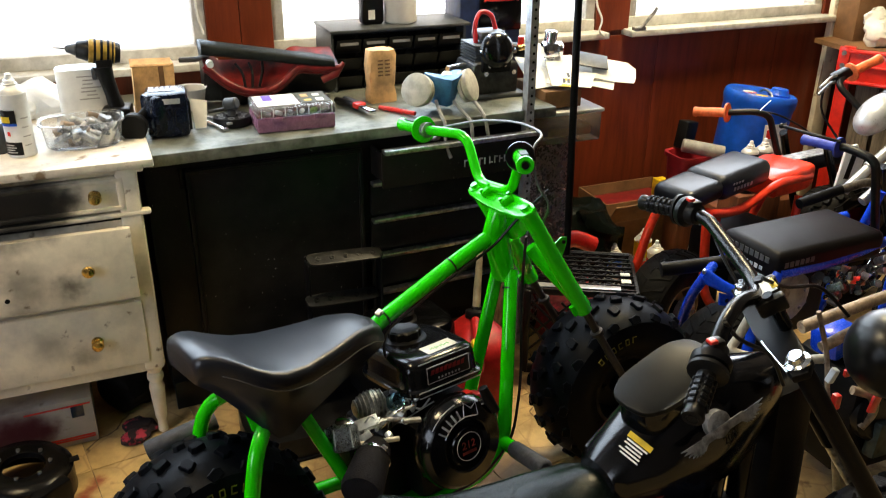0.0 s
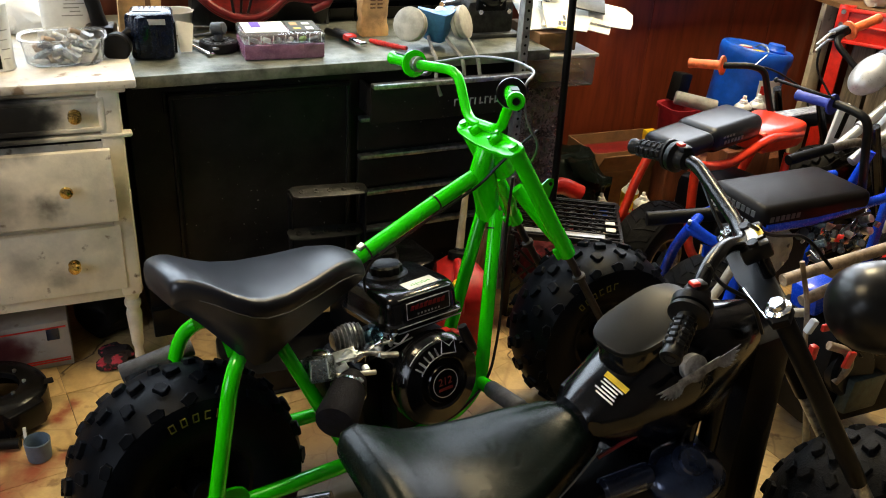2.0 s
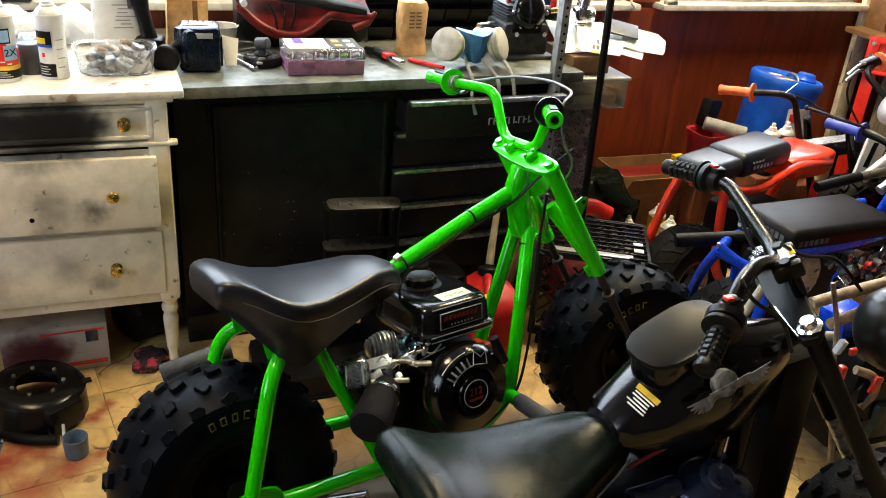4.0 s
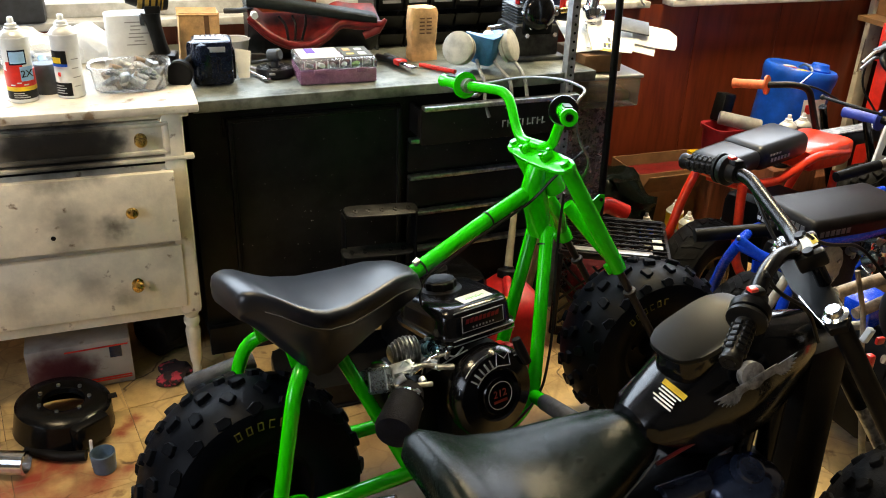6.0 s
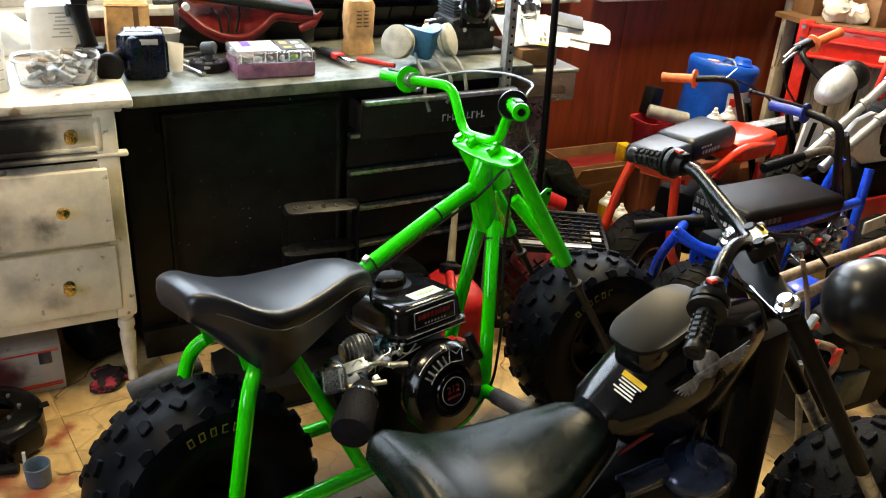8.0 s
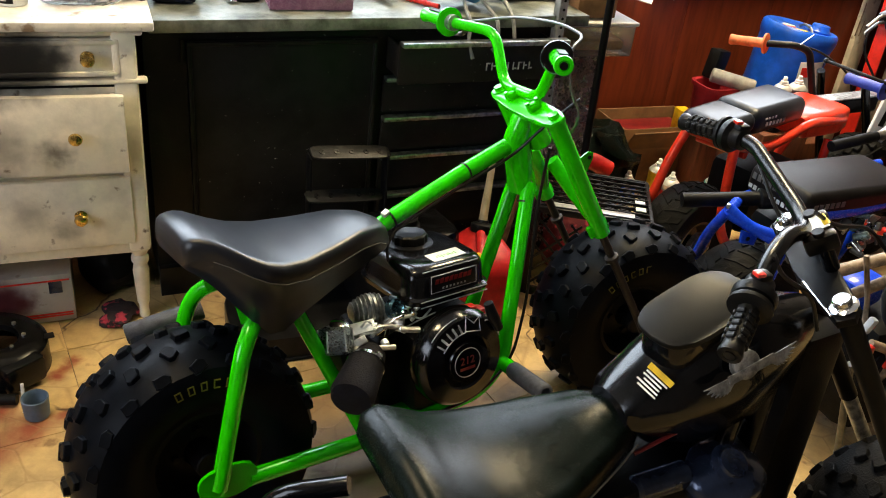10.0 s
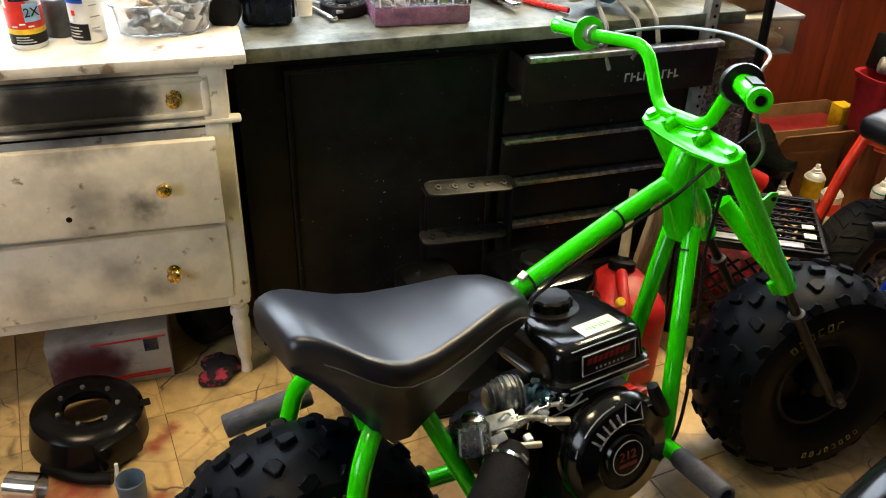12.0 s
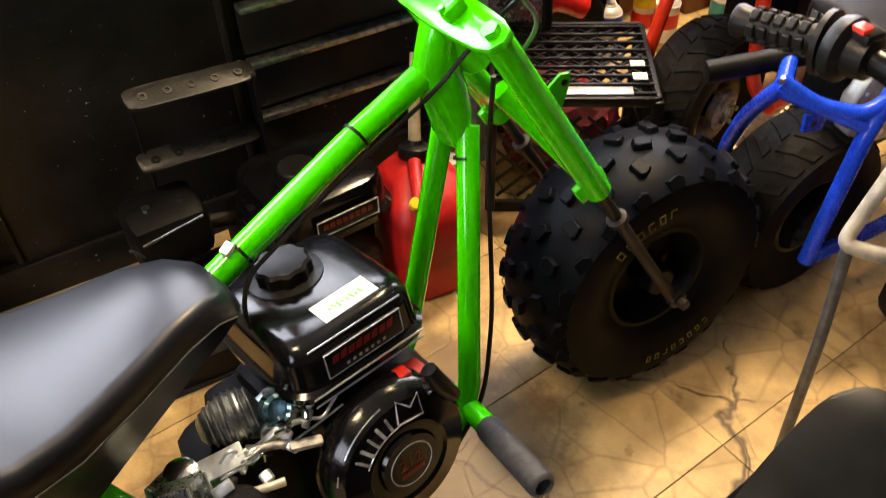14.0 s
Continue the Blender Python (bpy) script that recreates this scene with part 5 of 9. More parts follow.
emb = part("emblem", disc, EMBLEM, ktank, "grey winged tank emblem", em)
bn = nb()
box(bn, (0, -0.004, 0.003), (0.075, 0.013, 0.002), 0.0005)
part("emblem_band", bn, EMBLEM, emb, "", em)
for s in (-1, 1):
    wg = nb()
    o = [(0.0, 0.0035)]
    for k in range(8):
        L = 0.047 - k * 0.0042
        for a, r0 in ((-6 + k * 9, L), (-1.5 + k * 9, L * 0.72)):
            o.append((s * r0 * math.cos(radians(a)), -r0 * math.sin(radians(a))))
    o.append((0.0, -0.006))
    slab(wg, o if s < 0 else o[::-1], 0, 0.0016, Matrix.Translation((s * 0.030, -0.004, 0.0015)))
    part("emblem_wing", wg, EMBLEM, emb, "", em)
words("200", 0.016, BLACKM, em @ Matrix.Translation((0.004, -0.022, 0.0032)), emb, "dark numerals")
# engine below
ke = nb()
box(ke, (0.66, 0.01, 0.29), (0.44, 0.20, 0.30), 0.04)
ken = part("engine", ke, BLACKM, kb_, "black engine with a dark blue domed cover", KM)
dm = nb()
ball(dm, (0.785, -0.085, 0.415), (0.082, 0.07, 0.042))
lathe(dm, [(0.035, 0), (0.036, 0.006), (0.026, 0.010), (0.024, 0.016), (0.004, 0.018)], Matrix.Translation((0.78, -0.10, 0.448)) @ Matrix.Rotation(radians(25), 4, "X"), 24)
part("engine_cover", dm, BLUEMET, ken, "glossy dark blue cover", KM)
cy = nb()
cyl(cy, (0.61, -0.07, 0.425), (0.72, -0.07, 0.425), 0.024, 20, bev=0.006)
part("intake_pipe", cy, BLUEMET, ken, "", KM)
br_ = nb()
tube(br_, [(0.55, -0.14, 0.30), (0.66, -0.15, 0.34), (0.74, -0.15, 0.38)], 0.006, 8)
part("cable", br_, DKRED, ken, "thin dark red cable", KM)
# added black box, no bike part; hides the lit floor behind the fork
part("dark_filler", box(nb(), (1.035, 0.010, 0.335), (0.11, 0.10, 0.56), 0.03, rxyz(0, -4, 0)), BLACKM, kf, "", KM)
for s in (-1, 1):
    part("down_tube", tube(nb(), [(0.90, 0.03 * s, 0.56), (0.845, 0.075 * s, 0.22)], 0.019, 12), BLACKS, kf, "", KM)
# fork
yk = nb()
slab(yk, [(-0.018, -0.148), (0.008, -0.154), (0.024, -0.13), (0.030, 0), (0.024, 0.13), (0.008, 0.154), (-0.018, 0.148), (-0.028, 0.0)], -0.008, 0.006, None, 0.003)
kfk = part("fork_plate", yk, FORKB, kb_, "black top yoke", KS)
ch = nb()
box(ch, (-0.0215, -0.085, 0.0075), (0.003, 0.10, 0.003), 0.001, rz(4))
part("yoke_edge", ch, CHROME, kfk, "", KS)
for s in (-1, 1):
    lg = nb()
    tube(lg, [(0.004, 0.125 * s, 0.0), (0.004, 0.125 * s, -0.40)], 0.0165, 16)
    leg = part("fork_leg", lg, FORKB, kfk, "", KS)
    low = nb()
    tube(low, [(0.004, 0.125 * s, -0.40), (0.006, 0.125 * s, -0.675)], 0.014, 12)
    part("slider", low, ALU, leg, "", KS)
    bl = nb()
    lathe(bl, [(0.020, 0.006), (0.021, 0.010), (0.017, 0.012), (0.014, 0.013), (0.014, 0.022), (0.012, 0.024), (0.002, 0.024)], Matrix.Translation((0.004, 0.125 * s, 0)), 20)
    part("fork_cap", bl, CHROME, kfk, "chrome fork cap bolt", KS)
wheel(kb_, KS @ Matrix.Translation((0.0, 0, -0.668)), 0.206, 0.20, 0.09, RUBBER_D, True, (), flat=0.003, seed=8)
wheel(kb_, KM @ Matrix.Translation((0.0, 0, 0.23)), 0.23, 0.20, 0.10, RUBBER, True, (), seed=9)
# bars, in the world
KB = [(0.605, -1.340, 0.775), (0.672, -1.285, 0.808), (0.740, -1.228, 0.844), (0.800, -1.190, 0.850), (0.872, -1.155, 0.828), (0.905, -1.100, 0.831), (0.928, -1.020, 0.842), (0.955, -0.910, 0.862), (0.946, -0.845, 0.856), (0.917, -0.752, 0.843)]
hb = nb()
tube(hb, KB[1:-1], 0.0130, 14, 0.03)
kbar = part("handlebar", hb, BLACKS, kb_, "black swept handlebar")
GRIPR = mat("grip_rubber", (0.006, 0.006, 0.0058), 0.36, 0, 0.2, 50, 0.1, 400, spec=0.26)
grip(kb_, KB[0], KB[1], GRIPR, r=0.0150, flange=True, blocks=5)
grip(kb_, KB[-1], KB[-2], GRIPR, r=0.0150, flange=True, blocks=5)
for p, q in ((KB[1], KB[2]), (KB[-2], KB[-3])):
    hs = nb()
    d = (Vector(q) - Vector(p)).normalized()
    lathe(hs, [(0.014, 0), (0.029, 0.003), (0.031, 0.008), (0.031, 0.016), (0.022, 0.022), (0.020, 0.040), (0.014, 0.043)], align(Vector(p) + d * 0.002, d), 22)
    box(hs, Vector(p) + d * 0.03 + Vector((0.0, 0.0, 0.018)), (0.024, 0.022, 0.018), 0.005)
    sw = part("switch_housing", hs, BLACKP, kbar, "black control housing")
    part("button", box(nb(), Vector(p) + d * 0.026 + Vector((-0.012, -0.006, 0.032)), (0.014, 0.014, 0.006), 0.002), RED, sw, "red kill switch")
for yy in (-0.028, 0.028):
    ck = nb()
    box(ck, (0.022, yy, 0.058), (0.05, 0.02, 0.03), 0.006)
    cyl(ck, (0.022, yy, 0.074), (0.022, yy, 0.080), 0.009, 16)
    part("bar_clamp", ck, BLACKP, kbar, "", KS @ Matrix.Rotation(radians(-6), 4, "Z"))
    part("riser", cyl(nb(), (0.022, yy, 0.006), (0.022, yy, 0.05), 0.012, 14), BLACK, kbar, "", KS)
lab = nb()
box(lab, (0.022, 0.0, 0.0745), (0.036, 0.04, 0.001), 0)
part("clamp_sticker", lab, PAPER, kbar, "white and yellow sticker", KS)
lab = nb()
box(lab, (0.038, 0.0, 0.0752), (0.010, 0.03, 0.001), 0)
part("clamp_sticker", lab, YELLOW, kbar, "", KS)
hm = align((1.138, -1.214, 0.690), (0.93, -0.36, 0.0)) @ Matrix.Scale(0.86, 4)
hl = nb()
lathe(hl, [(0.002, -0.080), (0.030, -0.077), (0.055, -0.066), (0.076, -0.048), (0.090, -0.022), (0.096, 0.008), (0.098, 0.03), (0.101, 0.034), (0.101, 0.046), (0.094, 0.05), (0.002, 0.056)], hm, 36)
hlp = part("headlight", hl, mat("black_shell_paint", (0.004, 0.004, 0.004), 0.30, 0, 0.2, 20, 0.0, 300, spec=0.5, rv=0.2), kb_, "round glossy black headlight shell")
hr = nb()
lathe(hr, [(0.097, 0.030), (0.104, 0.033), (0.104, 0.048), (0.097, 0.051)], hm, 36, closed=True)
part("headlight_rim", hr, BLACKS, hlp)
wr = nb()
tube(wr, [(1.00, -1.17, 0.78), (1.02, -1.19, 0.70), (1.03, -1.20, 0.62), (1.04, -1.21, 0.58)], 0.0045, 8, 0.03)
wir = part("wiring", wr, TAN, kb_, "pale wires in a torn sleeve")
cn = nb()
box(cn, (1.025, -1.205, 0.665), (0.013, 0.013, 0.030), 0.003, rxyz(10, 12, 0))
part("connector", cn, WHITEP, wir, "white plug")
part("connector", box(nb(), (1.055, -1.20, 0.60), (0.014, 0.014, 0.03), 0.003), RED, wir, "red plug")
for pts in (((0.72, -1.25, 0.86), (0.78, -1.22, 0.80), (0.88, -1.20, 0.74), (0.93, -1.19, 0.66)), ((0.96, -0.90, 0.86), (0.93, -1.02, 0.80), (0.95, -1.12, 0.72)), ((0.86, -1.17, 0.87), (0.93, -1.15, 0.83), (1.05, -1.12, 0.80), (1.10, -1.15, 0.74))):
    part("cable", tube(nb(), pts, 0.0035, 8, 0.05), BLACKP, kb_, "black control cable")

# ---- the blue bike ----
BM = Matrix.Translation((1.45, -0.49, -0.012)) @ Matrix.Rotation(radians(4), 4, "Z")
bb_ = thing("mini_bike", (1.75, -0.47, 0), "blue tube-frame mini bike with a flat black seat", "mini bike")
bf = part("frame", tube(nb(), [(-0.113, 0.0, 0.482), (-0.010, -0.108, 0.432)], 0.0130, 14), BLUE, bb_, "bright blue tube frame", BM)
part("rear_stay", tube(nb(), [(-0.113, 0.004, 0.498), (-0.070, -0.045, 0.462), (-0.015, -0.098, 0.455), (0.030, -0.106, 0.482)], 0.0135, 14, 0.03), BLUE, bf, "", BM)
part("rear_leg", tube(nb(), [(-0.113, 0.0, 0.492), (-0.088, 0.070, 0.390), (-0.063, 0.120, 0.262), (-0.045, 0.125, 0.165)], 0.0145, 14, 0.05), BLUE, bf, "", BM)
part("rear_leg", tube(nb(), [(0.045, -0.100, 0.509), (-0.012, -0.110, 0.433), (-0.045, -0.117, 0.290), (-0.068, -0.122, 0.165)], 0.0150, 14, 0.05), BLUE, bf, "", BM)
part("seat_rail", tube(nb(), [(-0.113, 0.0, 0.492), (0.0, 0.080, 0.475), (0.22, 0.10, 0.50), (0.52, 0.09, 0.52)], 0.0145, 12, 0.05), BLUE, bf, "", BM)
part("seat_rail", tube(nb(), [(0.045, -0.100, 0.507), (0.22, -0.10, 0.50), (0.52, -0.09, 0.52)], 0.0145, 12, 0.05), BLUE, bf, "", BM)
for s in (-1, 1):
    part("lower_rail", tube(nb(), [(-0.06, 0.122 * s, 0.168), (0.15, 0.12 * s, 0.14), (0.50, 0.11 * s, 0.16), (0.60, 0.05 * s, 0.60)], 0.0145, 12, 0.06), BLUE, bf, "", BM)
part("apex_bolt", cyl(nb(), (-0.120, 0.0, 0.500), (-0.124, -0.004, 0.514), 0.005, 12, bev=0.002), ZINC, bf, "", BM)
tab = nb()
slab(tab, [(-0.105, 0.462), (-0.045, 0.436), (-0.050, 0.411), (-0.100, 0.425)], -0.003, 0.003, Matrix.Translation((0, -0.050, 0)) @ Matrix.Rotation(radians(90), 4, "X"))
bkt = part("bracket", tab, BLUE, bf, "", BM)
part("bolt_hole", cyl(nb(), (-0.078, -0.0545, 0.434), (-0.078, -0.0455, 0.434), 0.006, 12), BLACKM, bkt, "", BM)
bs_seat = part("seat", box(nb(), (0.238, 0, 0.520), (0.416, 0.215, 0.085), 0.024, rxyz(0, 1, 0), 4), VINYLD, bb_, "flat black vinyl bench seat with printed marks", BM)
for k in range(9):
    part("printed_mark", box(nb(), (0.0292, 0.080 - k * 0.0185, 0.538), (0.0016, 0.013, 0.017), 0), mat("faded_grey_print", (0.07, 0.07, 0.07), 0.6), bs_seat, "", BM)
    part("printed_mark", box(nb(), (0.0290, 0.085 - k * 0.0170, 0.508), (0.0016, 0.011, 0.010 + 0.002 * (k % 2)), 0), TIN, bs_seat, "", BM)
    if k < 6:
        part("printed_mark", box(nb(), (0.060 + k * 0.019, -0.1082, 0.532), (0.013, 0.0016, 0.015), 0), mat("faded_grey_print", (0.07, 0.07, 0.07), 0.6), bs_seat, "", BM)
wheel(bb_, BM @ Matrix.Translation((0.01, 0, 0.185)), 0.187, 0.15, 0.085, RUBBER_D, False, (), "chevron", rim=BLACK)
wheel(bb_, BM @ Matrix.Translation((0.88, 0, 0.185)), 0.187, 0.15, 0.085, RUBBER_D, False, (), "chevron", rim=BLACK)
chn = part("chain", tube(nb(), [(-0.10, 0.100, 0.250), (0.235, 0.100, 0.382)], 0.0022, 6), RUSTY, bb_, "brassy drive chain", BM)
lk = box(nb(), (0, 0, 0), (0.0105, 0.009, 0.010), 0.002, None, 1)
lkm = bpy.data.meshes.new("chain_link")
lk.to_mesh(lkm)
lk.free()
lkm.materials.append(mat("brassy_steel", (0.34, 0.25, 0.13), 0.35, 0.8, 0.2, 60))
for k in range(29):
    ob = new("chain_link", lkm)
    ob.parent = chn
    ob.matrix_basis = Matrix.Translation(-ROOT[chn]) @ BM @ Matrix.Translation((-0.10 + 0.335 * k / 28, 0.100, 0.250 + 0.132 * k / 28)) @ Matrix.Rotation(radians(-21), 4, "Y") @ Matrix.Scale(0.6 if k % 2 else 1.0, 4, (0, 1, 0))
mf = nb()
lathe(mf, [(0.014, 0), (0.020, 0.001), (0.020, 0.20), (0.028, 0.205), (0.028, 0.33), (0.02, 0.335)], align((1.285, -0.375, 0.452), (0.26, -0.10, 0.035)), 20)
part("exhaust", mf, BLACKM, bb_, "matt black exhaust pipe")
ce = part("engine", box(nb(), (0.22, 0.045, 0.33), (0.28, 0.13, 0.20), 0.03), BLACKM, bb_, "engine with bright plated fittings", BM)
TEALFOIL = mat("blue_grey_foil", (0.14, 0.20, 0.23), 0.22, 0.5, 0.3, 40, 0.1)
PALECAST = mat("pale_cast_cover", (0.42, 0.47, 0.45), 0.4, 0.35, 0.15, 30, 0.2, 300)
cov = nb()
slab(cov, oval(0.112, 0.080, 40, 2.6), -0.016, 0.016, Matrix.Translation((0.132, -0.036, 0.398)) @ rxyz(90, 22, 0).to_4x4(), 0.008)
cvr = part("engine_cover", cov, PALECAST, ce, "pale grey cast engine cover", BM)
bos = nb()
lathe(bos, [(0.010, 0.0), (0.012, 0.008), (0.020, 0.009), (0.024, 0.006), (0.030, 0.006), (0.032, 0.0)], BM @ align((0.124, -0.052, 0.404), (0, -1, 0)), 28)
part("cover_boss", bos, ALU, cvr, "round cast boss")
for a in (20, 80, 150, 215, 270, 325):
    part("cover_bolt", cyl(nb(), (0.132 + 0.096 * math.cos(radians(a)), -0.050, 0.398 + 0.062 * math.sin(radians(a)) - 0.02 * math.cos(radians(a))), (0.132 + 0.096 * math.cos(radians(a)), -0.058, 0.398 + 0.062 * math.sin(radians(a)) - 0.02 * math.cos(radians(a))), 0.0065, 8, bev=0.001), ZINC, cvr, "", BM)
rnd = random.Random(12)
for k in range(54):
    cc = nb()
    p = (0.22 + rnd.random() * 0.26, -0.14 + rnd.random() * 0.08, 0.385 + rnd.random() * 0.10)
    if k % 3 == 0:
        cyl(cc, p, (p[0] + rnd.uniform(-0.03, 0.03), p[1] - 0.03, p[2] + rnd.uniform(-0.02, 0.03)), rnd.uniform(0.007, 0.014), 12, bev=0.002)
    else:
        box(cc, p, (rnd.uniform(0.015, 0.05), rnd.uniform(0.004, 0.012), rnd.uniform(0.010, 0.030)), 0.002, rxyz(rnd.uniform(-30, 30), rnd.uniform(-30, 30), rnd.uniform(-30, 30)))
    part("carburettor_piece", cc, (TEALFOIL, ZINC, TEALFOIL, DKGREY, CHROME)[k % 5], ce, "", BM)
fkb = nb()
for s in (-1, 1):
    tube(fkb, [(0.64, 0.09 * s, 0.66), (0.88, 0.10 * s, 0.19)], 0.015, 12)
part("fork", fkb, BLACK, bb_, "", BM)
bh = nb()
tube(bh, [(0.41, 0.13, 0.755), (0.42, 0.04, 0.758), (0.432, -0.03, 0.745), (0.462, -0.035, 0.62), (0.49, -0.04, 0.50)], 0.0125, 12, 0.03)
bbar = part("handlebar", bh, BLACKP, bb_, "black handlebar", BM)
grip(bb_, BM @ Vector((0.395, 0.195, 0.748)), BM @ Vector((0.412, 0.075, 0.755)), BLUEGRIP, r=0.0145)
lv = nb()
tube(lv, [(0.40, 0.07, 0.775), (0.37, 0.12, 0.782), (0.345, 0.235, 0.785)], 0.005, 8, 0.02)
ball(lv, (0.345, 0.238, 0.785), (0.008, 0.008, 0.008), 10, 8)
part("brake_lever", lv, BLACKP, bbar, "", BM)

# ---- the red bike ----
RM = Matrix.Translation((1.515, -0.150, -0.005)) @ Matrix.Rotation(radians(17), 4, "Z")
rb = thing("mini_bike", (1.8, -0.05, 0), "orange-red mini bike with a black padded seat", "mini bike")
rf = part("frame", tube(nb(), [(0.60, 0.09, 0.505), (0.12, 0.10, 0.485), (0.035, 0.10, 0.510), (0.035, -0.068, 0.520), (0.12, -0.070, 0.498), (0.22, -0.073, 0.488), (0.40, -0.085, 0.54), (0.60, -0.085, 0.520)], 0.0145, 14, 0.04), REDORANGE, rb, "orange-red tube frame", RM)
for s in (-1, 1):
    part("rear_leg", tube(nb(), [(0.035, 0.100 * s, 0.510), (0.0, 0.112 * s, 0.42), (-0.05, 0.12 * s, 0.25), (0.0, 0.118 * s, 0.17)] if s > 0 else [(0.035, -0.068, 0.516), (0.034, -0.074, 0.43), (0.036, -0.090, 0.27), (0.07, -0.105, 0.205), (0.16, -0.115, 0.158)], 0.0150, 12, 0.05), REDORANGE, rf, "", RM)
    part("lower_rail", tube(nb(), [(0.0 if s > 0 else 0.10, 0.118 * s, 0.17), (0.20, 0.115 * s, 0.15), (0.50, 0.11 * s, 0.16), (0.60, 0.06 * s, 0.44)], 0.0145, 12, 0.05), REDORANGE, rf, "", RM)
part("cross_bar", tube(nb(), [(0.10, -0.070, 0.480), (0.10, 0.100, 0.470)], 0.012, 12), REDORANGE, rf, "", RM)
rs_seat = part("seat", box(nb(), (0.045, 0.015, 0.566), (0.175, 0.155, 0.064), 0.028, rxyz(0, -3, 0), 5), VINYL, rb, "black padded vinyl seat", RM)
part("front_cushion", box(nb(), (0.250, 0.013, 0.574), (0.27, 0.160, 0.082), 0.030, rxyz(0, -2, 0), 5), VINYL, rs_seat, "raised front cushion with printed marks", RM)
mk = nb()
for k in range(6):
    box(mk, (0.17 + k * 0.018, -0.0680, 0.566), (0.010, 0.0016, 0.012), 0)
    if k < 4:
        box(mk, (0.16 + k * 0.016, -0.0680, 0.584), (0.009, 0.0016, 0.006), 0)
part("printed_mark", mk, TIN, rb, "silver printed mark on the seat", RM)
tkr = nb()
secs = []
for x, a, b in ((0.395, 0.070, 0.030), (0.405, 0.080, 0.038), (0.50, 0.090, 0.042), (0.58, 0.095, 0.045), (0.63, 0.085, 0.040), (0.64, 0.075, 0.03)):
    secs.append([(x, py, 0.516 + pz) for py, pz in oval(a, b, 28, 6)])
loft(tkr, secs)
part("fuel_tank", tkr, REDORANGE, rb, "orange-red fuel tank", RM)
wheel(rb, RM @ Matrix.Translation((0.0, 0, 0.185)), 0.187, 0.14, 0.085, RUBBER_D, False, (), "chevron", rim=mat("dull_gold_rim", (0.33, 0.27, 0.15), 0.4, 0.8, 0.2, 40, 0.2))
wheel(rb, RM @ Matrix.Translation((0.95, 0, 0.185)), 0.187, 0.14, 0.085, RUBBER_D, False, (), "chevron", rim=BLACK)
part("engine", box(nb(), (0.30, 0.0, 0.30), (0.24, 0.18, 0.22), 0.03), BLACKM, rb, "", RM)
drm = nb()
lathe(drm, [(0.008, 0.0), (0.014, 0.004), (0.016, -0.004), (0.036, -0.006), (0.040, -0.010), (0.046, -0.012), (0.047, -0.030)], RM @ align((0.0, -0.078, 0.190), (0, -1, 0)), 30)
dru = part("brake_drum", drm, ALU, rb, "dull metal brake drum")
for k in range(5):
    a = 2 * math.pi * k / 5
    part("drum_bolt", cyl(nb(), (0.026 * math.cos(a), -0.070, 0.190 + 0.026 * math.sin(a)), (0.026 * math.cos(a), -0.082, 0.190 + 0.026 * math.sin(a)), 0.005, 6), ZINC, dru, "", RM)
rk = nb()
for s in (-1, 1):
    tube(rk, [(0.68, 0.08 * s, 0.62), (0.95, 0.10 * s, 0.19)], 0.014, 12)
part("fork", rk, BLACK, rb, "", RM)
rh = nb()
tube(rh, [(0.515, 0.215, 0.690), (0.555, 0.13, 0.705), (0.585, 0.09, 0.695), (0.618, 0.055, 0.56), (0.63, 0.02, 0.49)], 0.0115, 12, 0.03)
part("handlebar", rh, BLACKP, rb, "black riser handlebar", RM)
grip(rb, RM @ Vector((0.485, 0.325, 0.675)), RM @ Vector((0.515, 0.205, 0.692)), ORANGE, r=0.0165)
ky = nb()
tube(ky, [(0.56, 0.12, 0.705), (0.58, 0.09, 0.75)], 0.0025, 8)
part("brake_lever", ky, CHROME, rb, "", RM)
bx = nb()
box(bx, (0.72, -0.01, 0.525), (0.30, 0.05, 0.05), 0.006, rz(-10))
bxo = part("battery_box", bx, BLACKP, rb, "black rail with a bright metal top", RM)
part("lid", box(nb(), (0.72, -0.01, 0.555), (0.32, 0.055, 0.006), 0.002, rz(-10)), ALU, bxo, "", RM)
part("cable", tube(nb(), [(0.55, 0.15, 0.705), (0.65, 0.10, 0.69), (0.76, 0.02, 0.62), (0.80, 0.0, 0.53)], 0.0035, 8, 0.05), BLACKP, rb, "", RM)

# ---- a bare frame standing among the bikes ----
bare = thing("bike_frame", (1.5, -0.87, 0), "bare tan steel bike frame with grey stand rods", "bike frame")
part("frame_rail", tube(nb(), [(1.27, -0.90, 0.548), (1.36, -0.905, 0.566), (1.62, -0.90, 0.592), (1.95, -0.86, 0.615)], 0.014, 12, 0.08), TAN, bare)
part("frame_rail", tube(nb(), [(1.31, -0.93, 0.505), (1.42, -0.93, 0.535), (1.70, -0.92, 0.56), (1.95, -0.90, 0.565)], 0.013, 12, 0.08), TAN, bare)
part("frame_rail", tube(nb(), [(1.27, -0.90, 0.555), (1.32, -0.87, 0.53), (1.45, -0.86, 0.54)], 0.010, 12, 0.05), TAN, bare)
part("stand", tube(nb(), [(1.185, -0.80, 0.455), (1.165, -0.83, 0.30), (1.145, -0.86, 0.0)], 0.009, 12, 0.03), mat("dull_rod_steel", (0.16, 0.16, 0.155), 0.4, 0.7, 0.2, 30), bare, "grey steel rod leg")
br = nb()
tube(br, [(1.26, -0.78, 0.57), (1.20, -0.79, 0.475), (1.17, -0.80, 0.455), (1.23, -0.86, 0.445), (1.34, -0.93, 0.47)], 0.011, 12, 0.02)
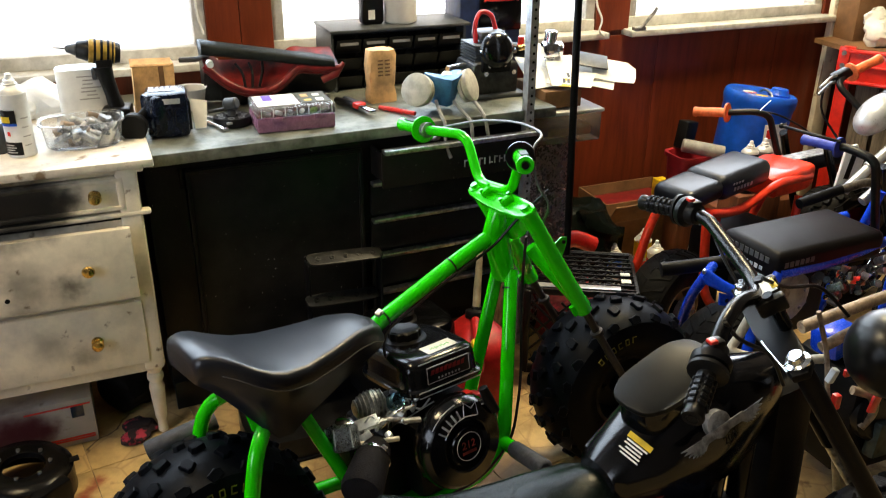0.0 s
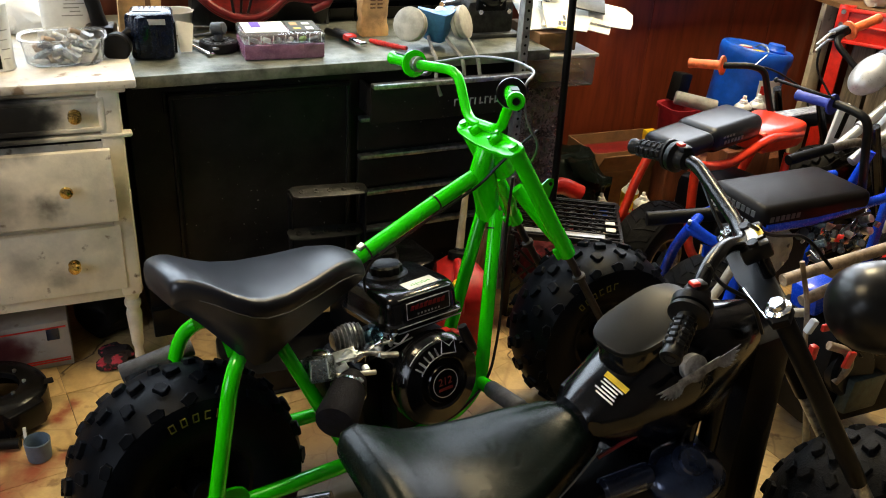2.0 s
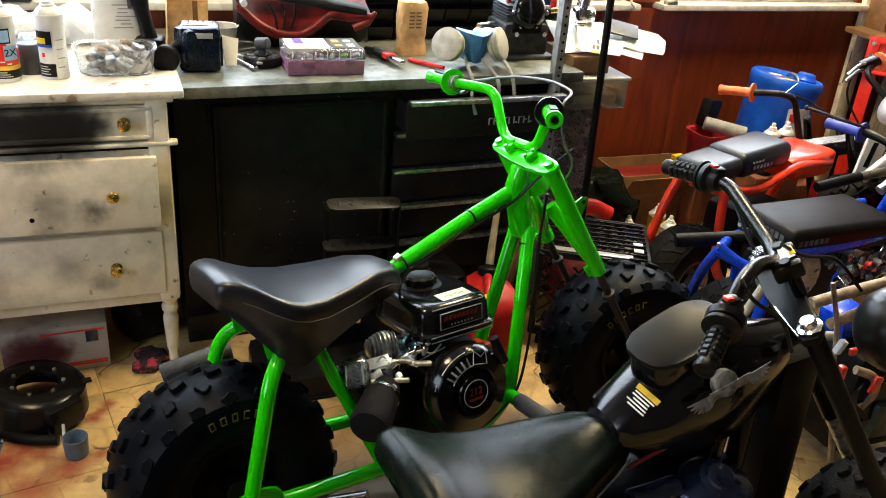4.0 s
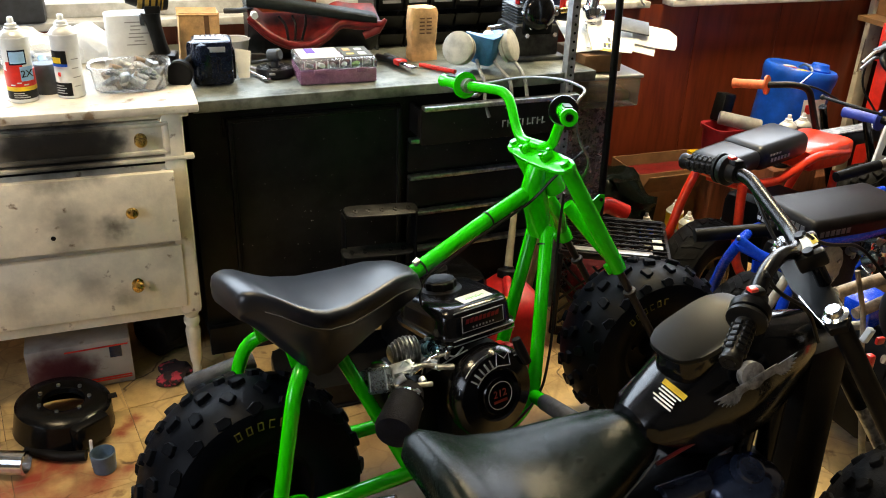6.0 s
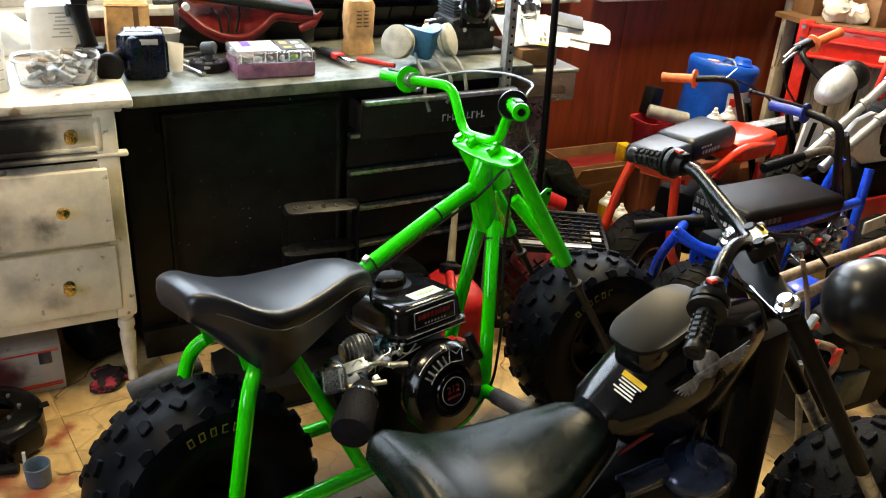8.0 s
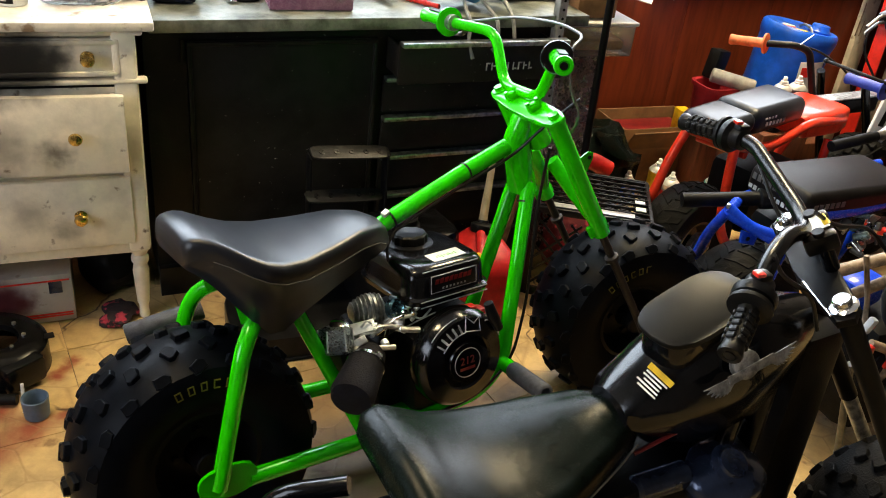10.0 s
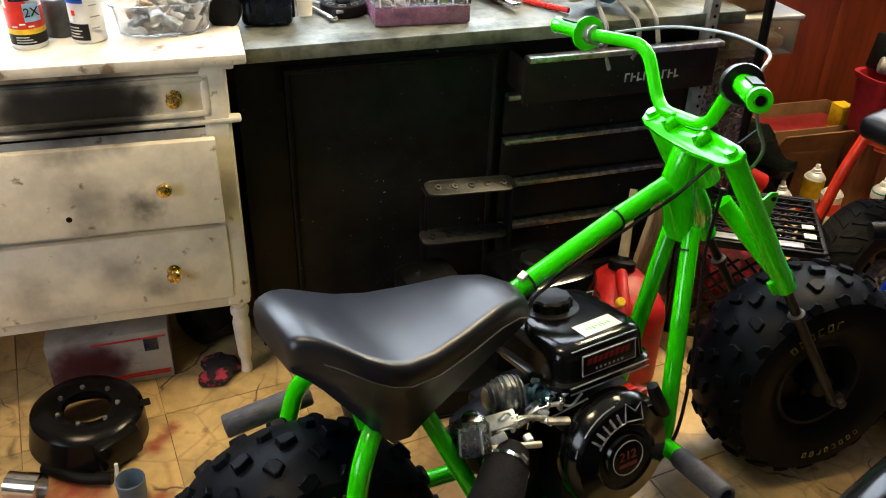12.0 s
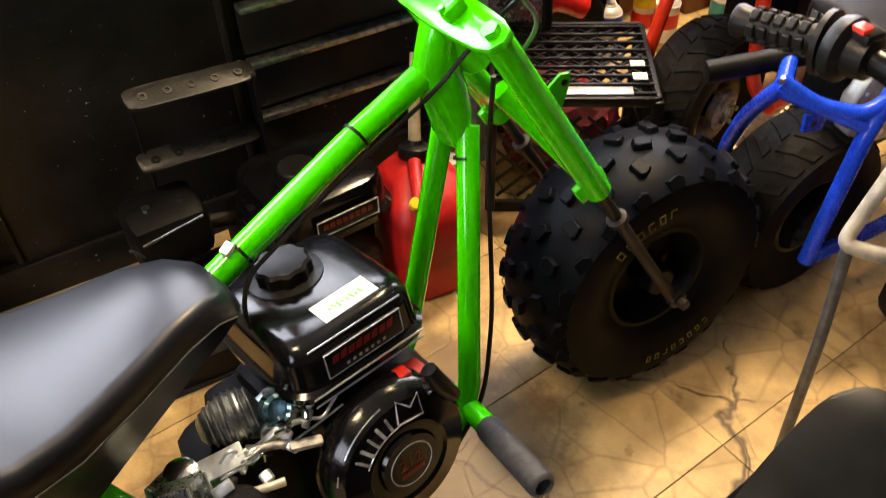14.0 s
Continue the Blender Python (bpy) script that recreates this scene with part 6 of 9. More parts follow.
part("stand", tube(nb(), [(1.305, -1.0, 0.38), (1.377, -1.0, 0.14), (1.412, -1.0, 0.0)], 0.0085, 12, 0.02), mat("dull_rod_steel", (0.16, 0.16, 0.155), 0.4, 0.7, 0.2, 30), bare, "grey steel rod leg")
part("bracket", br, mat("cream_steel", (0.34, 0.31, 0.25), 0.4, 0, 0.15, 30, 0.2), bare, "cream painted bent bracket")
part("post", tube(nb(), [(1.95, -0.87, 0.615), (1.98, -0.85, 0.30), (1.98, -0.85, 0.0)], 0.012, 12, 0.05), TAN, bare)

fbx = part("flat_bar", box(nb(), (1.79, -0.80, 0.600), (0.30, 0.006, 0.034), 0.002, rxyz(0, -3, 8)), mat("cream_steel", (0.34, 0.31, 0.25), 0.4, 0, 0.15, 30, 0.2), bare, "cream painted flat bar with a bolt")
part("bolt", cyl(nb(), (1.74, -0.812, 0.598), (1.74, -0.822, 0.598), 0.011, 10), DKGREY, fbx)
tkb2 = nb()
secs = []
for x, a, b in ((1.835, 0.05, 0.05), (1.845, 0.072, 0.075), (1.90, 0.080, 0.088), (2.03, 0.080, 0.090), (2.08, 0.07, 0.08)):
    secs.append([(x, -0.76 + py, 0.365 + pz) for py, pz in oval(a, b, 28, 4)])
loft(tkb2, secs)
part("fuel_tank", tkb2, RED, bare, "bright red rounded fuel tank")
cov = nb()
lathe(cov, [(0.072, 0), (0.074, 0.02), (0.060, 0.032), (0.020, 0.036), (0.004, 0.036)], align((1.90, -0.82, 0.165), (-0.25, -0.95, 0.15)), 30)
fc = part("fan_cover", cov, mat("cream_plastic", (0.30, 0.27, 0.20), 0.5, 0, 0.15, 30, 0.2), bare, "cream perforated fan cover")
FC = align((1.90, -0.82, 0.165), (-0.25, -0.95, 0.15))
for k in range(22):
    a = 2.4 * k
    r0 = 0.012 + 0.010 * math.sqrt(k)
    part("vent_hole", cyl(nb(), (math.cos(a) * r0, math.sin(a) * r0, 0.0335), (math.cos(a) * r0, math.sin(a) * r0, 0.0368), 0.0032, 8), BLACKM, fc, "", FC)
part("air_cleaner", cyl(nb(), (1.86, -0.93, 0.085), (1.90, -0.86, 0.10), 0.058, 26, bev=0.008), BLACKM, bare, "round black air cleaner")
beng = part("engine", box(nb(), (1.62, -0.83, 0.24), (0.34, 0.22, 0.30), 0.04), BLACKM, bare, "dark engine with bright blue fan housing and red caps")
part("fan_housing", box(nb(), (1.475, -0.82, 0.435), (0.085, 0.08, 0.075), 0.014, rxyz(0, -12, 8)), BLUE, beng, "bright blue plastic housing")
part("pump_box", box(nb(), (1.567, -0.955, 0.215), (0.13, 0.035, 0.10), 0.010, rxyz(0, 6, 6)), mat("dull_teal_steel", (0.03, 0.055, 0.06), 0.4, 0.3, 0.3, 30, 0.2), beng, "dull teal steel box")
part("red_tab", box(nb(), (1.478, -0.965, 0.333), (0.026, 0.010, 0.046), 0.004, rxyz(0, 14, 0)), RED, beng, "small red plastic tab")
part("red_tab", box(nb(), (1.380, -0.955, 0.437), (0.022, 0.010, 0.018), 0.003), RED, beng)
part("engine_cap", cyl(nb(), (1.56, -0.91, 0.36), (1.565, -0.93, 0.385), 0.020, 18, bev=0.004), RED, beng, "red filler cap")
part("engine_cap", cyl(nb(), (1.64, -0.92, 0.34), (1.645, -0.945, 0.36), 0.015, 18, bev=0.004), RED, beng, "red filler cap")
part("engine_cover", cyl(nb(), (1.53, -0.90, 0.27), (1.53, -0.955, 0.28), 0.070, 28, bev=0.01), BLACKP, beng)
rnd = random.Random(31)
for k in range(16):
    cc = nb()
    p = (1.50 + rnd.random() * 0.24, -0.93 + rnd.random() * 0.05, 0.26 + rnd.random() * 0.13)
    if k % 2:
        cyl(cc, p, (p[0] + rnd.uniform(-0.03, 0.03), p[1] - 0.025, p[2] + rnd.uniform(-0.02, 0.03)), rnd.uniform(0.007, 0.015), 12, bev=0.002)
    else:
        box(cc, p, (rnd.uniform(0.02, 0.05), rnd.uniform(0.015, 0.03), rnd.uniform(0.01, 0.03)), 0.004, rxyz(rnd.uniform(-30, 30), rnd.uniform(-30, 30), 0))
    part("fitting", cc, (RUSTY, DKGREY, ZINC, BLACKP)[k % 4], beng)
part("exhaust", tube(nb(), [(1.44, -0.93, 0.36), (1.49, -0.95, 0.345), (1.50, -0.955, 0.30), (1.47, -0.95, 0.26)], 0.011, 12, 0.03), TAN, beng, "bent pale pipe")

# ---- on the bench ----
def spray_can(at, label, bands, h=0.155, r=0.033, name="spray_can", group="spray cans"):
    """A spray can: tin body, domed shoulder, white nozzle, label bands of (z0, z1, material)."""
    x, y, z = at
    t = thing(name, at, label, "spray can", group)
    b = nb()
    lathe(b, [(r - 0.003, 0), (r, 0.003), (r, 0.006), (r - 0.001, 0.008), (r - 0.001, h - 0.006), (r + 0.0005, h - 0.004), (r + 0.0005, h)], pose(x, y, z), 28)
    d = nb()
    lathe(d, [(r - 0.001, h - 0.002), (r - 0.002, h + 0.003), (r - 0.007, h + 0.010), (r - 0.014, h + 0.016), (r - 0.0165, h + 0.017), (r - 0.0165, h + 0.021), (r - 0.019, h + 0.022), (0.002, h + 0.022)], pose(x, y, z), 28)
    part("shoulder", d, TINCAN, t, "silvery tin dome")
    part("body", b, bands[0][2], t)
    for z0, z1, m in bands[1:]:
        s = nb()
        lathe(s, [(r - 0.001, z0), (r + 0.0006, z0), (r + 0.0006, z1), (r - 0.001, z1)], pose(x, y, z), 28, closed=True)
        part("label_band", s, m, t)
    n = nb()
    lathe(n, [(0.013, h + 0.021), (0.0135, h + 0.023), (0.0125, h + 0.029), (0.0075, h + 0.031), (0.0070, h + 0.042), (0.0060, h + 0.044), (0.002, h + 0.044)], pose(x, y, z), 18)
    part("nozzle", n, WHITEP, t)
    return t


def label_patch(t, at, r, z0, z1, a0, a1, m, label=""):
    b = nb()
    secs = []
    for k in range(9):
        a = radians(a0 + (a1 - a0) * k / 8)
        c, s = math.cos(a), math.sin(a)
        secs.append([(at[0] + c * rr, at[1] + s * rr, at[2] + zz) for rr, zz in ((r, z0), (r + 0.0012, z0), (r + 0.0012, z1), (r, z1))])
    loft(b, secs)
    part("label_patch", b, m, t, label)


PALEBLUE = mat("pale_blue_print", (0.30, 0.52, 0.78), 0.5)
c0 = (-0.388, 0.104, 0.823)
t = spray_can(c0, "white and red spray paint can on the dresser", ((0, 0, WHITEP), (0.010, 0.030, BLACKP), (0.030, 0.040, YELLOW), (0.040, 0.078, RED)))
label_patch(t, c0, 0.0332, 0.078, 0.100, -135, -70, RED, "red label panel")
label_patch(t, c0, 0.0336, 0.093, 0.128, -118, -52, BLUEMET, "dark rimmed oval name patch")
label_patch(t, c0, 0.0342, 0.097, 0.124, -113, -57, PALEBLUE, "pale blue oval patch")
label_patch(t, c0, 0.0340, 0.054, 0.088, -82, -30, PALEBLUE, "pale blue patch")
for k in range(3):
    label_patch(t, c0, 0.0340, 0.044 + 0.005 * (k % 2), 0.0465 + 0.005 * (k % 2), -125 + k * 25, -108 + k * 25, WHITEP)
    label_patch(t, c0, 0.0340, 0.014 + 0.005 * k, 0.016 + 0.005 * k, -120, -60 - 10 * k, TIN)
words("2X", 0.024, BLACKP, Matrix.Translation((c0[0] + 0.0185, c0[1] - 0.0305, c0[2] + 0.071)) @ Matrix.Rotation(radians(32), 4, "Z") @ Matrix.Rotation(radians(90), 4, "X"), t, "black printed characters")
c1 = (-0.280, 0.118, 0.823)
t = spray_can(c1, "white spray can with black and yellow label", ((0, 0, WHITEP),))
label_patch(t, c1, 0.0332, 0.008, 0.040, -170, -82, BLACKP, "black lower label block")
label_patch(t, c1, 0.0334, 0.080, 0.118, -155, -88, BLACKP, "black name patch")
label_patch(t, c1, 0.0340, 0.088, 0.102, -150, -112, YELLOW)
label_patch(t, c1, 0.0340, 0.080, 0.086, -155, -88, BLUEP)
label_patch(t, c1, 0.0334, 0.056, 0.066, -132, -120, RED)
for k in range(4):
    label_patch(t, c1, 0.0340, 0.014 + 0.006 * k, 0.016 + 0.006 * k, -150, -105 - 8 * (k % 2), TIN)
    label_patch(t, c1, 0.0334, 0.030 + 0.022 * k, 0.032 + 0.022 * k, -72, -45 + 6 * (k % 2), GREY)
gc = nb()
lathe(gc, [(0.030, 0), (0.031, 0.003), (0.031, 0.07), (0.028, 0.074), (0.004, 0.075)], pose(-0.335, 0.165, 0.823), 24)
solo("small_can", gc, DKGREY, "small dark grey can behind the spray cans", "can")

tub = thing("plastic_tub", (-0.138, 0.158, 0.823), "clear plastic tub full of small metal parts", "plastic tub")
tb = nb()
secs = []
for k, (a, b, z) in enumerate(((0.080, 0.050, 0.0), (0.088, 0.058, 0.006), (0.096, 0.066, 0.060), (0.102, 0.072, 0.062), (0.102, 0.072, 0.066), (0.094, 0.064, 0.066), (0.086, 0.056, 0.008), (0.078, 0.048, 0.004))):
    secs.append([(-0.138 + px, 0.158 + py, 0.823 + z) for px, py in oval(a, b, 32, 3.4)])
loft(tb, secs)
part("tub", tb, TUBCLEAR, tub)
rnd = random.Random(21)
for k in range(34):
    pc = nb()
    p = (-0.138 + rnd.uniform(-0.07, 0.07), 0.158 + rnd.uniform(-0.042, 0.042), 0.833 + rnd.uniform(0.0, 0.045))
    if k % 2:
        box(pc, p, (rnd.uniform(0.025, 0.06), rnd.uniform(0.015, 0.03), rnd.uniform(0.010, 0.022)), 0.003, rxyz(rnd.uniform(-40, 40), rnd.uniform(-40, 40), rnd.uniform(0, 180)))
    else:
        cyl(pc, p, (p[0] + rnd.uniform(-0.03, 0.03), p[1] + rnd.uniform(-0.02, 0.02), p[2] + 0.012), rnd.uniform(0.006, 0.014), 10)
    part("loose_part", pc, (ALU, GREY, TAN, ZINC, ALU, DKGREY)[k % 6], tub)

bw = thing("plastic_bowl", (-0.36, 0.28, 0.823), "clear plastic bowl with blue odds and ends", "plastic bowl")
b = nb()
lathe(b, [(0.05, 0), (0.07, 0.005), (0.095, 0.07), (0.10, 0.075), (0.092, 0.073), (0.066, 0.008), (0.02, 0.004)], pose(-0.36, 0.28, 0.823), 32)
part("bowl", b, TUBCLEAR, bw)
for k in range(8):
    q = nb()
    box(q, (-0.36 + rnd.uniform(-0.04, 0.04), 0.28 + rnd.uniform(-0.04, 0.04), 0.85 + 0.006 * k), (0.04, 0.02, 0.012), 0.004, rxyz(rnd.uniform(-30, 30), rnd.uniform(-30, 30), rnd.uniform(0, 180)))
    part("loose_part", q, (mat("pale_blue_print", (0.35, 0.55, 0.75), 0.5), WHITEP, GREY)[k % 3], bw)

pbg = nb()
rnd = random.Random(8)
ball(pbg, (-0.37, 0.47, 0.862), (0.30, 0.06, 0.055), 56, 24)
for v in pbg.verts:
    v.co += noise.noise_vector(v.co * 16) * 0.035
    v.co.z = max(v.co.z, 0.8235)
solo("plastic_bag", pbg, WHITEP, "crumpled white plastic bag along the back of the dresser", "plastic bag")
jug = thing("plastic_container", (-0.13, 0.36, 0.823), "white plastic container with printed text", "plastic container")
b = nb()
slab(b, oval(0.062, 0.04, 28, 5, -0.125, 0.36), 0.823, 0.975, None, 0.004)
part("body", b, WHITEP, jug)
ln = nb()
for k in range(7):
    box(ln, (-0.110 + 0.008 * (k % 2), 0.3193, 0.957 - k * 0.010), (0.05 - 0.012 * (k % 3), 0.0012, 0.0028), 0)
part("printed_lines", ln, GREY, jug, "rows of small printed bars")

dr = thing("cordless_drill", (-0.045, 0.31, 0.823), "yellow and black cordless drill standing on its battery", "cordless drill")
b = nb()
box(b, (-0.045, 0.31, 0.850), (0.075, 0.07, 0.05), 0.008, rz(-10))
part("battery", b, BLACKP, dr)
hd_ = nb()
secs = []
for f, a, bb in ((0, 0.022, 0.024), (0.3, 0.019, 0.021), (0.7, 0.020, 0.022), (1, 0.026, 0.026)):
    c = Vector((-0.045, 0.31, 0.87)).lerp(Vector((-0.068, 0.31, 0.985)), f)
    secs.append([(c.x + px, c.y + py, c.z) for px, py in oval(a, bb, 20, 2.6)])
loft(hd_, secs)
part("handle", hd_, BLACKP, dr)
for name_, x0, x1, ra, rb_, m in (("motor_housing", -0.030, -0.095, 0.030, 0.032, OLIVE), ("motor_cap", -0.018, -0.040, 0.026, 0.031, BLACKP), ("gear_case", -0.095, -0.125, 0.028, 0.022, BLACKP), ("chuck", -0.125, -0.150, 0.016, 0.009, DKGREY), ("drill_bit", -0.150, -0.180, 0.0035, 0.0025, ALU)):
    q = nb()
    cyl(q, (x0, 0.31, 1.016 - (x0 + 0.03) * 0.16), (x1, 0.31, 1.016 - (x1 + 0.03) * 0.16), ra, 20, rb_, bev=0.002 if ra > 0.01 else 0)
    part(name_, q, m, dr)
q = nb()
box(q, (-0.062, 0.279, 0.995), (0.04, 0.006, 0.02), 0.003)
part("side_plate", q, BLACKP, dr)
for x0 in (-0.048, -0.064, -0.080):
    ve = nb()
    lathe(ve, [(0.0315, -0.003), (0.0330, -0.003), (0.0330, 0.003), (0.0315, 0.003)], align((x0, 0.31, 1.016 - (x0 + 0.03) * 0.16), (-1, 0, 0.16)), 22, closed=True)
    part("vent_band", ve, BLACKP, dr)
part("trigger", box(nb(), (-0.090, 0.31, 0.965), (0.012, 0.016, 0.03), 0.004), DKGREY, dr)

ub = thing("cardboard_box", (0.065, 0.42, 0.806), "small torn brown cardboard box standing on end", "cardboard box")
b = nb()
box(b, (0.063, 0.42, 0.885), (0.112, 0.06, 0.155), 0.002, rxyz(0, 2, 0))
part("carton", b, KRAFT, ub)
b = nb()
box(b, (0.085, 0.3885, 0.925), (0.014, 0.002, 0.06), 0)
box(b, (0.085, 0.3885, 0.885), (0.05, 0.002, 0.012), 0)
part("print", b, CARD, ub, "darker printed marks")
part("flap", box(nb(), (0.06, 0.40, 0.965), (0.11, 0.03, 0.003), 0, rxyz(35, 2, 0)), KRAFT, ub)

ch = thing("battery_charger", (0.075, 0.235, 0.806), "chunky black tool battery with silver label", "tool battery")
b = nb()
box(b, (0.078, 0.235, 0.866), (0.108, 0.105, 0.118), 0.012, rz(-6), 2)
box(b, (0.045, 0.215, 0.872), (0.05, 0.08, 0.10), 0.016, rz(24), 2)
part("body", b, NAVY, ch)
for k in range(6):
    part("side_rib", box(nb(), (0.128, 0.20 + k * 0.014, 0.86), (0.012, 0.006, 0.08), 0.002, rz(-6)), BLACKP, ch)
part("label", box(nb(), (0.07, 0.24, 0.9262), (0.07, 0.05, 0.002), 0.0005, rz(-6)), SILVERP, ch, "silver label with dark bars")
b = nb()
for k in range(4):
    box(b, (0.052 + k * 0.013, 0.245, 0.9274), (0.006, 0.035, 0.0012), 0, rz(-6))
part("label_bars", b, BLUEMET, ch)
part("front_label", box(nb(), (0.085, 0.1806, 0.905), (0.045, 0.003, 0.014), 0.0005, rz(-6)), SILVERP, ch, "silver plate")
for k in range(5):
    part("vent", box(nb(), (0.085 + 0.008 * k, 0.1815, 0.865), (0.003, 0.003, 0.04), 0.0005, rz(-6)), BLACKM, ch)
b = nb()
cyl(b, (-0.01, 0.19, 0.850), (-0.02, 0.155, 0.850), 0.034, 24, 0.036, 0.004)
cyl(b, (-0.005, 0.20, 0.855), (0.03, 0.22, 0.88), 0.014, 14)
part("side_handle", b, BLACKM, ch)

sc = nb()
slab(sc, [(-0.022, 0.0), (0.008, 0.0), (0.020, 0.075), (-0.024, 0.085)], -0.001, 0.001, Matrix.Translation((0.168, 0.245, 0.8075)) @ Matrix.Rotation(radians(62), 4, "X"))
solo("plastic_scraper", sc, WHITEP, "thin white plastic scraper leaning on the tools", "scraper")

dk = thing("router_base", (0.25, 0.262, 0.806), "round black machined base plate with holes", "machine part")
b = nb()
lathe(b, [(0.05, 0), (0.053, 0.003), (0.053, 0.020), (0.050, 0.024), (0.018, 0.024), (0.016, 0.020), (0.016, 0)], pose(0.25, 0.262, 0.806), 40, closed=True)
part("plate", b, BLACKP, dk)
for k in range(7):
    a = 2 * math.pi * k / 7
    q = nb()
    lathe(q, [(0.007, 0.0235), (0.0095, 0.0235), (0.0095, 0.0255), (0.007, 0.0255)], pose(0.25 + math.cos(a) * 0.034, 0.262 + math.sin(a) * 0.034, 0.806), 14, closed=True)
    part("hole_rim", q, ALU, dk)
b = nb()
cyl(b, (0.25, 0.262, 0.83), (0.25, 0.262, 0.85), 0.012, 16, bev=0.002)
cyl(b, (0.235, 0.27, 0.862), (0.265, 0.245, 0.868), 0.017, 18, bev=0.004)
part("knob", b, DKGREY, dk)
for k, (p, q2, m) in enumerate((((0.185, 0.34, 0.815), (0.235, 0.22, 0.822), ALU), ((0.175, 0.31, 0.813), (0.215, 0.20, 0.813), CHROME), ((0.20, 0.36, 0.82), (0.25, 0.31, 0.84), DKGREY))):
    w = nb()
    tube(w, [p, q2], 0.005, 10)
    box(w, q2, (0.018, 0.022, 0.008), 0.003, rz(30 * k))
    solo("wrench", w, m, "small metal hand tool lying on the bench", "hand tool", "hand tools on the bench")

tkx = thing("parts_case", (0.405, 0.205, 0.806), "clear-lidded parts case with a purple base", "parts case")
part("base", box(nb(), (0.407, 0.207, 0.826), (0.215, 0.150, 0.040), 0.005, rz(-2)), PURPLE, tkx, "purple tinted plastic base")
part("lid", box(nb(), (0.407, 0.207, 0.860), (0.217, 0.152, 0.026), 0.004, rz(-2)), TUBCLEAR, tkx, "clear plastic lid")
for k in range(2):
    part("latch", box(nb(), (0.35 + k * 0.12, 0.130, 0.842), (0.03, 0.006, 0.012), 0.002, rz(-2)), PURPLE, tkx)
part("lid_label", box(nb(), (0.365, 0.215, 0.8740), (0.115, 0.115, 0.0012), 0, rz(-2)), PAPER, tkx, "white paper label")
part("lid_label", box(nb(), (0.345, 0.240, 0.8752), (0.026, 0.055, 0.001), 0, rz(-2)), mat("violet_label", (0.16, 0.08, 0.45), 0.6), tkx, "violet mark")
part("lid_label", box(nb(), (0.470, 0.215, 0.8740), (0.080, 0.115, 0.0012), 0, rz(-2)), mat("dark_olive_card", (0.05, 0.05, 0.03), 0.6), tkx, "dark olive card")
for k in range(4):
    part("lid_label", box(nb(), (0.450 + 0.034 * (k % 2), 0.235 - 0.05 * (k // 2), 0.8752), (0.020, 0.030 - 0.008 * (k % 3), 0.001), 0, rz(-2)), (KRAFT, PAPER, YELLOW, PAPER)[k], tkx)
for k in range(7):
    part("divider", box(nb(), (0.309 + k * 0.0325, 0.1335, 0.860), (0.0018, 0.006, 0.020), 0, rz(-2)), WHITEP, tkx)
    if k < 6:
        q = nb()
        box(q, (0.325 + k * 0.0325, 0.145, 0.857), (0.024, 0.012, 0.012), 0.004, rxyz(10 * k, 20, 30 * k))
        part("small_part", q, (GREY, WHITEP, GREY, WHITEP, mat("leaf_green", (0.25, 0.42, 0.10), 0.5), GREY)[k], tkx)

ml = thing("cutting_pliers", (0.62, 0.27, 0.806), "black and red cable cutters with chrome jaws", "pliers")
for dx, m in ((-0.014, BLACKP), (0.012, DKGREY)):
    part("handle", tube(nb(), [(0.600 + dx, 0.375, 0.816), (0.612 + dx, 0.31, 0.822), (0.624, 0.25, 0.822)], 0.010, 12, 0.03), m, ml)
part("collar", box(nb(), (0.622, 0.262, 0.824), (0.034, 0.03, 0.018), 0.005, rz(12)), RED, ml)
part("jaws", box(nb(), (0.632, 0.215, 0.822), (0.026, 0.07, 0.016), 0.006, rz(14)), CHROME, ml)

bg_ = thing("paper_bag", (0.722, 0.36, 0.806), "crumpled brown kraft paper bag standing upright", "paper bag")
b = nb()
secs = []
rnd = random.Random(5)
for k in range(11):
    z = 0.806 + 0.158 * k / 10
    g = 1 - 0.12 * math.exp(-((k - 3) / 1.2) ** 2) - (0.10 if k == 10 else 0)
    secs.append([(0.722 + px * g + rnd.uniform(-0.0025, 0.0025), 0.36 + py * g + rnd.uniform(-0.0025, 0.0025), z + rnd.uniform(-0.002, 0.002)) for px, py in oval(0.045, 0.032, 22, 4.5)])
loft(b, secs)
part("bag", b, KRAFT, bg_)
b = nb()
for k in range(5):
    for j in range(2):
        box(b, (0.712 + j * 0.022, 0.3262, 0.935 - k * 0.011), (0.016, 0.0015, 0.004), 0)
part("print", b, CARD, bg_, "faded printed lines")

sd = thing("screwdriver", (0.72, 0.205, 0.806), "thin red plastic handled tool", "screwdriver")
part("handle", tube(nb(), [(0.683, 0.256, 0.813), (0.758, 0.154, 0.813)], 0.0065, 10), RED, sd)
for k in range(6):
    p = Vector((0.683, 0.256, 0.813)).lerp(Vector((0.758, 0.154, 0.813)), 0.15 + k * 0.12)
    q = nb()
    lathe(q, [(0.0064, -0.003), (0.0078, -0.003), (0.0078, 0.003), (0.0064, 0.003)], align(p, (0.075, -0.102, 0)), 12, closed=True)
    part("rib", q, RED, sd)

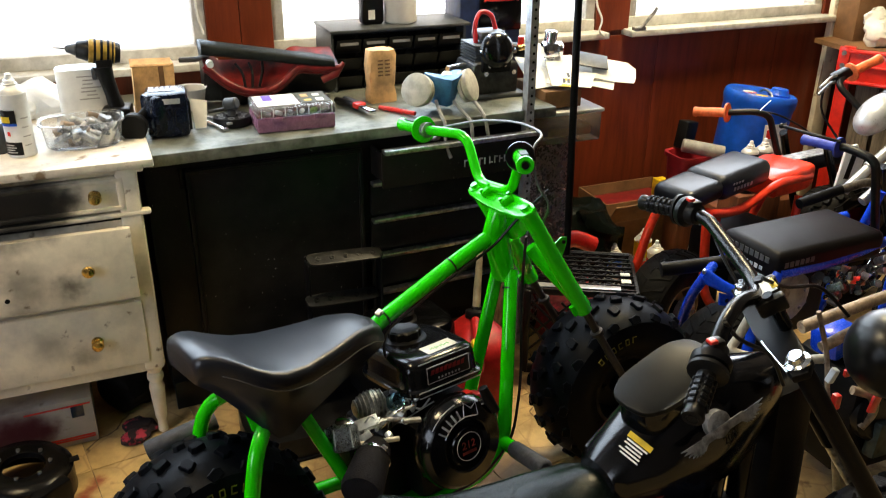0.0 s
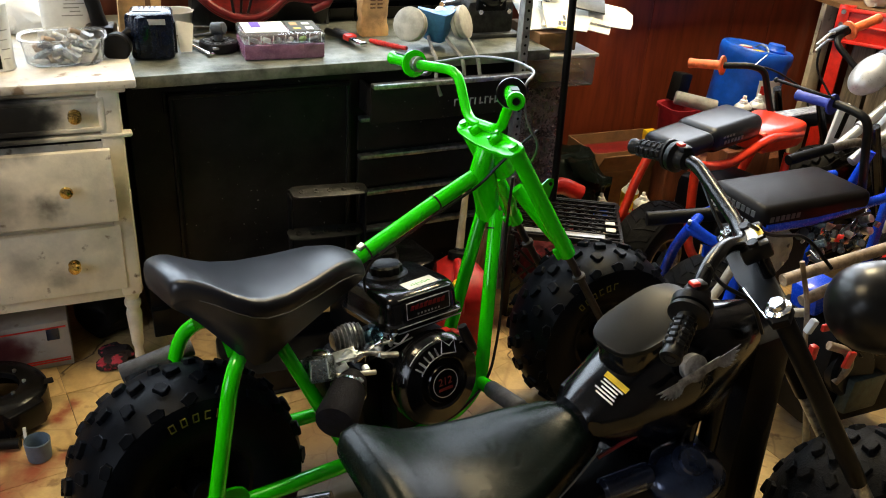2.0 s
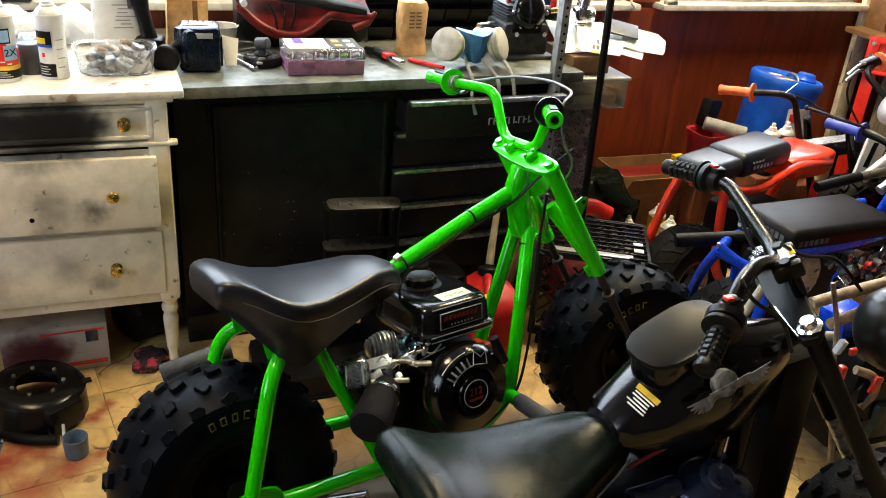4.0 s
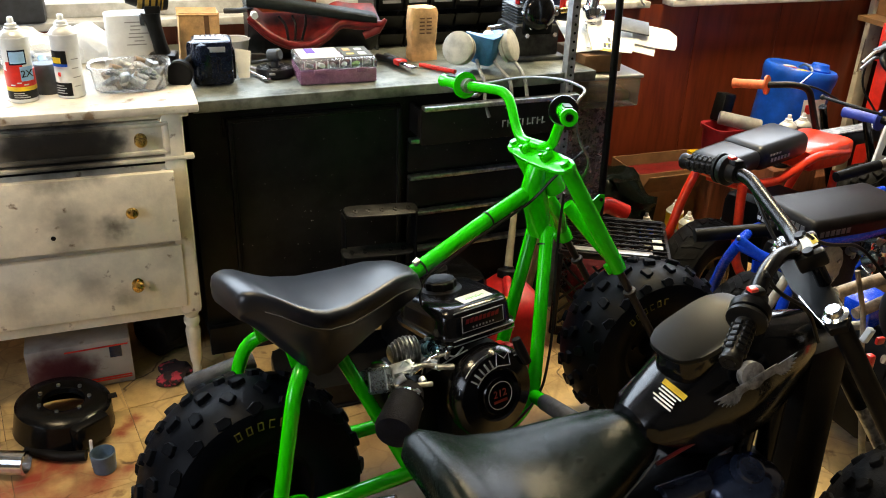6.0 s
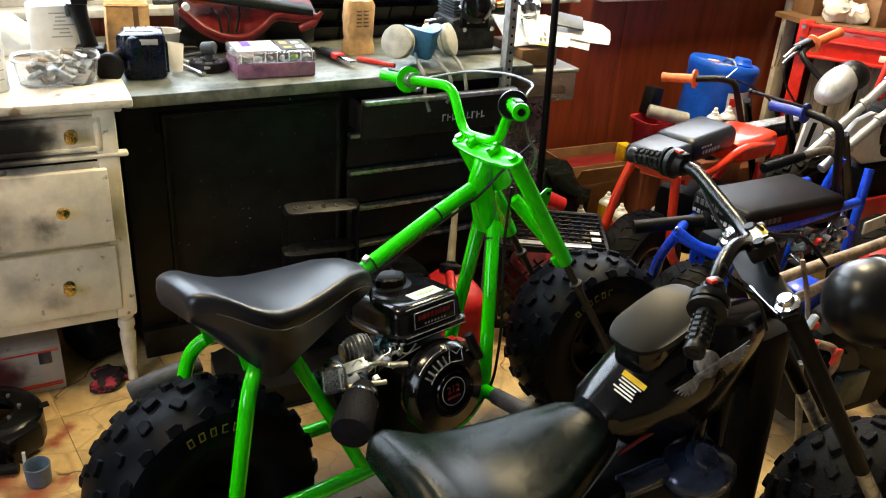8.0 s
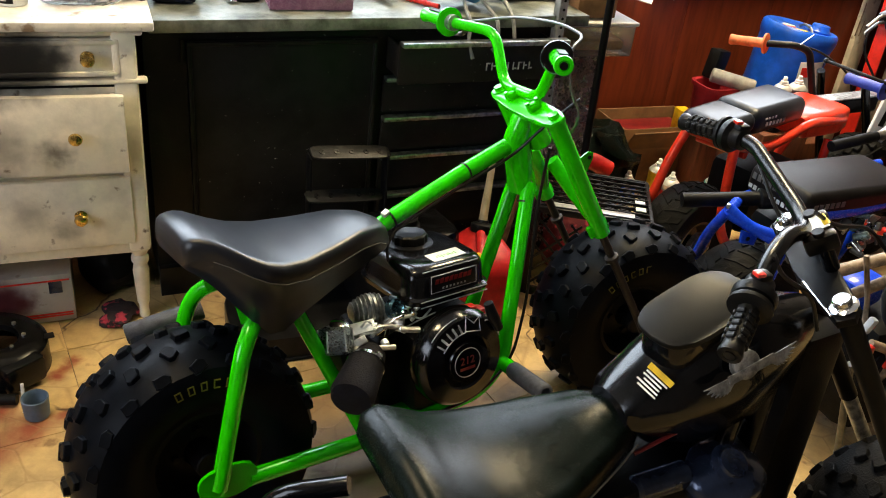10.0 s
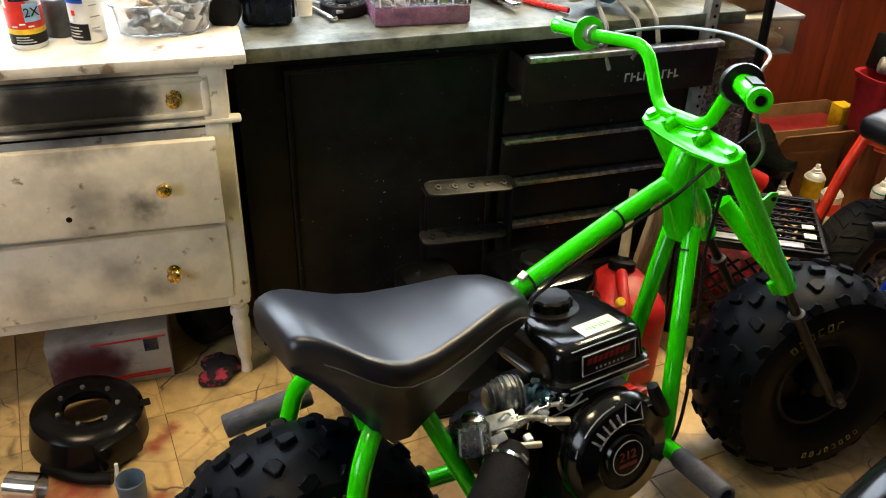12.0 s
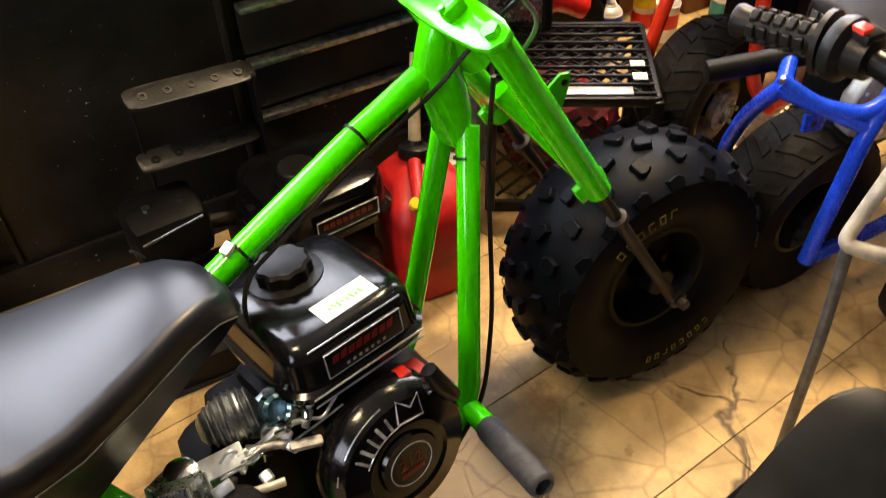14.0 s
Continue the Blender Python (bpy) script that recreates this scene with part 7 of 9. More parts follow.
rp = thing("respirator", (0.86, 0.22, 0.806), "blue half-mask respirator with two grey filters", "respirator mask")
b = nb()
secs = []
for f in np.linspace(0, 1, 9):
    z = 0.822 + 0.085 * f
    a = 0.060 * (0.55 + 0.75 * f - 0.35 * f * f)
    bb = 0.050 * (0.6 + 0.5 * f - 0.3 * f * f)
    secs.append([(0.862 + px, 0.20 - 0.02 * f + py - 0.012 * math.cos(px / 0.02), z + 0.012 * abs(px) / 0.06) for px, py in oval(a, bb, 24, 2.4)])
loft(b, secs)
part("facepiece", b, BLUEMASK, rp)
q = nb()
cyl(q, (0.862, 0.175, 0.90), (0.862, 0.160, 0.915), 0.018, 18, bev=0.003)
part("valve", q, WHITEP, rp)
for s in (-1, 1):
    q = nb()
    d = Vector((s * 0.70, -0.62, 0.35)).normalized()
    c = Vector((0.850 + s * 0.078, 0.165, 0.878))
    lathe(q, [(0.034, -0.020), (0.046, -0.016), (0.048, -0.005), (0.043, -0.003), (0.043, 0.003), (0.048, 0.005), (0.048, 0.015), (0.040, 0.019), (0.004, 0.020)], align(c, d), 28)
    part("filter", q, mat("filter_grey", (0.46, 0.44, 0.38), 0.6, 0, 0.12, 30, 0.2), rp, "round grey filter cartridge")
for pts in (((0.83, 0.17, 0.84), (0.82, 0.11, 0.815), (0.82, 0.07, 0.80), (0.815, 0.062, 0.74), (0.83, 0.055, 0.70)), ((0.88, 0.17, 0.84), (0.89, 0.11, 0.815), (0.90, 0.075, 0.80), (0.905, 0.066, 0.745), (0.885, 0.06, 0.72)), ((0.93, 0.18, 0.86), (0.945, 0.12, 0.825), (0.95, 0.082, 0.80), (0.955, 0.07, 0.75))):
    q = nb()
    tube(q, pts, 0.0055, 8, 0.02)
    part("strap", q, GREY, rp, "grey head strap")

# the helmet that lies on its side behind the tools
hm_ = thing("welding_helmet", (0.40, 0.44, 0.806), "red and black face helmet lying on its side", "helmet")
RIMX = fillet([(0.209, 0.425, 0.940), (0.265, 0.41, 0.885), (0.325, 0.40, 0.858), (0.385, 0.40, 0.853), (0.435, 0.40, 0.880), (0.478, 0.40, 0.922), (0.53, 0.395, 0.912), (0.60, 0.385, 0.912)], 0.03)
rim = nb()
inn = nb()
out = nb()
i_, o_ = [], []
for p in RIMX:
    i_.append([(p.x, p.y + 0.004, p.z + 0.006), (p.x, p.y + 0.10, max(p.z + 0.045, 0.935)), (p.x, p.y + 0.104, max(p.z + 0.042, 0.932)), (p.x, p.y + 0.006, p.z + 0.002)])
    o_.append([(p.x, p.y + 0.002, p.z - 0.004), (p.x, p.y + 0.008, p.z - 0.016), (p.x, p.y + 0.05, max(0.808, p.z - 0.075)), (p.x, p.y + 0.11, 0.808), (p.x, p.y + 0.112, max(p.z + 0.03, 0.92)), (p.x, p.y + 0.012, p.z - 0.002)])
loft(inn, i_)
loft(out, o_)
tube(rim, RIMX, 0.0105, 10)
tube(rim, [p + Vector((0, 0.003, -0.012)) for p in RIMX], 0.007, 8)
part("visor_rim", rim, DKRED, hm_, "dark red curved rim")
part("lining", inn, mat("bright_red_lining", (0.26, 0.014, 0.011), 0.45, 0, 0.3, 12, 0.1, second=(0.02, 0.003, 0.003)), hm_, "red inner lining")
part("shell", out, BLACKP, hm_, "black helmet shell")
b = nb()
secs = []
for k in range(7):
    f = k / 6
    c = Vector((0.205, 0.47, 0.985)).lerp(Vector((0.585, 0.42, 0.925)), f)
    secs.append([(c.x, c.y + py, c.z + pz) for py, pz in oval(0.045, 0.020 - 0.005 * f, 20, 3.2)])
loft(b, secs)
part("brow_pad", b, mat("dark_green_foam", (0.010, 0.014, 0.013), 0.6, 0, 0.2, 40, 0.4, 300, spec=0.25), hm_, "long dark padded band")
part("tail", tube(nb(), [(0.55, 0.40, 0.875), (0.59, 0.39, 0.895), (0.615, 0.385, 0.925)], [0.012, 0.014, 0.006], 10), DKRED, hm_)
part("pivot", cyl(nb(), (0.222, 0.41, 0.95), (0.222, 0.39, 0.948), 0.010, 14), WHITEP, hm_)
for k in range(3):
    part("inner_strap", tube(nb(), [(0.30 + k * 0.04, 0.44, 0.935), (0.315 + k * 0.03, 0.415, 0.915), (0.318 + k * 0.02, 0.40, 0.87)], 0.004, 8, 0.03), BLACKP, hm_)
part("lever", tube(nb(), [(0.15, 0.50, 0.945), (0.20, 0.47, 0.95), (0.225, 0.45, 0.965)], 0.008, 10, 0.02), DKGREY, hm_)

# parts chest with rows of small bins
pc_ = thing("parts_chest", (0.85, 0.60, 0.806), "black plastic chest with rows of small open bins", "parts chest")
part("body", box(nb(), (0.85, 0.655, 0.898), (0.46, 0.12, 0.185), 0.004), DKGREY, pc_)
part("top", box(nb(), (0.85, 0.61, 0.993), (0.48, 0.21, 0.010), 0.003), DKGREY, pc_)
for xx in (0.622, 1.078):
    q = nb()
    slab(q, [(0.50, 0.806), (0.72, 0.806), (0.72, 0.99), (0.53, 0.99), (0.53, 0.93)], -0.004, 0.004, Matrix.Translation((xx, 0, 0)) @ Matrix.Rotation(radians(90), 4, "Z") @ Matrix.Rotation(radians(90), 4, "X"))
    part("side", q, DKGREY, pc_)
for row in range(3):
    for k in range(5):
        x0 = 0.675 + k * 0.0875
        z0 = 0.940 - row * 0.058
        q = nb()
        slab(q, [(0.515, z0 + 0.026), (0.535, z0 - 0.016), (0.59, z0 - 0.016), (0.59, z0 + 0.028), (0.585, z0 + 0.028), (0.585, z0 - 0.012), (0.538, z0 - 0.012), (0.520, z0 + 0.026)], -0.040, 0.040, Matrix.Translation((x0, 0, 0)) @ Matrix.Rotation(radians(90), 4, "Z") @ Matrix.Rotation(radians(90), 4, "X"))
        for dx in (-0.039, 0.039):
            box(q, (x0 + dx, 0.56, z0), (0.003, 0.06, 0.04), 0.001)
        part("bin", q, BLACKP, pc_)
        if row == 0:
            part("bin_label", box(nb(), (x0, 0.519, z0 + 0.012), (0.060, 0.003, 0.010), 0.001, rxyz(-25, 0, 0)), GREY, pc_)

bt_ = thing("oil_bottle", (0.775, 0.60, 0.998), "square black oil bottle on the parts chest", "bottle")
part("body", box(nb(), (0.775, 0.60, 1.093), (0.075, 0.055, 0.19), 0.012), BLACKP, bt_)
part("label", box(nb(), (0.768, 0.5715, 1.03), (0.022, 0.002, 0.03), 0), PAPER, bt_)
part("cap", cyl(nb(), (0.775, 0.60, 1.188), (0.775, 0.60, 1.215), 0.018, 18, bev=0.003), BLACKP, bt_)
jr = thing("plastic_jar", (0.875, 0.60, 0.998), "clear jar with loose hardware", "jar")
b = nb()
lathe(b, [(0.050, 0), (0.055, 0.004), (0.055, 0.13), (0.052, 0.135), (0.052, 0.13), (0.052, 0.006), (0.01, 0.004)], pose(0.875, 0.60, 0.998), 28)
part("jar", b, FROST, jr)
for k in range(9):
    q = nb()
    cyl(q, (0.875 + rnd.uniform(-0.03, 0.03), 0.60 + rnd.uniform(-0.03, 0.03), 1.01 + k * 0.006), (0.875 + rnd.uniform(-0.03, 0.03), 0.60 + rnd.uniform(-0.03, 0.03), 1.03 + k * 0.01), 0.008, 8)
    part("loose_part", q, (RED, ALU, DKGREY, BLUEP)[k % 4], jr)
bx_ = thing("tool_box", (1.19, 0.64, 0.806), "dark blue and black tool box with a red emblem", "tool box")
part("body", box(nb(), (1.20, 0.655, 0.95), (0.23, 0.14, 0.285), 0.008), mat("dark_blue_card", (0.012, 0.025, 0.08), 0.4, 0, 0.2, 20), bx_)
part("front", box(nb(), (1.235, 0.583, 1.02), (0.16, 0.006, 0.14), 0.003), BLACK, bx_)
q = nb()
for s in (-1, 1):
    tube(q, [(1.235, 0.577, 1.055), (1.235 + s * 0.03, 0.577, 1.065), (1.235 + s * 0.065, 0.577, 1.05)], 0.004, 8, 0.02)
box(q, (1.235, 0.577, 1.055), (0.10, 0.004, 0.012), 0.002)
part("emblem", q, RED, bx_, "red abstract emblem")

# bare engine on the bench
en = thing("engine", (1.09, 0.33, 0.806), "small stripped engine with a red fuel hose", "engine")
part("crankcase", box(nb(), (1.075, 0.345, 0.86), (0.16, 0.15, 0.108), 0.018), mat("dark_cast_iron", (0.045, 0.045, 0.045), 0.5, 0.4, 0.25, 40, 0.3), en)
part("foot", box(nb(), (1.075, 0.33, 0.812), (0.19, 0.17, 0.012), 0.003), DKGREY, en)
for k in range(6):
    part("fin", box(nb(), (1.075, 0.35, 0.918 + k * 0.009), (0.13, 0.12, 0.004), 0.001), DKGREY, en)
part("valve_cover", box(nb(), (1.070, 0.268, 0.918), (0.10, 0.022, 0.07), 0.012), BLACKM, en, "black ribbed cover")
q = nb()
for k in range(4):
    box(q, (1.045 + k * 0.017, 0.256, 0.915), (0.010, 0.003, 0.012), 0.001)
part("cover_mark", q, DKGREY, en)
part("head", box(nb(), (1.085, 0.36, 0.985), (0.09, 0.08, 0.030), 0.010), DKGREY, en)
fh = nb()
lathe(fh, [(0.004, 0.030), (0.030, 0.028), (0.046, 0.020), (0.054, 0.008), (0.056, 0.0)], align((1.065, 0.255, 0.955), (0, -1, 0.15)), 30)
part("fan_housing", fh, BLACK, en, "glossy black domed housing")
for a in range(0, 360, 60):
    part("housing_bolt", cyl(nb(), (1.065 + 0.052 * math.cos(radians(a)), 0.255, 0.955 + 0.052 * math.sin(radians(a))), (1.065 + 0.052 * math.cos(radians(a)), 0.245, 0.955 + 0.052 * math.sin(radians(a))), 0.006, 8), CHROME, en)
for x0, z0 in ((1.03, 0.885), (1.125, 0.885), (1.03, 0.95), (1.125, 0.95)):
    part("bolt", cyl(nb(), (x0, 0.258, z0), (x0, 0.25, z0), 0.008, 6), CHROME, en)
part("shaft", cyl(nb(), (0.99, 0.33, 0.90), (0.92, 0.30, 0.90), 0.010, 16, bev=0.001), CHROME, en)
part("hose", tube(nb(), [(1.035, 0.34, 0.95), (1.030, 0.35, 1.02), (1.06, 0.37, 1.058), (1.10, 0.37, 1.045), (1.115, 0.36, 0.98)], 0.0075, 12, 0.04), REDPLASTIC, en, "red rubber fuel hose")
part("intake", tube(nb(), [(1.14, 0.33, 0.94), (1.19, 0.31, 0.935), (1.215, 0.305, 0.935)], 0.022, 14, 0.02), BLACKP, en)
part("plug_cap", cyl(nb(), (1.165, 0.29, 0.955), (1.165, 0.29, 0.985), 0.010, 12), RED, en)
part("brass_fitting", cyl(nb(), (1.145, 0.265, 0.955), (1.165, 0.262, 0.957), 0.009, 12), BRASS, en)
cbn = nb()
box(cbn, (1.245, 0.30, 0.935), (0.05, 0.05, 0.05), 0.012)
cyl(cbn, (1.245, 0.30, 0.91), (1.245, 0.30, 0.875), 0.022, 16, bev=0.004)
cyl(cbn, (1.245, 0.30, 0.955), (1.25, 0.30, 0.995), 0.020, 16, bev=0.004)
cyl(cbn, (1.27, 0.295, 0.935), (1.285, 0.292, 0.935), 0.024, 16, bev=0.003)
part("carburettor", cbn, CHROME, en, m=Matrix.Translation((0.03, 0, 0)))

# beside the bench: drawer tower, post, pole, papers
tw_ = thing("drawer_tower", (1.27, 0.33, 0), "translucent plastic drawer tower", "drawer tower")
for k in range(4):
    part("drawer", box(nb(), (1.235, 0.33, 0.09 + k * 0.165), (0.13, 0.34, 0.155), 0.006), mat("pinkish_clear_plastic", (0.42, 0.32, 0.32), 0.25, 0, 0.08, 10, trans=0.65, ior=1.2), tw_)
part("drawer", box(nb(), (1.275, 0.31, 0.72), (0.215, 0.36, 0.095), 0.006), mat("smoky_clear_plastic", (0.62, 0.58, 0.54), 0.2, 0, 0.05, 10, trans=0.8, ior=1.15), tw_, "clear bin on top")
part("rim", box(nb(), (1.275, 0.31, 0.770), (0.228, 0.37, 0.012), 0.004), FROST, tw_)
part("content", box(nb(), (1.285, 0.30, 0.700), (0.16, 0.28, 0.03), 0.01), KRAFT, tw_)
cr = thing("small_carton", (1.25, 0.25, 0.777), "small orange-brown carton under the papers", "carton")
part("carton", box(nb(), (1.255, 0.26, 0.808), (0.13, 0.20, 0.055), 0.003), CARD, cr)
SHEETS = ((1.29, 0.27, 0.872, 20, 2, -10, 0.26, 0.20, 1), (1.35, 0.22, 0.876, 24, 6, -14, 0.22, 0.17, 2), (1.455, 0.19, 0.874, 28, 10, -20, 0.16, 0.11, 3), (1.25, 0.36, 0.905, 40, 0, 10, 0.14, 0.12, 4), (1.30, 0.20, 0.868, 22, 4, -25, 0.16, 0.10, 5))
for cx, cy_, cz, ax, ay, az, sx, sy, seed in SHEETS:
    rs_ = random.Random(seed)
    o = []
    for k in range(9):
        f = 4 * k / 9
        e, g = int(f), f - int(f)
        px, py = ((-1 + 2 * g, -1), (1, -1 + 2 * g), (1 - 2 * g, 1), (-1, 1 - 2 * g))[e]
        o.append((px * sx / 2 * rs_.uniform(0.86, 1.05), py * sy / 2 * rs_.uniform(0.78, 1.1)))
    q = nb()
    pm = Matrix.Translation((cx, cy_, cz)) @ rxyz(ax, ay, az).to_4x4()
    slab(q, o, -0.0012, 0.0012, pm)
    sheet = solo("paper_sheet", q, PAPER, "loose torn card sheet on the bench end", "paper", "papers on the bench end")
    ROOT.setdefault(sheet, Vector())
    if seed in (2, 5):
        for k in range(5):
            q = nb()
            box(q, pm @ Vector((-0.05 + k * 0.014, -0.03, 0.0022)), (0.008, 0.022, 0.0006), 0, pm.to_3x3())
            part("printed_bar", q, DKGREY, sheet)
        q = nb()
        box(q, pm @ Vector((-0.03, -0.055, 0.0022)), (0.07, 0.012, 0.0006), 0, pm.to_3x3())
        part("printed_band", q, YELLOW, sheet)
q = nb()
slab(q, [(-0.055, -0.03), (0.05, -0.04), (0.06, 0.03), (-0.03, 0.042)], -0.003, 0.003, Matrix.Translation((1.385, 0.225, 0.906)) @ rxyz(24, 7, -16).to_4x4(), 0.001)
solo("plastic_insert", q, DKGREY, "dark grey plastic packaging insert on the papers", "packaging")
post = thing("shelf_post", (1.098, 0.085, 0), "perforated grey steel shelf upright", "shelf post")
b = nb()
box(b, (1.100, 0.085, 1.0), (0.026, 0.003, 2.0), 0, rxyz(0, 0, 6))
box(b, (1.088, 0.098, 1.0), (0.003, 0.026, 2.0), 0, rxyz(0, 0, 6))
part("upright", b, mat("grey_steel", (0.36, 0.37, 0.38), 0.4, 0.6, 0.2, 30, 0.2), post)
for k in range(52):
    z = 0.30 + k * 0.025
    q = nb()
    cyl(q, (1.101, 0.0836, z), (1.101, 0.0828, z), 0.0042, 10)
    part("slot", q, BLACKM, post)
pl = nb()
tube(pl, [(1.275, 0.10, 0.0), (1.270, 0.10, 0.34), (1.250, 0.10, 1.07), (1.225, 0.10, 1.95)], 0.0115, 12)
solo("black_pole", pl, BLACKM, "thin black pole standing beside the bench", "pole")
cs = nb()
box(cs, (-0.50, 0.715, 1.10), (0.30, 0.06, 0.30), 0.012)
solo("hard_case", cs, DKGREY, "dark hard case standing on the window sill", "case", m=Matrix.Translation((0, 0, -0.0605)))
for k, (x0, l) in enumerate(((-0.30, 0.16), (-0.22, 0.14))):
    q = nb()
    tube(q, [(x0, 0.46, 0.83), (x0 + l, 0.42, 0.835)], 0.006, 8)
    box(q, (x0 + l, 0.42, 0.835), (0.03, 0.016, 0.008), 0.003)
    solo("wrench", q, ALU, "small metal hand tool lying on the dresser", "hand tool", "hand tools on the bench")
bt2 = nb()
lathe(bt2, [(0.03, 0), (0.036, 0.003), (0.046, 0.06), (0.05, 0.064), (0.044, 0.062), (0.034, 0.006), (0.01, 0.004)], pose(0.165, 0.46, 0.808), 24)
solo("plastic_cup", bt2, WHITEP, "white plastic cup with loose parts", "cup", m=Matrix.Translation((0, 0, 0)))

# ---- on the floor, by the dresser ----
fb = thing("mailing_box", (-0.36, 0.17, 0), "white mailing box with red lines and a stain", "cardboard box")
STAINBOX = speckled("stained_white_card", (0.40, 0.37, 0.34), (0.25, 0.20, 0.17), 30, -0.1, 0.7, 0, 0.08, smudges=((-0.44, 0.05, 0.082, 0.07, 1.0), (-0.40, 0.05, 0.078, 0.06, 1.0), (-0.36, 0.05, 0.07, 0.05, 1.0), (-0.47, 0.05, 0.05, 0.07, 0.9), (-0.42, 0.05, 0.08, 0.09, 0.9)), smudge_color=(0.07, 0.005, 0.009))
part("carton", box(nb(), (-0.37, 0.17, 0.073), (0.27, 0.24, 0.144), 0.003, rz(2)), STAINBOX, fb)
for zz, m in ((0.027, RED), (0.020, RED), (0.128, RED)):
    part("printed_line", box(nb(), (-0.32, 0.0485 + 0.0018, zz), (0.165, 0.002, 0.004), 0, rz(2)), m, fb)
part("printed_badge", box(nb(), (-0.272, 0.052, 0.108), (0.032, 0.002, 0.036), 0.001, rz(2)), BLUEMET, fb, "dark blue printed badge")

sh = thing("fan_shroud", (-0.42, -0.12, 0), "black ring-shaped engine shroud on the floor", "engine shroud")
b = nb()
fm_ = Matrix.Translation((-0.415, -0.115, 0.0)) @ Matrix.Rotation(radians(6), 4, "Y")
lathe(b, [(0.048, 0.078), (0.052, 0.090), (0.075, 0.096), (0.104, 0.092), (0.116, 0.080), (0.122, 0.02), (0.124, 0.012), (0.116, 0.012), (0.108, 0.075), (0.070, 0.080), (0.052, 0.074)], fm_, 44, closed=True)
part("shroud", b, BLACKS, sh)
part("side_duct", box(nb(), (-0.36, -0.19, 0.045), (0.10, 0.09, 0.07), 0.012, rz(35)), BLACKS, sh)
part("tab", box(nb(), (-0.292, -0.115, 0.075), (0.03, 0.022, 0.004), 0.002, rz(10)), BLACKM, sh)
for k in range(7):
    a = 2 * math.pi * k / 7
    part("screw", cyl(nb(), fm_ @ Vector((math.cos(a) * 0.062, math.sin(a) * 0.062, 0.092)), fm_ @ Vector((math.cos(a) * 0.062, math.sin(a) * 0.062, 0.098)), 0.005, 8), ZINC, sh)
b = nb()
tube(b, [(-0.50, -0.20, 0.014), (-0.42, -0.255, 0.014), (-0.36, -0.27, 0.016)], 0.013, 12, 0.03)
solo("hose_piece", b, BLACKM, "short black rubber hose on the floor", "hose")
cy = thing("chrome_sleeve", (-0.52, -0.27, 0), "short chrome sleeve lying on the floor", "metal sleeve")
b = nb()
lathe(b, [(0.024, -0.035), (0.030, -0.033), (0.030, 0.033), (0.024, 0.035), (0.024, -0.035)], align((-0.525, -0.265, 0.031), (0.9, -0.35, 0.0)), 28, closed=True)
part("sleeve", b, CHROME, cy)
cu_ = nb()
lathe(cu_, [(0.025, 0), (0.027, 0.002), (0.030, 0.052), (0.028, 0.054), (0.026, 0.050), (0.024, 0.004), (0.002, 0.003)], pose(-0.318, -0.318, 0.0005), 28)
solo("measuring_cup", cu_, mat("slate_blue_plastic", (0.10, 0.15, 0.22), 0.45, 0, 0.12, 30, 0.1), "small slate blue plastic cup on the floor", "cup")
b = nb()
tube(b, [(-0.345, -0.305, 0.003), (-0.342, -0.292, 0.075)], 0.004, 8)
solo("stir_stick", b, WHITEP, "short white stick leaning on the cap", "stick")
cl_ = nb()
rnd = random.Random(31)
for k in range(5):
    ball(cl_, (-0.105 + rnd.uniform(-0.035, 0.035), 0.035 + rnd.uniform(-0.03, 0.03), 0.012 + 0.004 * k), (0.04, 0.03, 0.015), 14, 8)
for v in cl_.verts:
    v.co += noise.noise_vector(v.co * 60) * 0.008
    v.co.z = max(v.co.z, 0.001)
solo("rag", cl_, speckled("stained_rag", (0.02, 0.012, 0.016), (0.36, 0.03, 0.06), 46, 0.24, 0.9), "dark rag with pink stains under the dresser", "rag")
bbg = nb()
ball(bbg, (-0.13, 0.22, 0.09), (0.09, 0.10, 0.10), 28, 18)
for v in bbg.verts:
    v.co += noise.noise_vector(v.co * 18) * 0.02
    v.co.z = max(v.co.z, 0.001)
solo("bin_bag", bbg, BLACKM, "slumped black bag pushed under the dresser", "bag")
db = nb()
box(db, (-0.10, 0.33, 0.12), (0.09, 0.08, 0.22), 0.02, rz(12))
solo("dark_bottle", db, DKGREY, "dark bottle pushed under the dresser", "bottle", m=Matrix.Translation((0, 0, -0.0095)))

# ---- by the workbench ----
rk_ = thing("motor_mount", (0.48, 0.04, 0), "black steel motor mount with two flat slotted bars", "motor mount")
for zz, x0, x1 in ((0.478, 0.366, 0.596), (0.352, 0.356, 0.582)):
    b = nb()
    ba = Matrix.Translation(((x0 + x1) / 2, -0.022, zz)) @ rxyz(26, 7, 10).to_4x4()
    slab(b, oval((x1 - x0) / 2, 0.022, 28, 6), -0.003, 0.003, ba, 0.001)
    br_ = part("flat_bar", b, mat("worn_black_steel", (0.014, 0.0135, 0.013), 0.38, 0.15, 0.4, 50, 0.3, second=(0.004, 0.004, 0.004)), rk_, "worn flat bar")
    for k in range(5):
        q = nb()
        xx = (k - 2) * (x1 - x0 - 0.06) / 4
        lathe(q, [(0.004, 0.0), (0.008, 0.0), (0.008, 0.002), (0.004, 0.002)], ba @ Matrix.Translation((xx, 0, 0.003)), 12, closed=True)
        part("bolt_eye", q, RUSTY if k == 2 else BLACKP, br_)
for xx in (0.376, 0.586):
    part("side_plate", box(nb(), (xx, 0.000, 0.232), (0.006, 0.05, 0.464), 0.002), BLACKM, rk_)
E2 = Matrix.Translation((-0.055, -0.04, 0.012))
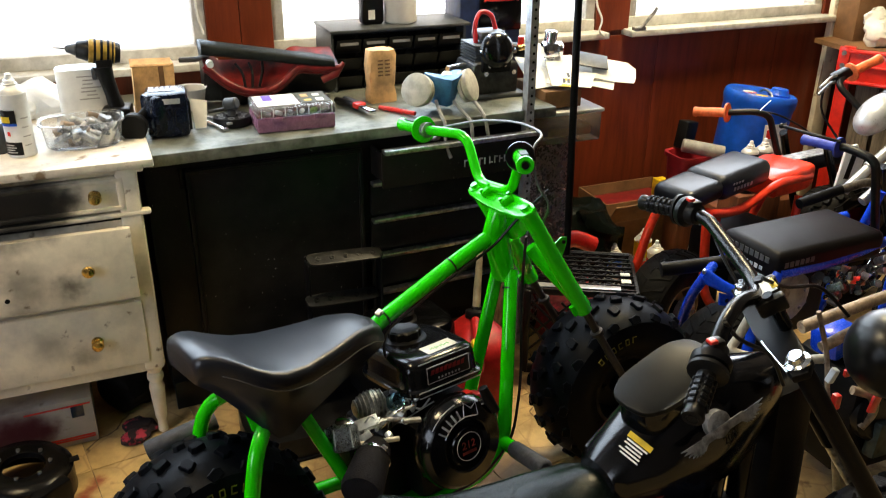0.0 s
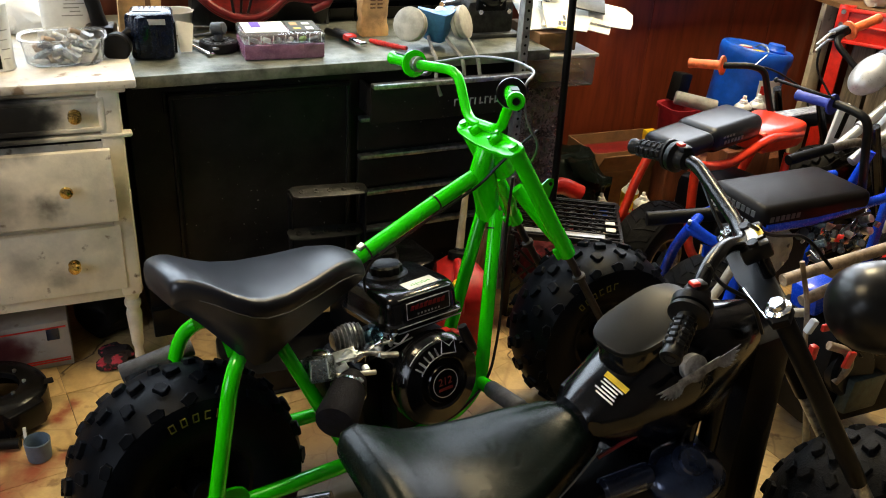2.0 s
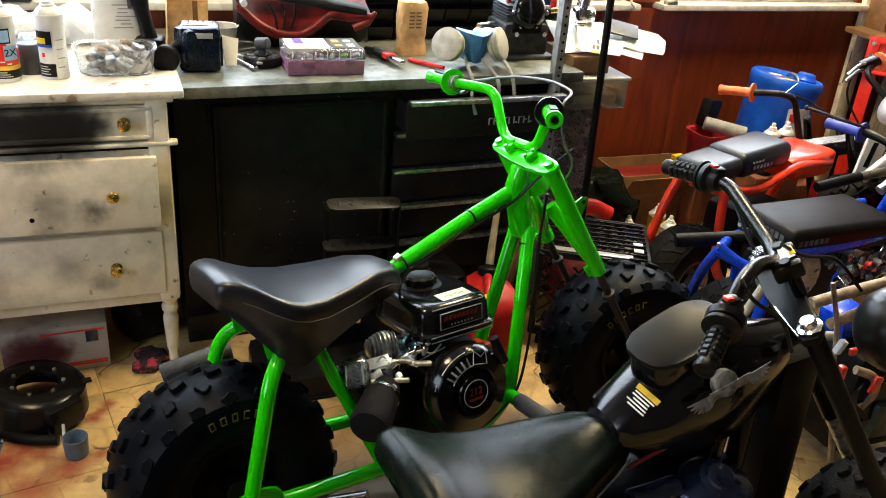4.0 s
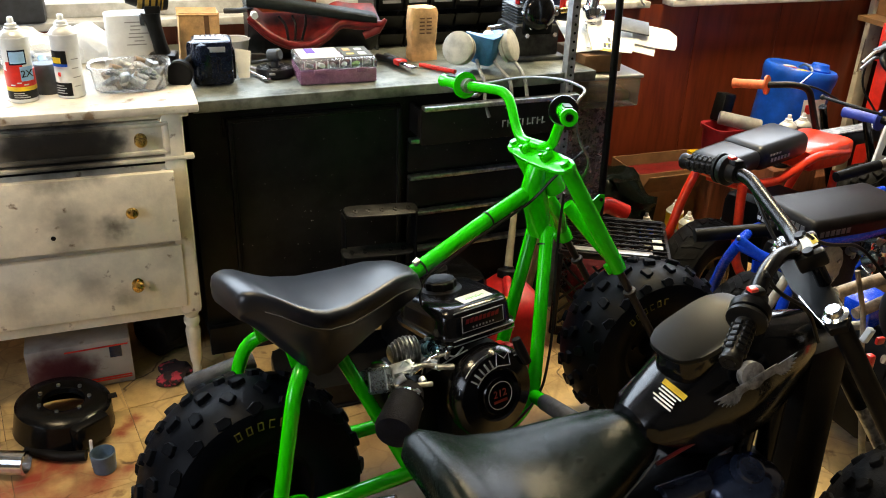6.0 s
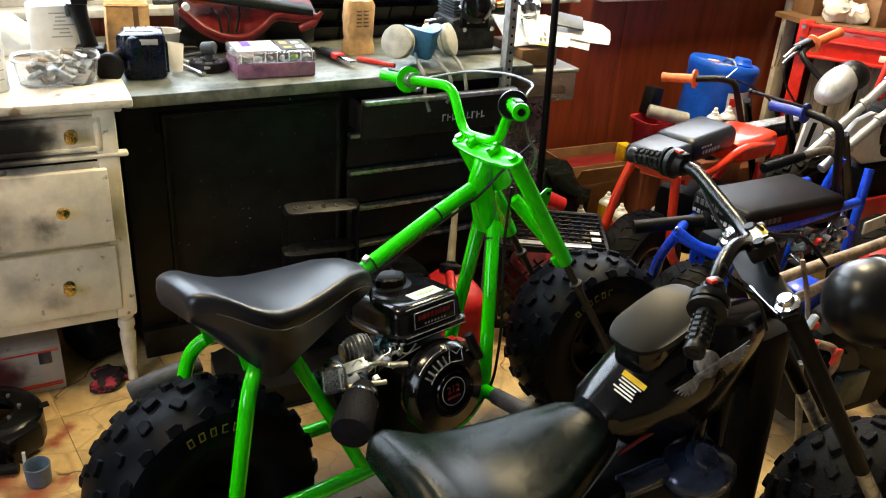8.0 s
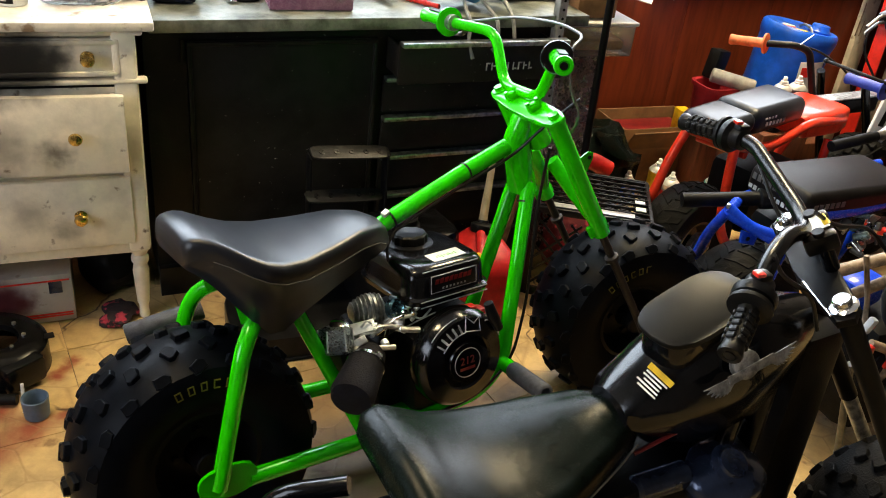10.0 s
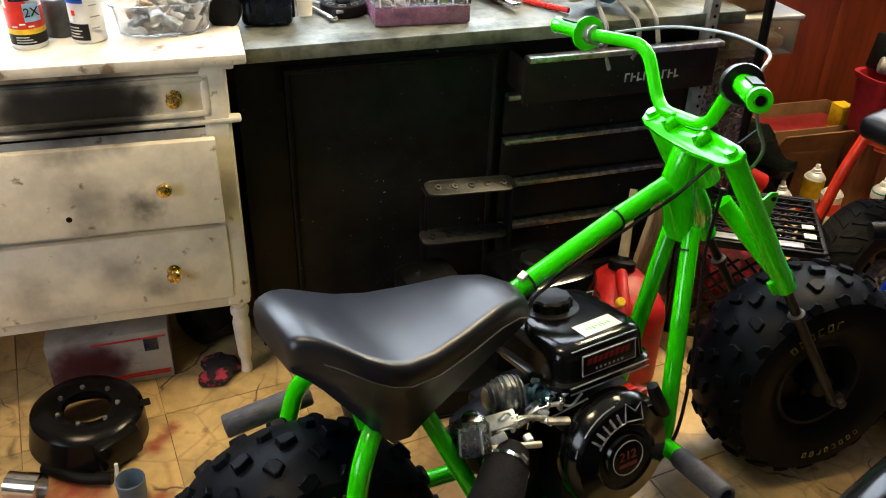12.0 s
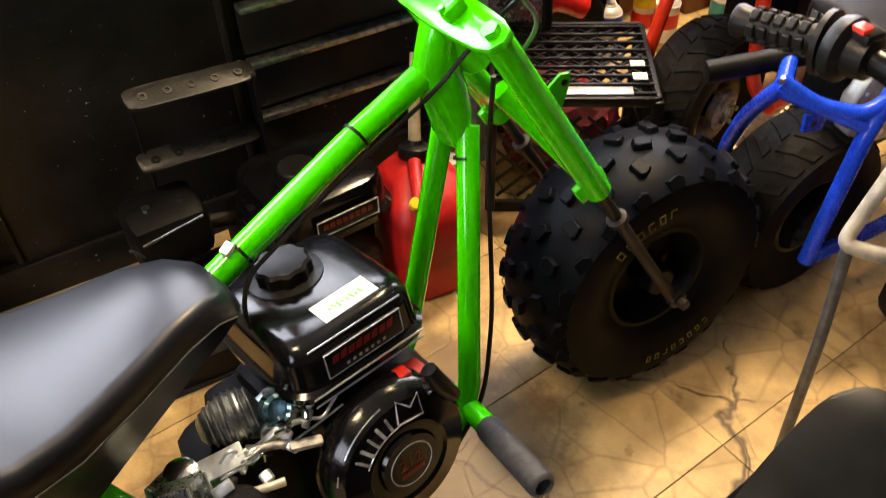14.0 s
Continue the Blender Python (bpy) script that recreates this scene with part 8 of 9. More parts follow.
e2 = thing("engine", (0.60, -0.10, 0), "second black engine standing by the cabinet", "engine")
part("crankcase", box(nb(), (0.66, -0.05, 0.11), (0.24, 0.20, 0.20), 0.03, rz(8)), BLACKM, e2, m=E2)
b = nb()
secs = []
for z, ax, ay in ((0.20, 0.12, 0.10), (0.208, 0.13, 0.112), (0.222, 0.13, 0.112), (0.23, 0.12, 0.104), (0.275, 0.118, 0.10), (0.292, 0.11, 0.094), (0.298, 0.095, 0.08)):
    secs.append([rz(8) @ Vector((px, py, 0)) + Vector((0.685, -0.075, z)) for px, py in oval(ax, ay, 32, 4.6)])
loft(b, secs)
t2 = part("fuel_tank", b, BLACK, e2, "glossy black tank", m=E2)
b = nb()
lathe(b, [(0.042, 0.296), (0.042, 0.302), (0.034, 0.304), (0.034, 0.322), (0.030, 0.326), (0.003, 0.326)], Matrix.Translation((0.661, -0.094, 0)), 26)
part("fuel_cap", b, BLACKP, t2, m=E2)
b = nb()
box(b, (0.715, -0.184, 0.25), (0.125, 0.003, 0.036), 0.001, rz(8))
bg2 = part("badge", b, BLACKP, t2, "badge with a pale border", m=E2)
b = nb()
for dx, dz, sx, sz in ((0, 0.017, 0.125, 0.002), (0, -0.017, 0.125, 0.002), (-0.0615, 0, 0.002, 0.036), (0.0615, 0, 0.002, 0.036)):
    box(b, Vector((0.715, -0.1862, 0.25)) + rz(8) @ Vector((dx, 0, dz)), (sx, 0.0016, sz), 0, rz(8))
part("badge_edge", b, TIN, bg2, m=E2)
b = nb()
for k in range(8):
    box(b, Vector((0.715, -0.1864, 0.252)) + rz(8) @ Vector((-0.045 + k * 0.0128, 0, 0)), (0.009, 0.0012, 0.012), 0, rz(8))
part("badge_mark", b, DKRED, bg2, m=E2)
b = nb()
box(b, (0.425, -0.03, 0.23), (0.14, 0.12, 0.11), 0.025, rz(6))
muf = part("muffler", b, BLACKM, e2, "black louvred muffler", m=E2)
for k in range(9):
    part("louvre", box(nb(), (0.355 + k * 0.006, -0.090 + k * 0.001, 0.25 - k * 0.008), (0.012, 0.006, 0.004), 0.001, rxyz(0, 40, 6)), DKGREY, muf, m=E2)
for k in range(2):
    part("bolt", cyl(nb(), (0.40 + k * 0.06, -0.04, 0.285), (0.40 + k * 0.06, -0.04, 0.293), 0.008, 6), CHROME, muf, m=E2)
part("muffler_edge", tube(nb(), [(0.375, -0.093, 0.255), (0.42, -0.10, 0.272), (0.485, -0.085, 0.275)], 0.003, 8, 0.03), CHROME, muf, m=E2)
part("recoil", cyl(nb(), (0.70, -0.16, 0.11), (0.705, -0.20, 0.11), 0.085, 28, 0.07, 0.008), BLACKP, e2, m=E2)
part("pipe", tube(nb(), [(0.49, -0.04, 0.22), (0.55, -0.02, 0.19), (0.58, -0.03, 0.15)], 0.014, 12, 0.02), RUSTY, e2, m=E2)

tr = thing("drip_tray", (0.36, -0.12, 0), "low black plastic tray on the floor", "tray")
b = nb()
slab(b, oval(0.22, 0.125, 28, 6, 0.36, -0.12), 0.0, 0.07, None, 0.006)
part("tray", b, BLACKP, tr)

gj = thing("fuel_can", (0.835, -0.165, 0), "red plastic fuel can with a tan spout", "fuel can")
b = nb()
secs = []
for z, ax, ay, dx, dy in ((0.0, 0.078, 0.085, 0, 0), (0.008, 0.088, 0.095, 0, 0), (0.19, 0.088, 0.095, 0, 0), (0.215, 0.084, 0.090, 0, 0.004), (0.236, 0.070, 0.076, 0.002, 0.014), (0.252, 0.050, 0.053, 0.005, 0.028), (0.264, 0.034, 0.036, 0.006, 0.036)):
    secs.append([(0.832 + dx + px, -0.165 + dy + py, z) for px, py in oval(ax, ay, 32, 3.6)])
loft(b, secs)
part("body", b, REDPLASTIC, gj)
b = nb()
tube(b, [(0.790, -0.262, 0.17), (0.792, -0.258, 0.225), (0.800, -0.215, 0.262), (0.826, -0.15, 0.270)], 0.013, 12, 0.03)
part("handle", b, REDPLASTIC, gj)
b = nb()
lathe(b, [(0.03, 0), (0.032, 0.003), (0.032, 0.022), (0.026, 0.026), (0.016, 0.028), (0.015, 0.036)], align((0.838, -0.125, 0.260), (0.22, 0.30, 1)), 24)
part("collar", b, BLACKP, gj)
b = nb()
tube(b, [(0.842, -0.119, 0.285), (0.856, -0.094, 0.345), (0.882, -0.050, 0.436)], [0.0125, 0.0115, 0.009], 14)
part("spout", b, mat("tan_spout", (0.33, 0.26, 0.17), 0.5, 0, 0.12, 30, 0.1), gj)
part("vent_cap", cyl(nb(), (0.788, -0.228, 0.240), (0.785, -0.240, 0.255), 0.012, 16, bev=0.003), YELLOW, gj)
bgx = nb()
ball(bgx, (0.955, -0.02, 0.07), (0.045, 0.05, 0.07), 18, 12)
for v in bgx.verts:
    v.co += noise.noise_vector(v.co * 45) * 0.022
    v.co.z = max(v.co.z, 0.001)
solo("plastic_bag", bgx, FROST, "crumpled clear plastic bag on the floor", "plastic bag")
bdx = nb()
box(bdx, (0.985, 0.02, 0.20), (0.05, 0.018, 0.40), 0.002, rxyz(8, 4, 10))
solo("wood_offcut", bdx, mat("pale_wood", (0.46, 0.33, 0.20), 0.6, 0, 0.2, 8, 0.2, grain=(12, 12, 1)), "pale wooden board leaning on the cabinet", "board", m=Matrix.Translation((0, 0, 0.002)))

# milk crate, upside down
ck_ = thing("milk_crate", (1.272, 0.0, 0), "black plastic milk crate turned upside down", "milk crate")
CM = Matrix.Translation((1.249, -0.03, 0)) @ Matrix.Rotation(radians(-29), 4, "Z") @ Matrix.Diagonal((1, 0.87, 1, 1))
H, S = 0.300, 0.165
for zz, th, hh in ((H - 0.008, 0.012, 0.022), (0.016, 0.014, 0.03)):
    rim_ = nb()
    for s in (-1, 1):
        box(rim_, (0, s * S, zz), (2 * S, th, hh), 0.003)
        box(rim_, (s * S, 0, zz), (th, 2 * S, hh), 0.003)
    part("rim", rim_, BLACKP, ck_, "", CM)
for sx in (-1, 1):
    for sy in (-1, 1):
        part("corner_post", box(nb(), (sx * S, sy * S, H / 2), (0.022, 0.022, H - 0.01), 0.005), BLACKP, ck_, "", CM)
for k in range(9):
    u = -S + 2 * S * (k + 0.5) / 9
    part("bottom_bar", box(nb(), (0, u, H), (2 * S, 0.006, 0.008), 0.001), BLACKP, ck_, "", CM)
for k in range(-4, 5):
    for sgn in (-1, 1):
        q = nb()
        c = k * 0.042
        L = 2 * math.sqrt(2) * (S - abs(c) / 2) * 0.92
        box(q, (c / 2, -sgn * c / 2, H - 0.004), (min(L, 0.44), 0.004, 0.006), 0.0008, rz(45 * sgn))
        part("lattice_bar", q, BLACKP, ck_, "", CM)
for side in range(4):
    for k in range(-3, 4):
        for sgn in (-1, 1):
            q = nb()
            box(q, (k * 0.045, -S, 0.15), (0.30, 0.006, 0.007), 0.001, rxyz(0, 45 * sgn, 0))
            bmesh.ops.bisect_plane(q, geom=q.verts[:] + q.edges[:] + q.faces[:], plane_co=(S, 0, 0), plane_no=(1, 0, 0), clear_outer=True)
            bmesh.ops.bisect_plane(q, geom=q.verts[:] + q.edges[:] + q.faces[:], plane_co=(-S, 0, 0), plane_no=(-1, 0, 0), clear_outer=True)
            part("lattice_bar", q, BLACKP, ck_, "", CM @ Matrix.Rotation(radians(90 * side), 4, "Z"))
part("white_tag", box(nb(), (0.135, -0.03, H + 0.006), (0.03, 0.022, 0.003), 0.001), WHITEP, ck_, "small white plastic tag", CM)
part("white_tag", box(nb(), (0.135, -0.085, H + 0.006), (0.03, 0.028, 0.003), 0.001), WHITEP, ck_, "", CM)
part("printed_strip", box(nb(), (-0.01, -S + 0.022, H + 0.005), (0.25, 0.030, 0.003), 0.0005), SILVERP, ck_, "silver printed strip", CM)
rc = nb()
ball(rc, (1.25, -0.01, 0.12), (0.125, 0.115, 0.13), 26, 16)
for v in rc.verts:
    v.co += noise.noise_vector(v.co * 22) * 0.03
    v.co.z = max(v.co.z, 0.002)
solo("red_rag", rc, speckled("dark_red_rags", (0.10, 0.006, 0.010), (0.40, 0.02, 0.04), 22, 0.2, 0.8), "heap of red rags inside the crate", "rags")
rt = nb()
tube(rt, [(1.28, 0.20, 0.27), (1.36, 0.22, 0.30), (1.44, 0.20, 0.26)], 0.03, 14, 0.05)
tube(rt, [(1.18, 0.22, 0.0), (1.28, 0.20, 0.27)], 0.022, 12)
solo("red_hose", rt, RED, "bent red plastic pipe behind the crate", "pipe")

# dark bag behind the pole
dbg = nb()
ball(dbg, (1.52, 0.42, 0.16), (0.16, 0.14, 0.18), 26, 16)
ball(dbg, (1.40, 0.46, 0.14), (0.10, 0.12, 0.17), 20, 12)
for v in dbg.verts:
    v.co += noise.noise_vector(v.co * 14) * 0.05
    v.co.z = max(v.co.z, 0.002)
solo("duffel_bag", dbg, VINYL_OLD, "slumped black bag on the floor", "bag")

# added black sheet that keeps the floor by the cabinet dark
rm_ = nb()
box(rm_, (0.40, -0.08, 0.004), (0.46, 0.34, 0.006), 0.002, rz(2))
solo("dark_floor_sheet", rm_, BLACKM, "thin black sheet added to darken the floor in front of the cabinet", "mat")
fo = nb()
lathe(fo, [(0.010, 0), (0.019, 0.001), (0.021, 0.004), (0.021, 0.15), (0.018, 0.154), (0.004, 0.155)], align((-0.112, -0.541, 0.352), (0.97, 0.10, 0.20)), 20)
part("foot_peg", fo, mat("peg_rubber", (0.04, 0.042, 0.05), 0.6), gb, "dark grey rubber peg behind the rear tyre")
cbx = thing("cardboard_box", (1.83, 0.55, 0), "open brown cardboard box on the floor", "cardboard box")
for n_, (c, s) in enumerate((((1.86, 0.495, 0.135), (0.36, 0.006, 0.27)), ((1.86, 0.705, 0.135), (0.36, 0.006, 0.27)), ((1.682, 0.60, 0.135), (0.006, 0.204, 0.27)), ((2.038, 0.60, 0.135), (0.006, 0.204, 0.27)))):
    part("side", box(nb(), c, s, 0.001), CARD, cbx)
part("flap", box(nb(), (1.86, 0.462, 0.235), (0.35, 0.10, 0.005), 0.001, rxyz(-58, 0, 0)), CARD, cbx)
part("content", box(nb(), (1.86, 0.60, 0.13), (0.33, 0.19, 0.21), 0.02), DKRED, cbx, "dark red contents")
part("yellow_pack", box(nb(), (1.97, 0.55, 0.27), (0.05, 0.06, 0.10), 0.004), YELLOW, cbx)

for at, lab, bands in (((1.782, 0.378, 0), "yellow and white spray can beside the bikes", ((0, 0, WHITEP), (0.09, 0.15, YELLOW), (0.03, 0.075, RED))),
                       ((1.762, 0.265, 0), "white and red spray can beside the bikes", ((0, 0, WHITEP), (0.09, 0.13, RED), (0.02, 0.05, KRAFT))),
                       ((1.935, 0.245, 0), "teal spray can beside the bikes", ((0, 0, TEAL), (0.13, 0.15, WHITEP))),
                       ((1.60, 0.30, 0), "white can with a blue cap on the floor", ((0, 0, WHITEP), (0.11, 0.15, BLUEP)))):
    spray_can(at, lab, bands)
sg = nb()
box(sg, (2.03, 0.20, 0.21), (0.12, 0.006, 0.055), 0.002, rxyz(-15, 0, 6))
tube(sg, [(2.03, 0.203, 0.0), (2.03, 0.203, 0.19)], 0.006, 8)
solo("small_sign", sg, DKGREY, "small dark sign with a pale border", "sign")

# ---- the corner: boxes, drum and tins ----
bs = thing("storage_box", (2.16, 0.47, 0), "dark wooden storage box in the corner", "storage box")
part("box", box(nb(), (2.24, 0.45, 0.14), (0.40, 0.38, 0.28), 0.004), OAKD, bs)
rtb = thing("red_bin", (2.00, 0.44, 0.27), "red plastic bin among the clutter", "plastic bin")
b = nb()
secs = []
for z, a, bb in ((0.30, 0.075, 0.06), (0.305, 0.085, 0.07), (0.475, 0.098, 0.082), (0.478, 0.11, 0.095), (0.492, 0.11, 0.095), (0.490, 0.094, 0.078), (0.32, 0.07, 0.056)):
    secs.append([(2.00 + px * 0.75, 0.44 + py * 0.8, z - 0.03) for px, py in oval(a, bb, 28, 4)])
loft(b, secs)
part("bin", b, mat("crimson_plastic", (0.34, 0.018, 0.028), 0.4, 0, 0.15, 24, 0.1, 300), rtb)
part("stand", box(nb(), (2.0, 0.44, 0.135), (0.10, 0.09, 0.268), 0.004), OAKD, rtb)
dm_ = thing("blue_pail", (2.24, 0.50, 0.355), "blue closed-head plastic pail with a white label", "pail")
DM = Matrix.Translation((2.255, 0.44, 0.290)) @ Matrix.Rotation(radians(8), 4, "Y") @ Matrix.Diagonal((0.93, 0.93, 1.10, 1))
b = nb()
lathe(b, [(0.125, 0), (0.135, 0.006), (0.143, 0.30), (0.148, 0.315), (0.150, 0.330), (0.148, 0.345), (0.140, 0.352), (0.130, 0.348), (0.004, 0.345)], DM, 44)
part("body", b, BLUEP, dm_)
b = nb()
lathe(b, [(0.044, 0.344), (0.046, 0.352), (0.038, 0.358), (0.034, 0.372), (0.030, 0.374), (0.002, 0.374)], DM @ Matrix.Translation((0.055, -0.045, 0)), 26)
part("spout_cap", b, BLUEP, dm_)
b = nb()
tube(b, [(-0.02, -0.10, 0.350), (0.0, -0.06, 0.385), (0.012, 0.0, 0.392), (0.02, 0.06, 0.352)], 0.005, 8, 0.02)
part("handle", b, ALU, dm_, "", DM @ Matrix.Translation((0, 0, -0.03)))
for x0, y0, m in ((-0.05, -0.06, YELLOW), (-0.06, 0.0, RED), (-0.055, 0.012, PAPER)):
    q = nb()
    slab(q, oval(0.030, 0.020, 20), 0.3462 + (0.001 if m is PAPER else 0), 0.3475 + (0.001 if m is PAPER else 0), DM @ Matrix.Translation((x0, y0, 0)))
    part("lid_sticker", q, m, dm_)
label_patch(dm_, (2.285, 0.44, 0.31), 0.136, 0.06, 0.27, -112, -66, PAPER, "white label")
label_patch(dm_, (2.286, 0.44, 0.31), 0.1375, 0.215, 0.25, -108, -92, RED)
th = nb()
cyl(th, (1.94, 0.44, 0.496), (2.07, 0.35, 0.476), 0.026, 22, bev=0.004)
solo("insulated_cup", th, GREY, "grey metal cup lying on its side", "cup", m=Matrix.Translation((0.02, 0.0, -0.0)))
q = nb()
box(q, (2.12, 0.215, 0.185), (0.20, 0.11, 0.37), 0.004)
solo("wooden_crate", q, OAKD, "dark wooden crate behind the bikes", "crate")
spray_can((2.085, 0.21, 0.371), "dark spray can with red and gold label", ((0, 0, BLACKP), (0.10, 0.13, RED), (0.03, 0.08, BRASS)), 0.15)
spray_can((2.155, 0.215, 0.371), "pale grey spray can", ((0, 0, SILVERP), (0.03, 0.12, GREY)), 0.15)
q = nb()
box(q, (2.02, 0.50, 0.515), (0.07, 0.05, 0.11), 0.008, rxyz(0, 10, 15))
solo("oil_bottle", q, BLACKP, "small black and yellow bottle", "bottle")
q = nb()
box(q, (2.46, 0.56, 0.24), (0.16, 0.14, 0.47), 0.006, rz(-14))
solo("cardboard_box", q, CARD, "tall brown carton in the corner", "cardboard box")

# red steel rack
rr = thing("steel_rack", (3.05, 0.50, 0), "red steel rack with wooden boards and boxes", "steel rack")
RK = Matrix.Translation((2.76, 0.47, 0)) @ Matrix.Rotation(radians(-55), 4, "Z")
for u in (0.0, 0.86):
    part("post", box(nb(), (u, 0.0, 0.405), (0.050, 0.040, 0.81), 0.003), RED, rr, "", RK)
part("beam", box(nb(), (0.43, -0.022, 0.736), (0.92, 0.012, 0.138), 0.003), RED, rr, "folded red steel beam", RK)
for zz, hh in ((0.797, 0.016), (0.741, 0.010), (0.674, 0.014)):
    part("beam_rib", box(nb(), (0.43, -0.033, zz), (0.92, 0.012, hh), 0.004), RED, rr, "", RK)
part("end_plate", box(nb(), (-0.012, -0.036, 0.740), (0.042, 0.006, 0.15), 0.002), RED, rr, "", RK)
part("name_plate", box(nb(), (0.36, -0.0305, 0.705), (0.13, 0.004, 0.026), 0.001), PAPER, rr, "worn white maker's mark", RK)
for k in range(3):
    part("bolt", cyl(nb(), (-0.012, -0.038, 0.69 + k * 0.05), (-0.012, -0.046, 0.69 + k * 0.05), 0.010, 6), ALU, rr, "", RK)
dk_ = nb()
slab(dk_, [(2.775, 0.475), (3.255, -0.21), (3.295, -0.21), (3.295, 0.70), (2.80, 0.70)], 0.782, 0.802)
part("deck", dk_, CARD, rr)
for k in range(4):
    part("board", box(nb(), (0.09 + k * 0.1, 0.05, 0.34), (0.085, 0.018, 0.66), 0.003), mat("grey_board", (0.16, 0.13, 0.10), 0.7, 0, 0.25, 8, 0.2, grain=(12, 12, 1)), rr, "weathered grey board", RK)
for cx, cy_, cz, sx, sy, sz, az, lab in ((3.135, 0.40, 0.8895, 0.26, 0.22, 0.175, -15, "brown carton with a white label on the red rack"), (3.04, 0.63, 0.967, 0.30, 0.12, 0.33, -4, "tall brown carton standing at the back of the red rack")):
    cb = thing("cardboard_box", (cx, cy_, 0.802), lab, "cardboard box")
    CB = Matrix.Translation((cx, cy_, cz)) @ Matrix.Rotation(radians(az), 4, "Z")
    part("carton", box(nb(), (0, 0, 0), (sx, sy, sz), 0.003), CARD, cb, "", CB)
    part("flap", box(nb(), (-sx * 0.25, -sy * 0.52, sz * 0.46), (sx * 0.46, 0.004, 0.07), 0.001, rxyz(-50, 0, 0)), CARD, cb, "", CB)
    part("flap", box(nb(), (0, 0.004, sz * 0.5 + 0.002), (sx * 0.98, sy * 0.96, 0.003), 0.001), CARD, cb, "", CB)
    if sx < 0.28:
        part("label", box(nb(), (-0.05, -sy / 2 - 0.002, 0.045), (0.09, 0.002, 0.075), 0), PAPER, cb, "white printed label", CB)
        for k in range(4):
            part("label_bar", box(nb(), (-0.055, -sy / 2 - 0.0035, 0.070 - k * 0.014), (0.06 - 0.01 * (k % 2), 0.001, 0.005), 0), DKGREY, cb, "", CB)
pp = nb()
for c, r0 in (((2.90, 0.47, 0.850), (0.055, 0.06, 0.055)), ((2.955, 0.43, 0.842), (0.05, 0.06, 0.045)), ((2.93, 0.52, 0.900), (0.05, 0.04, 0.05))):
    ball(pp, c, r0, 26, 18)
for v in pp.verts:
    v.co += noise.noise_vector(v.co * 26) * 0.022 + noise.noise_vector(v.co * 70) * 0.008
    v.co.z = max(v.co.z, 0.803)
solo("packing_paper", pp, PAPER, "crumpled white packing paper on the red rack", "paper")
wb = nb()
box(wb, (2.925, 0.725, 1.05), (0.072, 0.03, 2.1), 0.004)
solo("corner_board", wb, speckled("flaking_white_paint", (0.75, 0.70, 0.58), (0.25, 0.18, 0.12), 20, 0.0, 0.6), "flaking white corner board", "trim", kind="structure")
for k in range(2):
    q = nb()
    tube(q, [(2.94, 0.735, 0.95), (2.93 - k * 0.03, 0.72, 0.80), (2.90 - k * 0.02, 0.71, 0.55)], 0.003, 6, 0.05)
    solo("hanging_cord", q, TAN, "thin cord hanging beside the window", "cord")
for pts in (((1.70, 0.715, 1.25), (1.69, 0.70, 1.0), (1.72, 0.69, 0.94), (1.70, 0.685, 0.90), (1.73, 0.69, 0.88)), ((0.245, 0.715, 1.3), (0.235, 0.70, 1.05), (0.25, 0.69, 0.98))):
    q = nb()
    tube(q, pts, 0.004, 8, 0.03)
    solo("hanging_cord", q, WHITEP, "cord hanging at the window frame", "cord")
q = nb()
tube(q, [(1.905, 0.70, 0.90), (1.925, 0.69, 0.93), (1.955, 0.68, 0.975)], 0.007, 8, 0.02)
box(q, (1.90, 0.71, 0.895), (0.05, 0.03, 0.014), 0.003)
solo("window_crank", q, ALU, "small window crank handle", "window crank")

# dirt bike behind, mostly its plastics and fork
dbk = thing("dirt_bike", (2.5, -0.1, 0), "dirt bike with silver plastics and a red fork", "dirt bike")
b = nb()
ball(b, (0, 0, 0), (0.090, 0.062, 0.050), 28, 18, Matrix.Translation((2.335, -0.08, 0.715)) @ Matrix.Rotation(radians(-40), 4, "Y"))
part("headlight_cowl", b, SILVERP, dbk, "smooth silver cowl")
b = nb()
ball(b, (0, 0, 0), (0.055, 0.062, 0.050), 24, 16, Matrix.Translation((2.392, -0.085, 0.745)) @ Matrix.Rotation(radians(-40), 4, "Y"))
part("cowl_rear", b, BLACKP, dbk, "black rear half of the cowl")
for yy, p, q in ((-0.18, (2.145, 0.500), (2.490, 0.765)), (-0.24, (2.165, 0.480), (2.510, 0.715))):
    part("fork_tube", tube(nb(), [(p[0], yy, p[1]), (q[0], yy, q[1])], 0.017, 14), SILVERP, dbk, "silver fork tube")
    for f in (0.25, 0.62, 0.9):
        c = Vector((p[0], yy, p[1])).lerp(Vector((q[0], yy, q[1])), f)
        part("fork_clamp", cyl(nb(), c, c + Vector((q[0] - p[0], 0, q[1] - p[1])).normalized() * 0.022, 0.022, 14, bev=0.002), ALU, dbk)
for pts, r0 in ((((2.520, -0.10, 0.690), (2.555, -0.10, 0.845), (2.590, -0.10, 1.000)), 0.011), (((2.555, -0.10, 0.845), (2.600, -0.10, 0.755)), 0.010), (((2.510, -0.12, 0.665), (2.596, -0.11, 0.765), (2.625, -0.11, 0.790)), 0.014), (((2.615, -0.11, 0.790), (2.735, -0.11, 0.698)), 0.013)):
    part("red_stay", tube(nb(), pts, r0, 12, 0.02), RED, dbk, "bright red painted stay")
b = nb()
